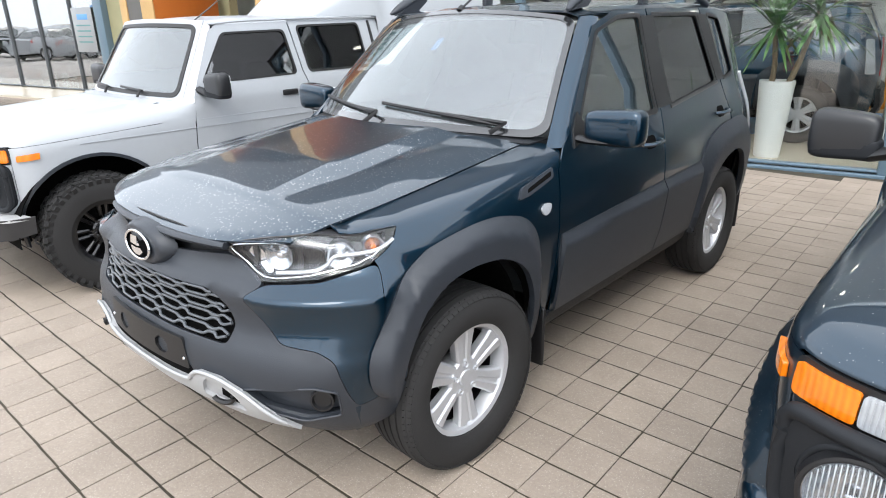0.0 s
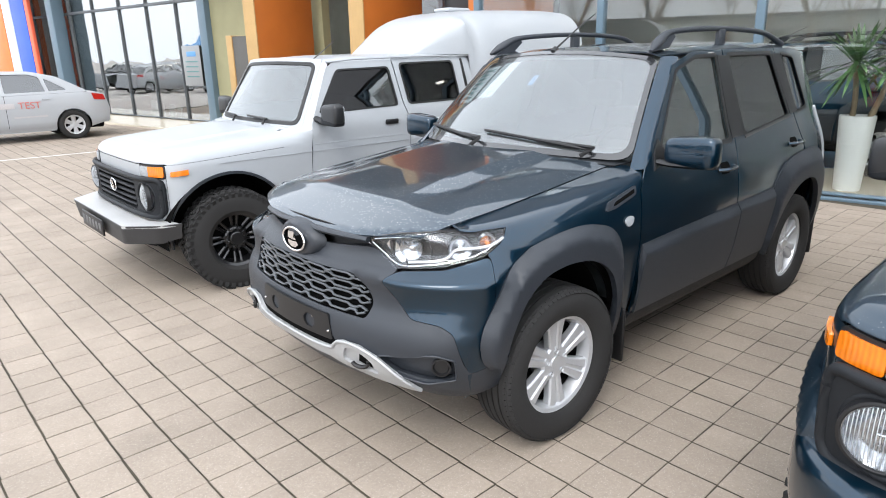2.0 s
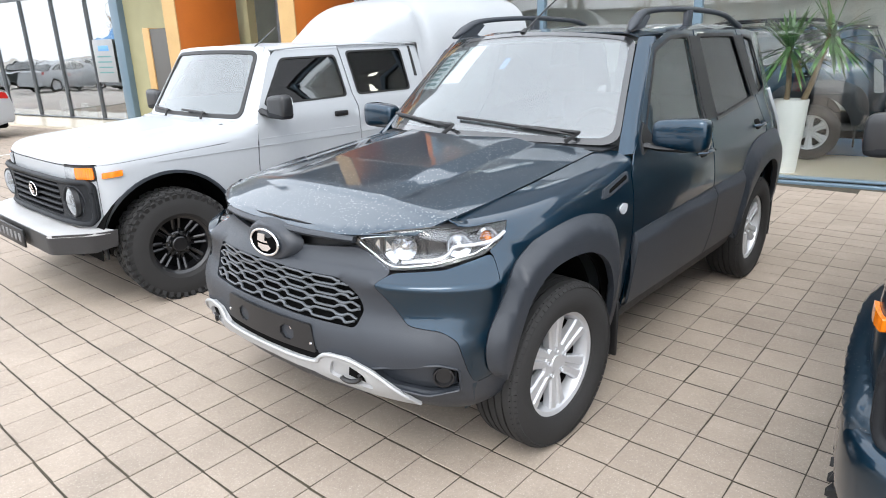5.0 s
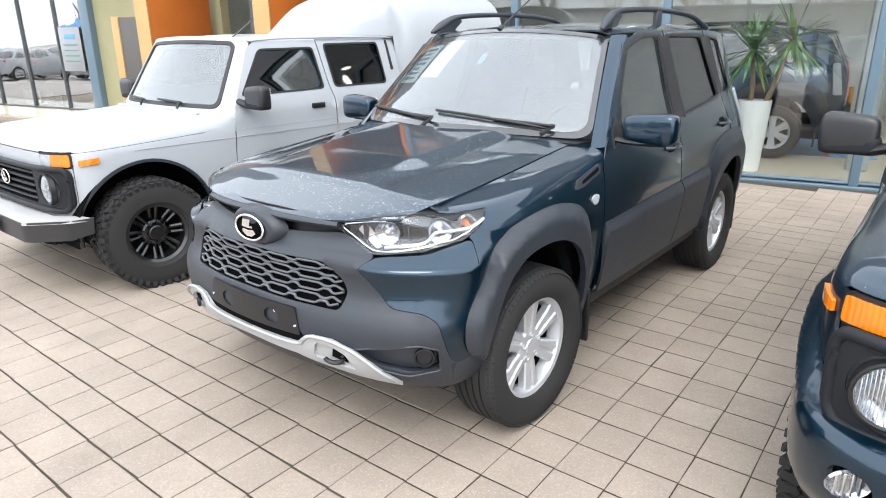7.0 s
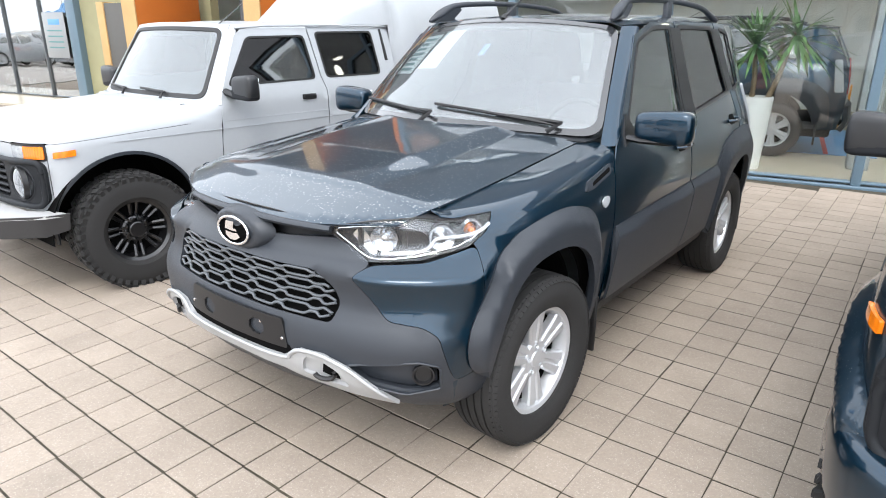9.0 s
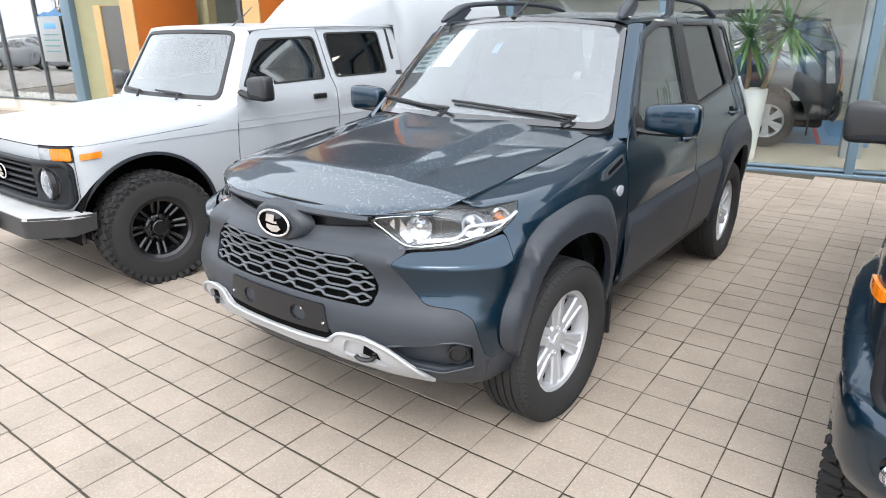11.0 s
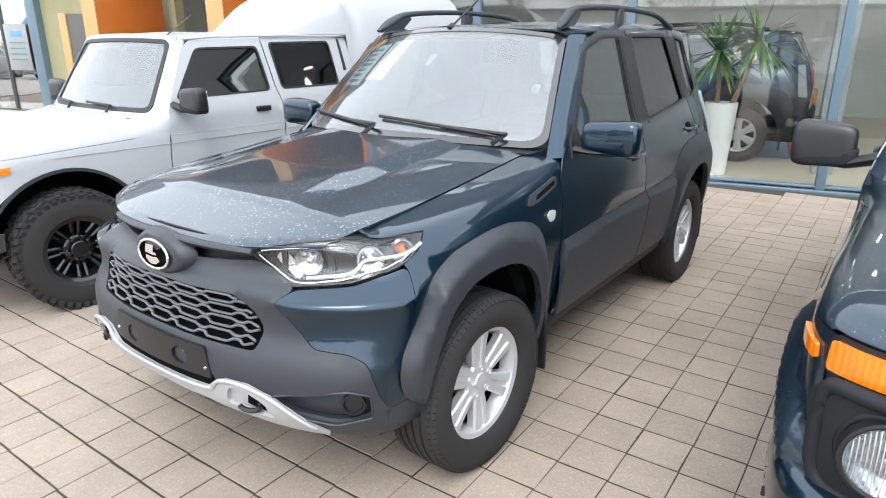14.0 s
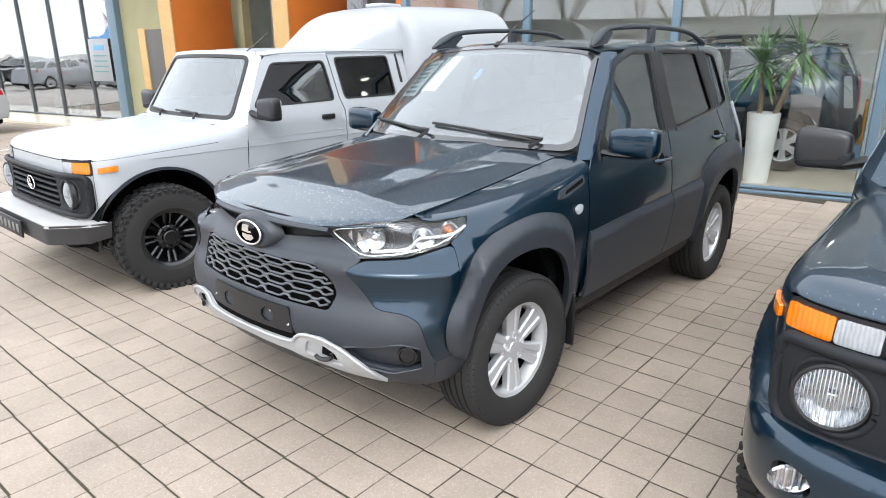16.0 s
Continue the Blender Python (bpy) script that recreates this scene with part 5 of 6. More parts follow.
        for k in range(-8, 9):
            x, h = 0.0088 * k, math.sqrt(0.080 ** 2 - (0.0088 * k) ** 2)
            dome_y = lambda r: np.interp(r, [0.0, 0.047, 0.073, 0.083], [0.034, 0.030, 0.020, 0.012])
            part("lens_rib", tube([tuple(mm @ Vector((x, dome_y(math.hypot(x, z)) + 0.0008, z))) for z in np.linspace(-h, h, 9)], 0.0014, 5), CLEARLENS, hl)
    # doors, windows, roof
    fd = [(0.675, 0.36), (1.645, 0.36), (1.66, 1.10), (1.63, 1.20), (1.585, 1.555), (1.0, 1.545), (0.93, 1.50), (0.715, 1.10), (0.685, 0.80)]
    fw = rounded([(0.80, 1.175), (1.57, 1.19), (1.535, 1.495), (1.03, 1.485)], 0.04)
    q_end = 2.50 if pickup else 3.42
    qt = [(1.655, 0.36), (wb - 0.42, 0.36)] + ([] if pickup else arch(wb, 0.36, 0.415, 180, 0)) + [(q_end, 0.36), (q_end, 1.10), (q_end, 1.575), (1.595, 1.57), (1.64, 1.20), (1.67, 1.10)]
    qw = rounded([(1.70, 1.195), (2.30, 1.20), (2.275, 1.53), (1.665, 1.52)], 0.04)
    doors = sides("door", fd, S, paint, holes=[fw])
    sides("side_panel", qt, S, paint, holes=[qw])
    for win, par in ((fw, doors), (qw, None)):
        sides("window_pane", win, S, DARKGLASS if par else REARGLASS, 0.1, 0.004, lift=-0.008, parent=par)
        cu, cv = sum(p[0] for p in win) / len(win), sum(p[1] for p in win) / len(win)
        sides("window_seal", [(cu + (u - cu) * 1.035, cv + (v - cv) * 1.06) for u, v in win], S, SEAL, 0.06, 0.006, holes=[[(cu + (u - cu) * 0.985, cv + (v - cv) * 0.97) for u, v in win]], lift=0.003, parent=par)
    sides("roof_slot", rounded([(2.395, 1.30), (2.43, 1.30), (2.41, 1.555), (2.385, 1.555)], 0.01), S, SEAL, 0.03, 0.004, lift=0.003)
    sides("side_badge", rounded([(2.42, 1.17), (2.50, 1.17), (2.50, 1.205), (2.42, 1.205)], 0.004), S, STEEL, 0.03, 0.004, lift=0.004)
    sides("sill", [(0.60, 0.28), (back - 0.8, 0.28), (back - 0.8, 0.352), (0.60, 0.352)], S, BLACK, 0.08, 0.02, lift=0.004)
    for sx in (-1, 1):
        for z, y0 in ((0.945, 0.70), (0.895, -0.05)):
            part("swage_line", tube([(sx * (S(y, z)[0] + 0.001), y, z) for y in np.linspace(y0, q_end - 0.02, 12)], 0.0024, 6), paint, car)
    for y, z in ((1.47, 1.06),):
        for k, sx in enumerate((1, -1)):
            x = S(y, z)[0]
            part("door_handle", box((min(sx * x, sx * (x + 0.022)), y - 0.065, z - 0.02), (max(sx * x, sx * (x + 0.022)), y + 0.065, z + 0.02), 0.008), BLACK, doors[k])
    lo, hi = np.array([0.70, 0.645, 1.075]), np.array([0.60, 0.915, 1.545])

    def W(u, v):
        k = 1 - u * u
        p = lo + (hi - lo) * v
        return (p[0] * u, p[1] - 0.07 * k, p[2] + 0.015 * k * v)

    part("windscreen", sheet(rounded([(-0.93, 0.06), (0.93, 0.06), (0.93, 0.96), (-0.93, 0.96)], 0.1, 6), W, 0.1, 0.005), WINDSCREEN, car, "windscreen glass reflecting the grey sky")
    part("windscreen_seal", sheet(rounded([(-0.965, 0.02), (0.965, 0.02), (0.965, 0.995), (-0.965, 0.995)], 0.13, 6), W, 0.07, 0.014, [rounded([(-0.915, 0.075), (0.915, 0.075), (0.915, 0.945), (-0.915, 0.945)], 0.1, 6)], lift=0.006), SEAL, car)
    part("windscreen_frame", sheet([(-1.03, -0.03), (1.03, -0.03), (1.03, 1.06), (-1.03, 1.06)], W, 0.07, 0.008, [rounded([(-0.95, 0.04), (0.95, 0.04), (0.95, 0.98), (-0.95, 0.98)], 0.12, 6)]), paint, car)
    sides("pillar", [(0.0, -0.05), (1.0, -0.05), (1.0, 1.0), (0.0, 1.0)], lambda u, v: tuple(np.array(W(1.02, v)) * (1 - u) + np.array(S(0.715 + 0.25 * v, 1.075 + 0.47 * v)) * u), paint, 0.1, 0.008)
    part("cowl", box((-0.66, 0.545, 1.03), (0.66, 0.64, 1.07), 0.012), paint, car)

    def R(x, y):
        u = x / 0.62
        zc = np.interp(y, [0.8, 0.95, 1.2, 2.2, 2.9], [1.57, 1.585, 1.605, 1.612, 1.60])
        return (x, y, zc - 0.022 * u * u - 0.03 * max(abs(u) - 0.9, 0) / 0.1)

    r_end = 2.5 if pickup else 3.42
    edge = [(x, 0.93 - 0.07 * (1 - (x / 0.6) ** 2)) for x in np.linspace(-0.60, 0.60, 10)]
    part("roof", sheet(edge + [(0.63, 1.2), (0.63, r_end), (-0.63, r_end), (-0.63, 1.2)], R, 0.06, 0.008), paint, car)
    for sx in (-1, 1):
        part("drip_rail", tube([(sx * 0.645, y, z) for y, z in ((0.95, 1.548), (1.2, 1.566), (1.8, 1.578), (r_end, 1.578))], 0.009, 6), paint, car)
    ae = part("aerial", tube([(0.45, 0.96, 1.575), (0.40, 1.12, 1.66), (0.36, 1.22, 1.715)], [0.005, 0.004, 0.003], 6), STEEL, car)
    for x0, tip in ((0.26, 0.02), (-0.28, -0.52)):
        a, b = np.array(W(x0 / 0.68, 0.085)), np.array(W(tip / 0.68, 0.105))
        wp = part("wiper", tube([(x0, 0.555, 1.075), tuple(a + (0, -0.03, 0.01)), tuple((a + b) / 2 + (0, -0.03, 0))], [0.010, 0.007, 0.005], 6), BLACK, car)
        part("blade", tube([tuple(a * (1 - t) + b * t + (0.0, -0.028, 0.004)) for t in np.linspace(-0.10, 1.2, 8)], 0.009, 6), BLACK, wp)
    for sx in (-1, 1):
        mir = part("door_mirror", mirror_shell(sx, pose(sx * 0.925, 0.80, 1.170), 0.105, 0.05, 0.078), MIRRORGREY, car, "grey and black plastic door mirror")
        part("mirror_skirt", mirror_shell(sx, pose(sx * 0.918, 0.803, 1.128), 0.108, 0.052, 0.042), DARKPLASTIC, mir)
        part("mirror_foot", tube([(sx * 0.745, 0.765, 1.135), (sx * 0.84, 0.785, 1.105), (sx * 0.98, 0.81, 1.098)], [0.034, 0.030, 0.022], 8, 0.7), BLACK, mir)
        part("mirror_glass", box((sx * 0.925 - 0.085, 0.848, 1.11), (sx * 0.925 + 0.085, 0.852, 1.23), 0.002), MIRROR, mir)
    part("dashboard", box((-0.64, 0.68, 0.82), (0.64, 0.98, 1.07), 0.05), TRIM, car)
    for x in (0.34, -0.34):
        part("seat_back", box((x - 0.22, 1.5, 0.6), (x + 0.22, 1.64, 1.25), 0.05), SEATCLOTH, car)
        part("headrest", box((x - 0.12, 1.53, 1.26), (x + 0.12, 1.62, 1.42), 0.04), SEATCLOTH, car)
    part("steering_wheel", tube([(0.34 + 0.18 * math.cos(a), 1.06 + 0.05 * math.sin(a), 1.02 + 0.16 * math.sin(a)) for a in np.linspace(0, 2 * math.pi, 33)], 0.013, 8), BLACK, car)
    part("cabin_floor", box((-0.70, 0.6, 0.36), (0.70, q_end - 0.05, 0.46), 0.02), TRIM, car)
    part("rear_wall", box((-0.70, q_end - 0.04, 0.40), (0.70, q_end, 1.12), 0.01), paint, car)
    part("rear_wall", box((-0.63, q_end - 0.04, 1.10), (0.63, q_end, 1.57), 0.01), paint, car)
    if pickup:
        steel_bumper(car)
        sides("bed_side", [(2.51, 0.45)] + arch(wb, 0.36, 0.44, 180, 0) + [(back, 0.45), (back, 1.06), (2.51, 1.06)], S, paint, 0.08)
        part("tailgate", box((-0.76, back - 0.05, 0.45), (0.76, back, 1.06), 0.015), paint, car)
        canopy(car, paint, back)
    else:
        plastic_bumper(car, GREEN)
    wheels(car, [(0.775 if pickup else 0.69, 0.0, 0.348, -8 if pickup else 0), (-0.775 if pickup else -0.69, 0.0, 0.348, -8 if pickup else 0), (0.72, wb, 0.348, 0), (-0.72, wb, 0.348, 0)], TYRE_B, DARKRIM, "black spoked rim")
    car.matrix_world = m
    return car


def ribbed_glass():
    mat = glass("ribbed_lamp_glass", (0.95, 0.96, 0.97), 0.035, 0.03)
    n, l = mat.node_tree.nodes, mat.node_tree.links
    tc, wv, bp = n.new("ShaderNodeTexCoord"), n.new("ShaderNodeTexWave"), n.new("ShaderNodeBump")
    wv.inputs["Scale"].default_value, wv.bands_direction = 26, "X"
    bp.inputs["Strength"].default_value, bp.inputs["Distance"].default_value = 0.6, 0.004
    l.new(tc.outputs["Object"], wv.inputs["Vector"])
    l.new(wv.outputs["Fac"], bp.inputs["Height"])
    for node in n:
        if node.type in ("BSDF_GLOSSY", "LAYER_WEIGHT"):
            l.new(bp.outputs[0], node.inputs["Normal"])
    return mat


LAMPRIB = ribbed_glass()
MIRRORGREY = material("satin_grey_plastic", (0.014, 0.0145, 0.016), 0.35, bump=0.1, scale=300)
BUMPERTOP = material("pale_grey_bumper_plate", (0.42, 0.42, 0.42), 0.5, 0.2, bump=0.2, scale=120)
BUMPERDARK = material("dark_grey_bumper_steel", (0.045, 0.045, 0.047), 0.55, 0.3, bump=0.2, scale=200)
PLATEWHITE = material("plate_bars", (0.14, 0.14, 0.14), 0.6)


def steel_bumper(car):
    """A folded steel bumper: a pale top, a dark face and swept corners."""
    top = [(-0.62, -0.70), (0.62, -0.70), (0.80, -0.50), (0.82, -0.40), (0.72, -0.42), (0.60, -0.52), (-0.60, -0.52), (-0.72, -0.42), (-0.82, -0.40), (-0.80, -0.50)]
    b = part("steel_bumper", sheet(top, lambda x, y: (x, y, 0.535), 0.06, 0.02), BUMPERTOP, car, "heavy folded steel bumper")
    line = [(-0.83, -0.38), (-0.80, -0.505), (-0.62, -0.705), (0.62, -0.705), (0.80, -0.505), (0.83, -0.38)]
    d = [0]
    for p, q in zip(line, line[1:]):
        d.append(d[-1] + math.dist(p, q))

    def F(u, v):
        x, y = np.interp(u, d, [p[0] for p in line]), np.interp(u, d, [p[1] for p in line])
        k = 1 - 0.05 * v
        return (x * k, -0.38 + (y + 0.38) * k, 0.53 - 0.13 * v)

    part("bumper_face", sheet([(0.0, 0.0), (d[-1], 0.0), (d[-1], 0.8), (d[-2], 1.0), (d[1], 1.0), (0.0, 0.8)], F, 0.06, 0.012, flip=True), BUMPERDARK, b)
    plate = part("number_plate", box((-0.26, -0.735, 0.40), (0.26, -0.722, 0.515), 0.004), BLACK, b, "dark plate with plain bars")
    for k in range(6):
        x = -0.21 + 0.082 * k
        part("plate_bar", box((x - 0.022, -0.738, 0.43), (x + 0.022, -0.7345, 0.485), 0.001), PLATEWHITE, plate)
    part("tow_eye", lathe([(-0.01, 0.016), (0.01, 0.016), (0.01, 0.026), (-0.01, 0.026)], 16, "x", m=pose(0.72, -0.36, 0.36), closed=True), STEEL, b)


def plastic_bumper(car, paint):
    sec = [(0.30, 0.79, 0.30), (0.36, 0.815, 0.36), (0.44, 0.825, 0.44), (0.52, 0.825, 0.52), (0.56, 0.815, 0.56), (0.60, 0.79, 0.575), (0.66, 0.74, 0.58)]
    plan = [(0.0, 0.0, -0.665, 0.0, -0.665), (0.3, 0.36, -0.655, 0.36, -0.655), (0.5, 0.60, -0.625, 0.60, -0.625), (0.65, 0.77, -0.575, 0.77, -0.575), (0.78, 0.89, -0.50, 0.89, -0.50), (0.9, 0.96, -0.41, 0.96, -0.41), (1.05, 1.0, -0.27, 1.0, -0.27)]
    prof = [(0.30, 0.05), (0.38, 0.01), (0.50, 0.0), (0.56, 0.012), (0.60, 0.04), (0.66, 0.12)]
    P = shell(sec, plan, prof, s0=1.32)
    for mm in (False, True):
        fog = [(0.64 + 0.062 * math.cos(a), 0.462 + 0.042 * math.sin(a)) for a in np.linspace(0, 2 * math.pi, 25)[:-1]]
        corner = part("bumper_corner", sheet([(0.47, 0.33), (0.60, 0.31), (1.0, 0.33), (1.06, 0.40), (1.06, 0.56), (0.98, 0.66), (0.40, 0.66), (0.38, 0.56), (0.42, 0.48)], P, 0.035, 0.02, [fog], mirror=mm), paint, car, "dark green bumper corner")
        p = Vector(P(0.64, 0.462))
        sx = -1 if mm else 1
        m = pose(sx * p.x, p.y + 0.006, p.z, 180, 0, sx * -30) @ Matrix.Diagonal((1.0, 1, 0.72, 1))
        fl = part("fog_lamp", lathe([(-0.016, 0.001), (-0.008, 0.03), (0.006, 0.050), (0.010, 0.054), (0.0, 0.056)], 28, "y", m=m), REFLECTOR, corner, "oval fog lamp")
        for k in range(4):
            part("reflector_rib", box((-0.036 + 0.02 * k, 0.0, -0.045), (-0.028 + 0.02 * k, 0.008, 0.045), 0.002, m=m), CHROME, fl)
        part("lamp_cover", lathe([(0.008, 0.052), (0.014, 0.035), (0.017, 0.001)], 28, "y", m=m), LAMPGLASS, fl)
    cen = [(-0.46, 0.33), (0.46, 0.33), (0.41, 0.48), (0.37, 0.56), (0.39, 0.66), (-0.39, 0.66), (-0.37, 0.56), (-0.41, 0.48)]
    part("bumper_centre", sheet(cen, lambda s, v: (P(abs(s), v)[0] * (1 if s >= 0 else -1), *P(abs(s), v)[1:]), 0.05, 0.02, lift=-0.008), PLASTIC, car)


def canopy(car, paint, back):
    """A moulded white load-bed cover that rises behind the cab."""
    bm = bmesh.new()
    rows = []
    line = catmull([(1.95, 1.60), (2.10, 1.74), (2.30, 1.89), (2.55, 1.975), (2.9, 2.005), (3.4, 2.02), (3.9, 2.03), (4.16, 2.02)], 4)
    for y, zt in line:
        w = np.interp(y, [1.95, 2.3, 2.7, 4.2], [0.50, 0.62, 0.73, 0.75])
        zb = np.interp(y, [1.95, 2.48, 2.52, 4.2], [1.59, 1.59, 1.06, 1.06])
        ring = []
        for k in range(25):
            a = math.pi * k / 24
            c, s = math.cos(a), math.sin(a)
            x = w * math.copysign(abs(c) ** 0.42, c) * (1 - 0.10 * max(0, s) ** 2)
            ring.append(bm.verts.new((x, y, zb + (zt - zb) * abs(s) ** 0.42)))
        rows.append(ring)
    for p, q in zip(rows, rows[1:]):
        for k in range(24):
            bm.faces.new((p[k], q[k], q[k + 1], p[k + 1]))
    bm.faces.new(rows[-1])
    bm.faces.new(rows[0][::-1])
    bmesh.ops.recalc_face_normals(bm, faces=bm.faces)
    c = part("canopy", smooth(bm, 50), paint, car, "white moulded load-bed canopy")
    part("canopy_hump", box((-0.12, 2.75, 1.995), (0.12, 3.05, 2.04), 0.02), paint, c)


white_car = boxy("white pickup off-road car with tall canopy and mud tyres", WHITE, "pickup_car", pose(-2.80, -0.11, 0), True)
green_car = boxy("dusty dark green boxy off-road car parked on pavers", GREEN_SPECKED, "boxy_car", pose(2.60, 0.19, 0), False)


# ---- the far white saloon ----
def saloon(m):
    car = thing("saloon_car", "white four-door saloon car with red lettering on its door", "car")
    g = np.array(catmull([(0.20, 0.76), (0.35, 0.83), (0.55, 0.845), (0.75, 0.84), (0.90, 0.815), (0.96, 0.79), (1.10, 0.73), (1.30, 0.64), (1.40, 0.57), (1.44, 0.50)], 5))

    def S(y, z):
        x = np.interp(z, g[:, 0], g[:, 1])
        t = max(y - 2.75, 0)
        return (x - 0.35 * t * t, y, z)

    side = [(0.55, 0.20), (2.12, 0.20)] + arch(2.48, 0.30, 0.34, 190, -10) + [(2.95, 0.28), (3.20, 0.34), (3.24, 0.60), (3.18, 0.86), (3.05, 0.955), (2.60, 0.965), (0.55, 0.93)]
    up = [(0.55, 0.935), (2.60, 0.97), (2.86, 0.972), (2.60, 1.13), (2.30, 1.30), (1.90, 1.40), (1.2, 1.42), (0.8, 1.40), (0.3, 1.0)]
    wins = [rounded(q, 0.03) for q in ([(0.62, 0.985), (1.25, 0.995), (1.25, 1.355), (0.95, 1.34)], [(1.32, 0.995), (2.05, 1.005), (1.98, 1.30), (1.80, 1.355), (1.32, 1.36)], [(2.11, 1.01), (2.45, 1.03), (2.20, 1.20), (2.06, 1.27)])]
    for mirror in (False, True):
        part("body_side", sheet(side, S, 0.06, 0.006, mirror=mirror), WHITE, car)
        part("window_surround", sheet(up, S, 0.06, 0.006, wins, mirror=mirror), WHITE, car)
        for w in wins:
            part("window_pane", sheet(w, S, 0.1, 0.004, mirror=mirror, lift=-0.01), DARKGLASS, car)
        part("tail_lamp", sheet(rounded([(2.93, 0.80), (3.17, 0.78), (3.14, 0.90), (2.90, 0.94)], 0.02), S, 0.04, 0.01, mirror=mirror, lift=0.006), REDLENS, car)
        # Dark strip on the flank that paints the shade of the door gap.
        part("door_gap", sheet([(1.275, 0.30), (1.283, 0.30), (1.293, 0.96), (1.285, 0.96)], S, 0.05, 0.002, mirror=mirror, lift=0.002), SEAL, car)
        part("door_handle", sheet(rounded([(1.95, 0.845), (2.12, 0.85), (2.12, 0.88), (1.95, 0.875)], 0.012), S, 0.03, 0.02, mirror=mirror, lift=0.018), WHITE, car)
        part("red_bar", sheet([(0.90, 0.695), (1.44, 0.695), (1.44, 0.80), (0.90, 0.80)], S, 0.05, 0.002, mirror=mirror, lift=0.003), STEELBAR, car)
        part("grey_bar", sheet([(1.40, 0.50), (2.0, 0.505), (2.0, 0.535), (1.40, 0.53)], S, 0.05, 0.002, mirror=mirror, lift=0.003), STEELBAR, car)
    txt = bpy.data.curves.new("lettering", "FONT")
    txt.body, txt.size, txt.extrude, txt.align_x = "TEST", 0.19, 0.002, "LEFT"
    txt.materials.append(REDLETTER)
    t = new("lettering", txt)
    t.parent = car
    t.matrix_local = Matrix.Translation((0.853, 1.50, 0.685)) @ Matrix.Rotation(radians(90), 4, "Z") @ Matrix.Rotation(radians(90), 4, "X")
    ys = [0.3, 0.8, 1.2, 1.9, 2.30, 2.62, 2.86, 3.05, 3.18]
    zz = [1.00, 1.40, 1.43, 1.41, 1.31, 1.14, 0.99, 0.97, 0.90]
    top = lambda x, y: (x, y, np.interp(y, ys, zz) - 0.03 * (abs(x) / 0.6) ** 3)
    part("roof", sheet([(-0.53, 0.75), (0.53, 0.75), (0.56, 1.9), (0.60, 2.3), (-0.60, 2.3), (-0.56, 1.9)], top, 0.1, 0.006), WHITE, car)
    part("rear_window", sheet([(-0.60, 2.31), (0.60, 2.31), (0.70, 2.85), (-0.70, 2.85)], top, 0.1, 0.006), DARKGLASS, car)
    part("boot_lid", sheet([(-0.72, 2.86), (0.72, 2.86), (0.66, 3.17), (-0.66, 3.17)], top, 0.1, 0.006), WHITE, car)
    part("rear_panel", sheet([(-0.74, 0.30), (0.74, 0.30), (0.74, 0.90), (-0.74, 0.90)], lambda x, z: (x, 3.22 - 0.1 * abs(x) ** 3, z), 0.1, 0.01, flip=True), WHITE, car)
    part("bonnet", sheet([(-0.75, -0.7), (0.75, -0.7), (0.75, 0.55), (-0.75, 0.55)], lambda x, y: (x, y, 0.90 + 0.04 * y - 0.05 * x * x), 0.15, 0.01), WHITE, car)
    part("front_wing", sheet([(-0.75, 0.20), (-0.36, 0.20)] + arch(0, 0.30, 0.34, 190, -10) + [(0.54, 0.20), (0.54, 0.93), (-0.75, 0.85)], S, 0.08, 0.006), WHITE, car)
    part("nose", box((-0.74, -0.78, 0.22), (0.74, -0.70, 0.86), 0.04), WHITE, car)
    part("windscreen", sheet([(-0.68, 0.3), (0.68, 0.3), (0.54, 0.78), (-0.54, 0.78)], top, 0.1, 0.006), DARKGLASS, car)
    part("underbody", box((-0.7, -0.7, 0.2), (0.7, 3.1, 0.4), 0.05), CAVITY, car)
    wheels(car, [(0.74, 0, 0.30, 0), (-0.74, 0, 0.30, 0), (0.74, 2.48, 0.30, 0), (-0.74, 2.48, 0.30, 0)], TYRE_C, ALLOY_C, "silver multi-spoke rim")
    car.matrix_world = m
    return car


STEELBAR = material("pale_grey_lettering_bar", (0.42, 0.40, 0.40), 0.6)
REDLETTER = material("faded_red_lettering", (0.55, 0.16, 0.13), 0.6)
TYRE_C = tyre_pair(0.305, 0.19, 0.20)
ALLOY_C = as_mesh("saloon_rim", alloy_rim(0.20, 0.19), SILVER)
far_saloon = saloon(pose(-14.15, -1.0, 0))


# ---- building ----
def wallbox(name, a0, a1, b0, b1, z0, z1, mat, label, category="wall", bevel=0.0, kind="structure"):
    ob = part(name, box((a0, b0, z0), (a1, b1, z1), bevel), mat)
    ob.matrix_world = FACADE
    return tagged(ob, label, category, kind=kind)


def glazing(name, a_list, b, z0, z1, pane_mat, transoms, label, deep=0.10, wide=0.06, bars=None):
    """A shop front: mullions, transoms, a sill and single panes."""
    w = thing(name, label, "window", FACADE, kind="structure")
    for a in a_list:
        part("mullion", box((a - wide / 2, b - 0.03, z0), (a + wide / 2, b + deep, z1), 0.006), bars or FRAMEBLUE, w)
    for p, q in zip(a_list, a_list[1:]):
        for z in (z0 + 0.03, *transoms, z1 - 0.03):
            part("transom", box((p + wide / 2, b - 0.02, z - (0.012 if z < 0.2 else 0.035)), (q - wide / 2, b + deep * 0.9, z + (0.012 if z < 0.2 else 0.035)), 0.005), bars or FRAMEBLUE, w)
        zz = [z0 + 0.035, *transoms, z1]
        for u, v in zip(zz, zz[1:]):
            pn = part("pane", box((p + 0.02, b + 0.02, u), (q - 0.02, b + 0.032, v)), pane_mat, w)
            pn.visible_shadow = False
    return w


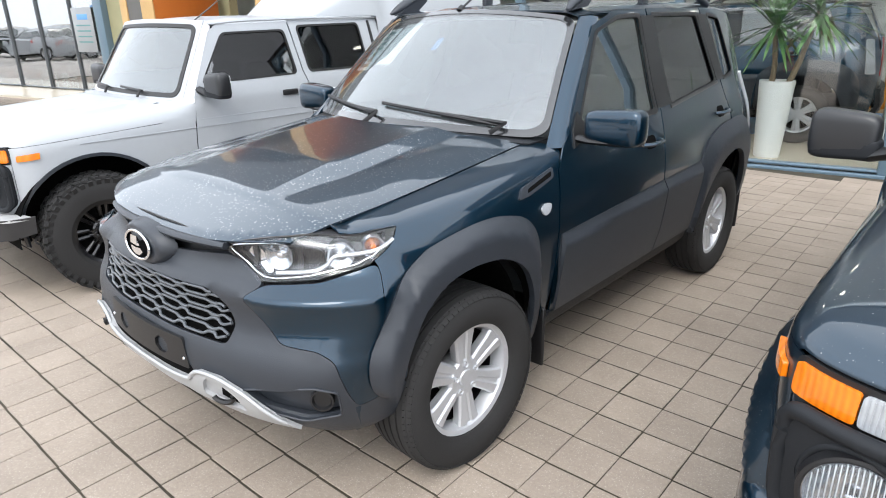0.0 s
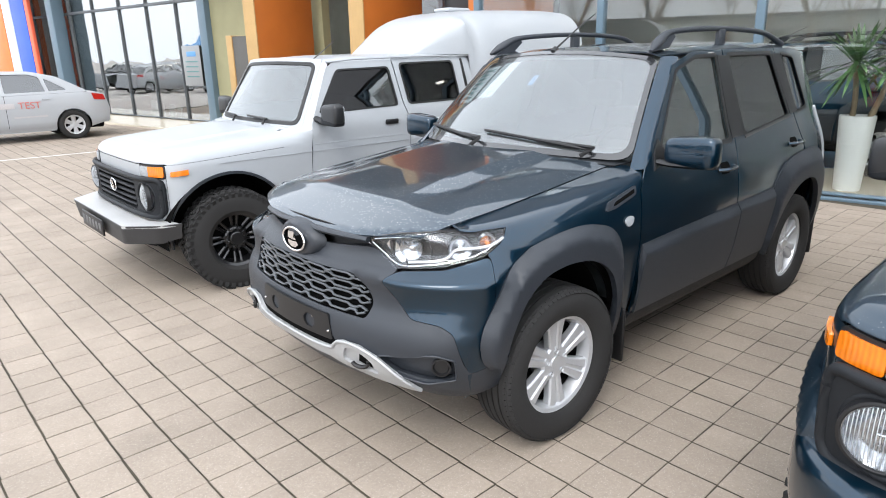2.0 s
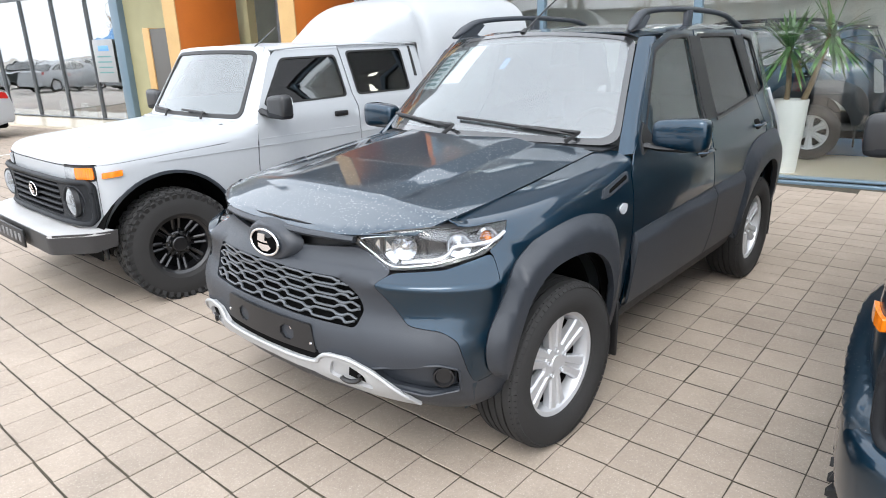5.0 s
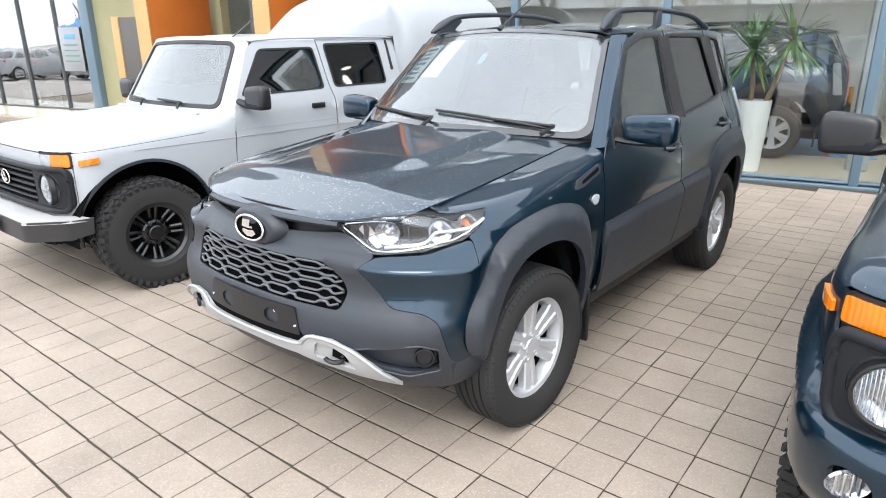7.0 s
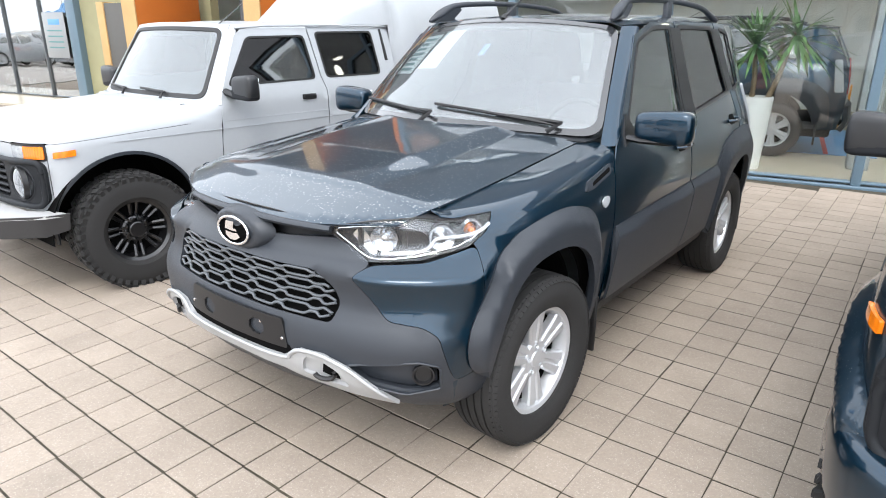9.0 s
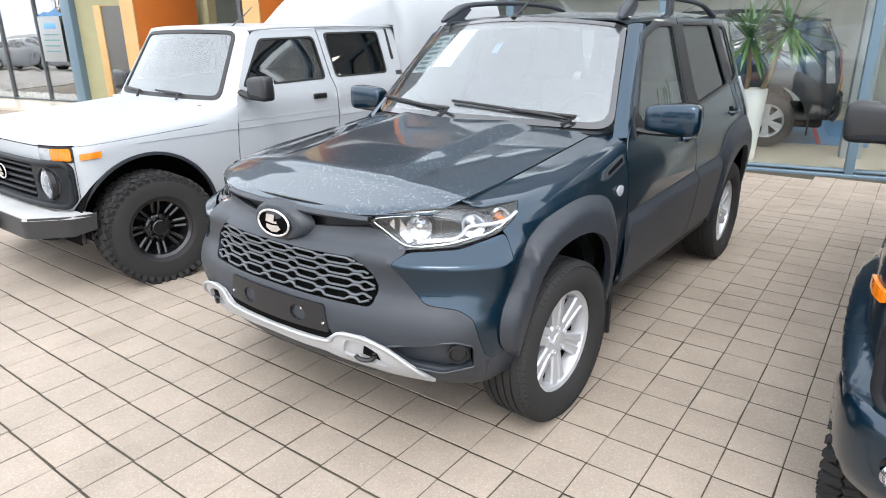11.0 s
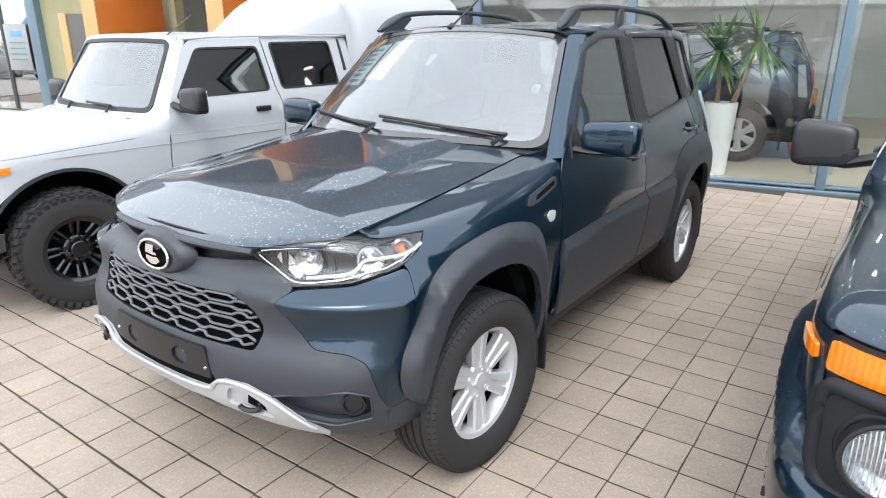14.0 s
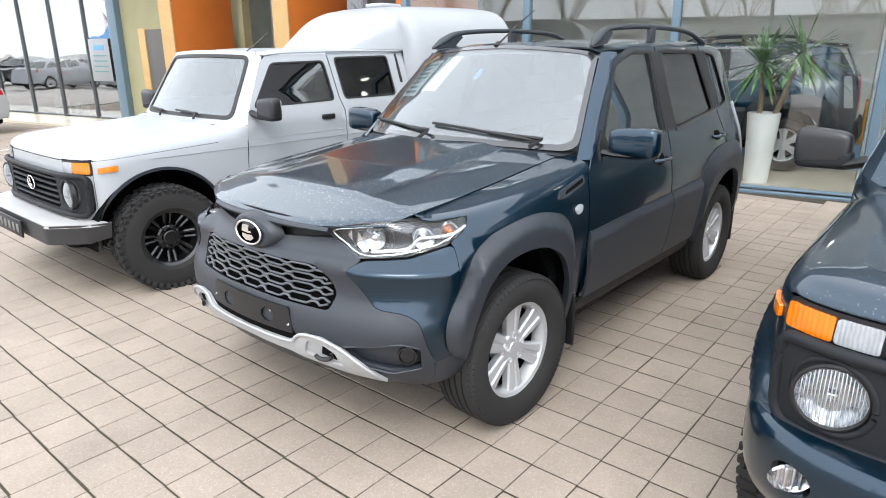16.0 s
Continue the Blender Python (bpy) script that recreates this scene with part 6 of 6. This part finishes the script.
wallbox("sill_kerb", -4.6, 8.0, -0.06, 0.16, -0.01, 0.03, FRAMEBLUE, "blue-grey sill under the shop window", "sill", 0.008)
glazing("window_1", [-4.6, -2.72, -0.86, 1.24, 3.1, 5.0, 7.0], 0.0, 0.03, 4.7, SHOPGLASS, (3.2,), "tall shop window in blue-grey frames reflecting the lot", wide=0.09)
glazing("window_2", [-27.5, -26.0, -24.5, -23.2, -22.0, -20.6, -19.14, -17.62, -16.2, -14.8, -13.72], 1.5, 0.05, 4.7, MIRRORGLASS, (2.98,), "tall reflective shop window in thin dark bars", wide=0.035, bars=WINGREY)
wallbox("pillar_1", -13.70, -13.40, 1.40, 1.75, 0, 4.7, FRAMEBLUE, "blue-grey steel corner post", "pillar", 0.01)
wallbox("pillar_2", -21.1, -20.7, 1.05, 1.40, 0, 4.7, FRAMEBLUE, "blue-grey steel column", "pillar", 0.02)
wallbox("wall_1", -13.40, -9.5, 1.55, 1.75, 0, 4.7, OLIVE, "pale olive entrance wall")
wallbox("wall_2", -9.88, -9.57, -0.05, 1.34, 0, 5.0, ORANGE, "orange entrance fin", bevel=0.01)
wallbox("trim_1", -9.89, -9.56, -0.075, -0.052, 0, 5.0, BEIGE, "beige edge of the entrance fin", "trim")
wallbox("wall_3", -7.09, -6.78, -0.05, 1.45, 0, 5.0, ORANGE, "orange entrance fin", bevel=0.01)
wallbox("trim_2", -7.10, -6.77, -0.075, -0.052, 0, 5.0, BEIGE, "beige edge of the entrance fin", "trim")
wallbox("wall_4", -9.5, -4.6, 2.3, 2.5, 0, 5.0, CLAD_DARK, "dark entrance back wall")
wallbox("wall_5", -4.75, -4.62, 0.0, 2.3, 0, 5.0, ORANGE, "orange return wall of the entrance")
wallbox("wall_6", -27.5, 8.0, 8.0, 8.2, 0, 4.9, INWALL, "pale back wall of the showroom")
wallbox("wall_7", 8.0, 8.2, -0.1, 8.2, 0, 4.9, INWALL, "end wall of the showroom")
wallbox("wall_8", -27.7, -27.5, 1.4, 8.2, 0, 4.9, INWALL, "end wall of the showroom")
wallbox("wall_9", -4.7, 8.2, -0.12, 0.10, 4.7, 6.5, CLAD_DARK, "dark grey fascia above the shop window")
wallbox("wall_10", -27.7, -4.6, 1.40, 1.60, 4.7, 7.0, CLAD_DARK, "dark grey fascia above the far shop window")
# Added out of view to darken what the bonnet reflects above the entrance.
wallbox("wall_11", -10.5, -4.7, -0.1, 2.4, 5.0, 6.9, CLAD_DARK, "unseen dark grey block added over the entrance")
wallbox("floor", -27.5, 8.0, 0.16, 8.0, -0.05, 0.05, INFLOOR, "cream tiled showroom floor", "floor")
wallbox("ceiling", -27.5, 8.0, 0.12, 8.0, 4.4, 4.5, INWALL, "pale showroom ceiling", "ceiling")
mat_ob = wallbox("floor_mat", -3.2, 1.6, 1.85, 4.6, 0.05, 0.056, BLUEMAT, "blue display mat on the showroom floor", "mat", kind="thing")
# entrance cabinet
cab = thing("cabinet", "dark brown cabinet with a beige side at the entrance", "cabinet", FACADE)
part("body", box((-11.64, 0.85, 0), (-10.15, 1.35, 2.05), 0.01), material("dark_grey_board", (0.075, 0.072, 0.066), 0.6), cab)
part("side_panel", box((-11.85, 0.83, 0), (-11.642, 1.37, 2.07), 0.01), BEIGE, cab)
# entrance door
dr = thing("door_1", "grey glazed entrance door", "door", FACADE, kind="structure")
DOORGREY = material("grey_door_frame", (0.18, 0.19, 0.21), 0.5)
for a0, a1 in ((-9.4, -9.3), (-8.2, -8.1), (-7.0, -6.9)):
    part("door_frame", box((a0, 2.2, 0), (a1, 2.29, 3.4), 0.005), DOORGREY, dr)
for z in (0.05, 2.2, 3.35):
    part("door_frame", box((-9.3, 2.2, z - 0.05), (-7.0, 2.29, z + 0.05), 0.005), DOORGREY, dr)
part("pane", box((-9.3, 2.24, 0.1), (-7.0, 2.25, 3.3)), DARKGLASS, dr)
# banner panels at the far end
for nm, a0, a1, col, txt in (("banner", -23.25, -22.25, (0.03, 0.10, 0.55), "tall blue banner panel"), ("banner", -22.2, -21.95, (0.75, 0.13, 0.06), "narrow red banner strip"), ("banner", -25.3, -24.0, (0.85, 0.18, 0.04), "orange banner panel at the far end"), ("banner", -23.95, -23.3, (0.55, 0.62, 0.70), "pale grey banner panel")):
    ob = part(nm, box((a0, 0.9, 0.0), (a1, 1.0, 4.5), 0.01), material("banner_paint", col, 0.5))
    ob.matrix_world = FACADE
    tagged(ob, txt, "banner")
# red stripe on the mat, a box for a glass fin and an orange stand
stripe = part("mat_stripe", box((1.0, 1.86, 0.0565), (1.06, 3.6, 0.0580), 0.0), material("red_floor_tape", (0.45, 0.03, 0.03), 0.5), mat_ob, "red edge stripe")
# Solid box in place of a glass fin; its pale colour stands for reflections.
wallbox("glass_fin_box", 1.20, 1.42, 0.86, 1.10, 0.05, 4.4, FINPALE, "pale blue-grey box in place of a glass fin behind the shop window", "pillar", 0.01)
stand = thing("display_stand", "orange display stand on the showroom floor", "stand", FACADE)
ORANGESTAND = material("orange_stand_board", (0.62, 0.25, 0.02), 0.5)
part("base", box((1.06, 5.15, 0.05), (1.42, 5.55, 0.30), 0.02), ORANGESTAND, stand)
part("back_panel", box((1.36, 5.15, 0.30), (1.42, 5.55, 0.75), 0.015), ORANGESTAND, stand)
# pale boards leaning inside the far window, and a sign on it
SIGNGREY = material("pale_grey_sign", (0.24, 0.25, 0.255), 0.3)
for a0, a1, h in ((-17.0, -16.72, 0.50), (-16.68, -16.34, 0.44), (-16.08, -15.80, 0.42), (-15.70, -15.45, 0.34)):
    ob = part("board", box((a0, 1.70, 0.052), (a1, 1.74, h), 0.004), PAPER)
    ob.matrix_world = FACADE
    tagged(ob, "white card board standing behind the far window", "board", group="boards in the window")
sign = thing("window_sign", "pale grey sign panel with blue print on the far window", "sign", FACADE)
part("panel", box((-14.68, 1.462, 0.95), (-13.90, 1.474, 1.92), 0.003), SIGNGREY, sign)
part("print_bar", box((-14.48, 1.457, 1.66), (-14.08, 1.463, 1.78), 0.001), BLUEMAT, sign)
for z in (1.52, 1.40, 1.28, 1.16):
    part("print_bar", box((-14.56, 1.458, z), (-14.02, 1.463, z + 0.03), 0.001), INK, sign)
# ceiling lamps in the showroom
GLOW = bpy.data.materials.new("lamp_glow")
GLOW.use_nodes = True
GLOW.node_tree.nodes["Principled BSDF"].inputs["Emission Color"].default_value = (1, 0.95, 0.85, 1)
GLOW.node_tree.nodes["Principled BSDF"].inputs["Emission Strength"].default_value = 14
base = thing("ceiling_lamp", "round white ceiling lamp, lit", "lamp", group="showroom lamps")
part("housing", lathe([(0, 0.19), (-0.04, 0.19), (-0.045, 0.16), (-0.04, 0.001)], 24, "z"), POTWHITE, base)
part("diffuser", lathe([(-0.046, 0.11), (-0.052, 0.105), (-0.055, 0.001)], 24, "z"), GLOW, base)
spots = [(a, b) for a in (-3.6, -2.0, -0.4, 1.2, 2.8, 4.4, 6.0) for b in (1.6, 3.4, 5.6)]
base.matrix_world = Matrix.Translation(facade(*spots[0], 4.4))
spots += [(a, b) for a in (-25.0, -22.5, -20.0, -17.5, -15.0) for b in (3.0, 5.4)]
for a, b in spots[1:]:
    copy_thing(base, Matrix.Translation(facade(a, b, 4.4)))


# ---- plant in the white pot ----
def plant(m):
    pot = thing("plant_pot", "tall white tapered pot holding two yucca stems", "pot", m)
    part("pot", lathe([(0.0, 0.12), (0.0, 0.13), (0.02, 0.134), (0.79, 0.178), (0.82, 0.178), (0.82, 0.162), (0.76, 0.158), (0.76, 0.001)], 40, "z"), POTWHITE, pot)
    part("soil", lathe([(0.765, 0.157), (0.775, 0.10), (0.78, 0.001)], 24, "z"), JOINT, pot)
    tree = thing("yucca_plant", "green yucca with two bare stems and spiky crowns", "plant", m)
    rng = random.Random(5)
    for base, top in (((-0.06, 0, 0.77), (-0.08, 0.0, 1.42)), ((0.10, 0.0, 0.77), (0.30, 0.05, 1.52))):
        base, top = Vector(base), Vector(top)
        pts = [base.lerp(top, t) + Vector((0.012 * math.sin(5 * t), 0.01 * math.cos(4 * t), 0)) for t in np.linspace(0, 1, 10)]
        part("trunk", tube(pts, [0.030 - 0.008 * k / 9 + 0.003 * (k % 2) for k in range(10)], 10), BARK, tree)
        for k in range(62):
            az, el = rng.uniform(0, 2 * math.pi), rng.uniform(-0.75, 1.35)
            ln = rng.uniform(0.40, 0.62)
            d = Vector((math.cos(az) * math.cos(el), math.sin(az) * math.cos(el), math.sin(el)))
            side = d.cross(Vector((0, 0, 1)))
            side = side.normalized() if side.length > 1e-3 else Vector((1, 0, 0))
            start = top - Vector((0, 0, 0.10 * rng.random()))
            bm = bmesh.new()
            rows = []
            for j in range(6):
                t = j / 5
                p = start + d * ln * t + Vector((0, 0, -0.20 * ln * t * t * (1.4 - abs(el) * 0.5)))
                w = 0.019 * math.sin(math.pi * min(0.12 + 0.88 * t, 1)) ** 0.6 + 0.001
                rows.append([bm.verts.new(p - side * w), bm.verts.new(p + Vector((0, 0, -0.006))), bm.verts.new(p + side * w)])
            for p, q in zip(rows, rows[1:]):
                bm.faces.new((p[0], p[1], q[1], q[0]))
                bm.faces.new((p[1], p[2], q[2], q[1]))
            part("leaf", smooth(bm, 80), LEAF, tree)


plant(Matrix.Translation((0.08, 6.15, 0.05)))
plant(Matrix.Translation((2.75, 6.65, 0.05)) @ Matrix.Rotation(2.0, 4, "Z"))
indoor = copy_thing(main_car, Matrix.Translation(facade(-2.10, 2.15, 0.056)) @ Matrix.Rotation(radians(-90) + math.atan2(0.182, 0.983), 4, "Z"))
tagged(indoor, "dark off-road car on the blue mat inside the showroom", "car")

# ---- the lot across the drive, seen in the glass ----
def bare_tree(seed):
    rng = random.Random(seed)
    tree = thing("bare_tree", "leafless grey street tree across the lot", "tree", group="trees across the lot")
    trunk = [(0, 0, 0), (0.05, 0.02, 1.6), (0.0, 0.08, 3.2)]
    part("trunk", tube(trunk, [0.14, 0.11, 0.08], 8), BARK, tree)
    for k in range(9):
        a, z = rng.uniform(0, 6.28), rng.uniform(1.9, 3.2)
        d = Vector((math.cos(a) * 0.55, math.sin(a) * 0.55, 1)).normalized()
        ln = rng.uniform(1.6, 2.8)
        p = Vector((0.02, 0.05, z))
        limb = [p, p + d * ln * 0.5 + Vector((0, 0, 0.1)), p + d * ln]
        ob = part("limb", tube(limb, [0.05, 0.03, 0.012], 6), BARK, tree)
        for j in range(7):
            t = rng.uniform(0.3, 1.0)
            q = p + d * ln * t
            e = (d + Vector((rng.uniform(-1, 1), rng.uniform(-1, 1), rng.uniform(-0.2, 0.8)))).normalized()
            part("twig", tube([q, q + e * rng.uniform(0.5, 1.1)], [0.014, 0.005], 4), BARK, ob)
    return tree


far_saloon["group"] = "saloon cars"
for k in range(7):
    copy_thing(far_saloon, pose(-38 + 2.7 * k, -8.5, 0, 0, 0, 180 if k % 3 else 0))
for k in range(14):
    copy_thing(far_saloon, pose(-44 + 3.6 * k, -17.5, 0, 0, 0, 0 if k % 3 else 180))
first = bare_tree(4)
first.matrix_world = pose(-44, -25, 0)
for k in range(7):
    copy_thing(first, pose(-37 + 7.5 * k, -24 - 2 * (k % 2), 0, 0, 0, 47 * k))
for k in range(11):
    copy_thing(first, pose(-12 + 3.4 * k + (k % 3) * 0.7, -27 - 3.1 * (k % 4), 0, 0, 0, 71 * k))
hall = thing("warehouse", "long low pale warehouse with dark windows across the lot", "building")
HALLWALL = material("pale_render_wall", (0.40, 0.40, 0.37), 0.8, vary=0.2, vscale=0.6)
part("wall", box((-16, -52, 0), (34, -44, 3.9), 0.02), HALLWALL, hall)
part("roof", box((-16.4, -52.4, 3.9), (34.4, -43.6, 4.2), 0.05), CLAD_DARK, hall)
for k in range(12):
    w = part("window", box((-14.5 + 4 * k, -44.04, 1.2), (-12.3 + 4 * k, -43.98, 3.0), 0.01), CLAD_DARK, hall)
    part("pane", box((-14.4 + 4 * k, -43.978, 1.3), (-12.4 + 4 * k, -43.970, 2.9)), DARKGLASS, w)
pole = thing("lamp_pole", "tall grey street lamp pole across the lot", "street lamp", group="lamp poles")
part("pole", tube([(0, 0, 0), (0, 0, 4), (0, 0, 8.5)], [0.10, 0.08, 0.06], 8), STEEL, pole)
part("arm", tube([(0, 0, 8.4), (0.6, 0, 8.8), (1.4, 0, 8.9)], 0.035, 6), STEEL, pole)
part("lamp_head", box((1.2, -0.12, 8.82), (1.9, 0.12, 8.95), 0.04), STEEL, pole)
pole.matrix_world = pose(-27, -22, 0)
for k in range(4):
    copy_thing(pole, pose(-17 + 10 * k, -22, 0))
tent = thing("market_canopy", "blue sales canopy on thin poles across the lot", "canopy")
part("canopy_roof", lathe([(2.4, 2.2), (2.45, 2.2), (3.3, 0.05), (3.3, 0.001)], 4, "z"), BLUEMAT, tent)
for a in range(4):
    part("canopy_leg", tube([(1.5 * math.cos(a * math.pi / 2), 1.5 * math.sin(a * math.pi / 2), 0), (1.5 * math.cos(a * math.pi / 2), 1.5 * math.sin(a * math.pi / 2), 2.45)], 0.03, 6), STEEL, tent)
tent.matrix_world = pose(-40, -20.5, 0)
copy_thing(tent, pose(-34, -21, 0))

# a thin pale line painted across the drive
line_end, line_start = Vector((-10.61, 1.9, 0.003)), Vector((-11.0, -3.6, 0.003))
along = (line_end - line_start).normalized()
across = Vector((-along.y, along.x, 0)) * 0.045
bm = bmesh.new()
bm.faces.new([bm.verts.new(p) for p in (line_start - across, line_end - across, line_end + across, line_start + across)])
tagged(part("road_marking", bm, material("worn_white_marking", (0.55, 0.54, 0.51), 0.8, vary=0.4, vscale=6), kind="structure"), "worn pale line painted on the pavers", "marking")

# ---- pavers ----
def pavers():
    rng = random.Random(3)
    c, s = math.cos(TILE_TURN), math.sin(TILE_TURN)
    h, short = TILE / 2 - 0.0019, 0.0028
    prof = [(h, -0.010), (h, -0.0016), (h - 0.0015, 0.0)]

    def block(p, q, tilt):
        out, jig = [], [rng.uniform(-0.0016, 0.0016) for _ in range(5)]
        for r, z in prof:
            out += [(p + sx * r + jig[sx + sy + 2] * (sx - sy or 1), q + sy * (r - short) + jig[sx - sy + 2], z + (tilt[0] * sx + tilt[1] * sy) + tilt[2]) for sx, sy in ((-1, -1), (1, -1), (1, 1), (-1, 1))]
        return out

    quads = [(4 * k + j, 4 * k + (j + 1) % 4, 4 * k + 4 + (j + 1) % 4, 4 * k + 4 + j) for k in range(2) for j in range(4)] + [(8, 9, 10, 11)]
    bm = bmesh.new()
    corners = [(-19.5, -7.2), (9.9, -7.2), (9.9, 7.5), (-4.7, 4.85), (-19.5, 3.6)]
    bm.faces.new([bm.verts.new((x, y, -0.0024)) for x, y in corners])
    tagged(part("joint_bed", bm, JOINT, kind="structure"), "sandy mossy bed in the joints between pavers", "ground")
    pav = tagged(thing("pavement", "square beige concrete pavers with dark mossy joints", "pavement", kind="structure"))
    kinds = []
    for k in range(6):
        me = bpy.data.meshes.new("paver")
        me.from_pydata(block(0, 0, (rng.uniform(-6e-4, 6e-4), rng.uniform(-6e-4, 6e-4), 0)), [], quads)
        me.materials.append(PAVER)
        kinds.append(me)
    verts, faces = [], []
    near = []
    for i in range(-100, 45):
        for j in range(-36, 36):
            x, y = 0.859 + TILE * ((i + 0.5) * math.cos(ROW_TURN) - (j + 0.5) * s), 0.367 + TILE * ((i + 0.5) * math.sin(ROW_TURN) + (j + 0.5) * c)
            if (y - 5.72) * 0.983 - x * 0.182 > (-0.22 if x > -4.7 else 1.3):
                continue
            if 0.75 < x < 1.95 and -1.3 < y < 2.1 or -1.6 < x <= 0.75 and -1.75 < y < -0.6:
                near.append((x, y))
            else:
                n = len(verts)
                wob = (rng.uniform(-6e-4, 6e-4), rng.uniform(-6e-4, 6e-4), rng.uniform(-0.001, 0.001))
                for px, py, pz in block(0, 0, wob):
                    verts.append((x + c * px - s * py, y + s * px + c * py, pz))
                faces += [tuple(n + k for k in q) for q in quads]
    me = bpy.data.meshes.new("paver_field")
    me.from_pydata(verts, [], faces)
    part("paver_field", me, PAVER_FIELD, pav, kind="stuff")
    for x, y in near:
        ob = new("paver", kinds[rng.randrange(6)])
        ob.parent = pav
        ob.matrix_local = Matrix.Translation((x, y, rng.uniform(-0.001, 0.001))) @ Matrix.Rotation(TILE_TURN + rng.choice((0, 2)) * math.pi / 2 + rng.uniform(-0.006, 0.006), 4, "Z")


def paver_tint(mat, island):
    """Piece-to-piece tint, and pale stone chips in the concrete."""
    n, l = mat.node_tree.nodes, mat.node_tree.links
    tc, vo, mr, mix = n.new("ShaderNodeTexCoord"), n.new("ShaderNodeTexVoronoi"), n.new("ShaderNodeMapRange"), n.new("ShaderNodeMix")
    geo = n.new("ShaderNodeNewGeometry")
    l.new(geo.outputs["Position"], vo.inputs["Vector"])
    for node in list(n):
        if node.type == "TEX_NOISE":
            l.new(geo.outputs["Position"], node.inputs["Vector"])
    vo.inputs["Scale"].default_value = 105
    mr.inputs["From Min"].default_value, mr.inputs["From Max"].default_value = 0.16, 0.26
    mr.inputs["To Min"].default_value, mr.inputs["To Max"].default_value = 0.40, 0.0
    l.new(vo.outputs["Distance"], mr.inputs["Value"])
    mix.data_type = "RGBA"
    b = n["Principled BSDF"]
    old = b.inputs["Base Color"].links[0].from_socket
    l.new(mr.outputs[0], mix.inputs[0])
    l.new(old, mix.inputs[6])
    mix.inputs[7].default_value = (0.56, 0.52, 0.46, 1)
    l.new(mix.outputs[2], b.inputs["Base Color"])
    # mottling of the face and a few broad stains
    grain, g2, stain, s2, mm, m3 = (n.new(k) for k in ("ShaderNodeTexNoise", "ShaderNodeMapRange", "ShaderNodeTexNoise", "ShaderNodeMapRange", "ShaderNodeMath", "ShaderNodeMix"))
    for nz, sc, mr2, lo, hi, a, c in ((grain, 70, g2, 0.30, 0.70, 0.85, 1.10), (stain, 1.6, s2, 0.30, 0.62, 0.84, 1.06)):
        l.new(geo.outputs["Position"], nz.inputs["Vector"])
        nz.inputs["Scale"].default_value, nz.inputs["Detail"].default_value, nz.inputs["Roughness"].default_value = sc, 6, 0.75
        mr2.inputs["From Min"].default_value, mr2.inputs["From Max"].default_value = lo, hi
        mr2.inputs["To Min"].default_value, mr2.inputs["To Max"].default_value = a, c
        l.new(nz.outputs["Fac"], mr2.inputs["Value"])
    mm.operation = "MULTIPLY"
    l.new(g2.outputs[0], mm.inputs[0])
    l.new(s2.outputs[0], mm.inputs[1])
    m3.data_type, m3.blend_type = "RGBA", "MULTIPLY"
    m3.inputs[0].default_value = 1.0
    l.new(mix.outputs[2], m3.inputs[6])
    l.new(mm.outputs[0], m3.inputs[7])
    l.new(m3.outputs[2], b.inputs["Base Color"])
    if island:
        for node in list(n):
            if node.type == "OBJECT_INFO":
                l.new(geo.outputs["Random Per Island"], node.outputs["Random"].links[0].to_socket)


PAVER_FIELD = paver_material()
paver_tint(PAVER, False)
paver_tint(PAVER_FIELD, True)
pavers()
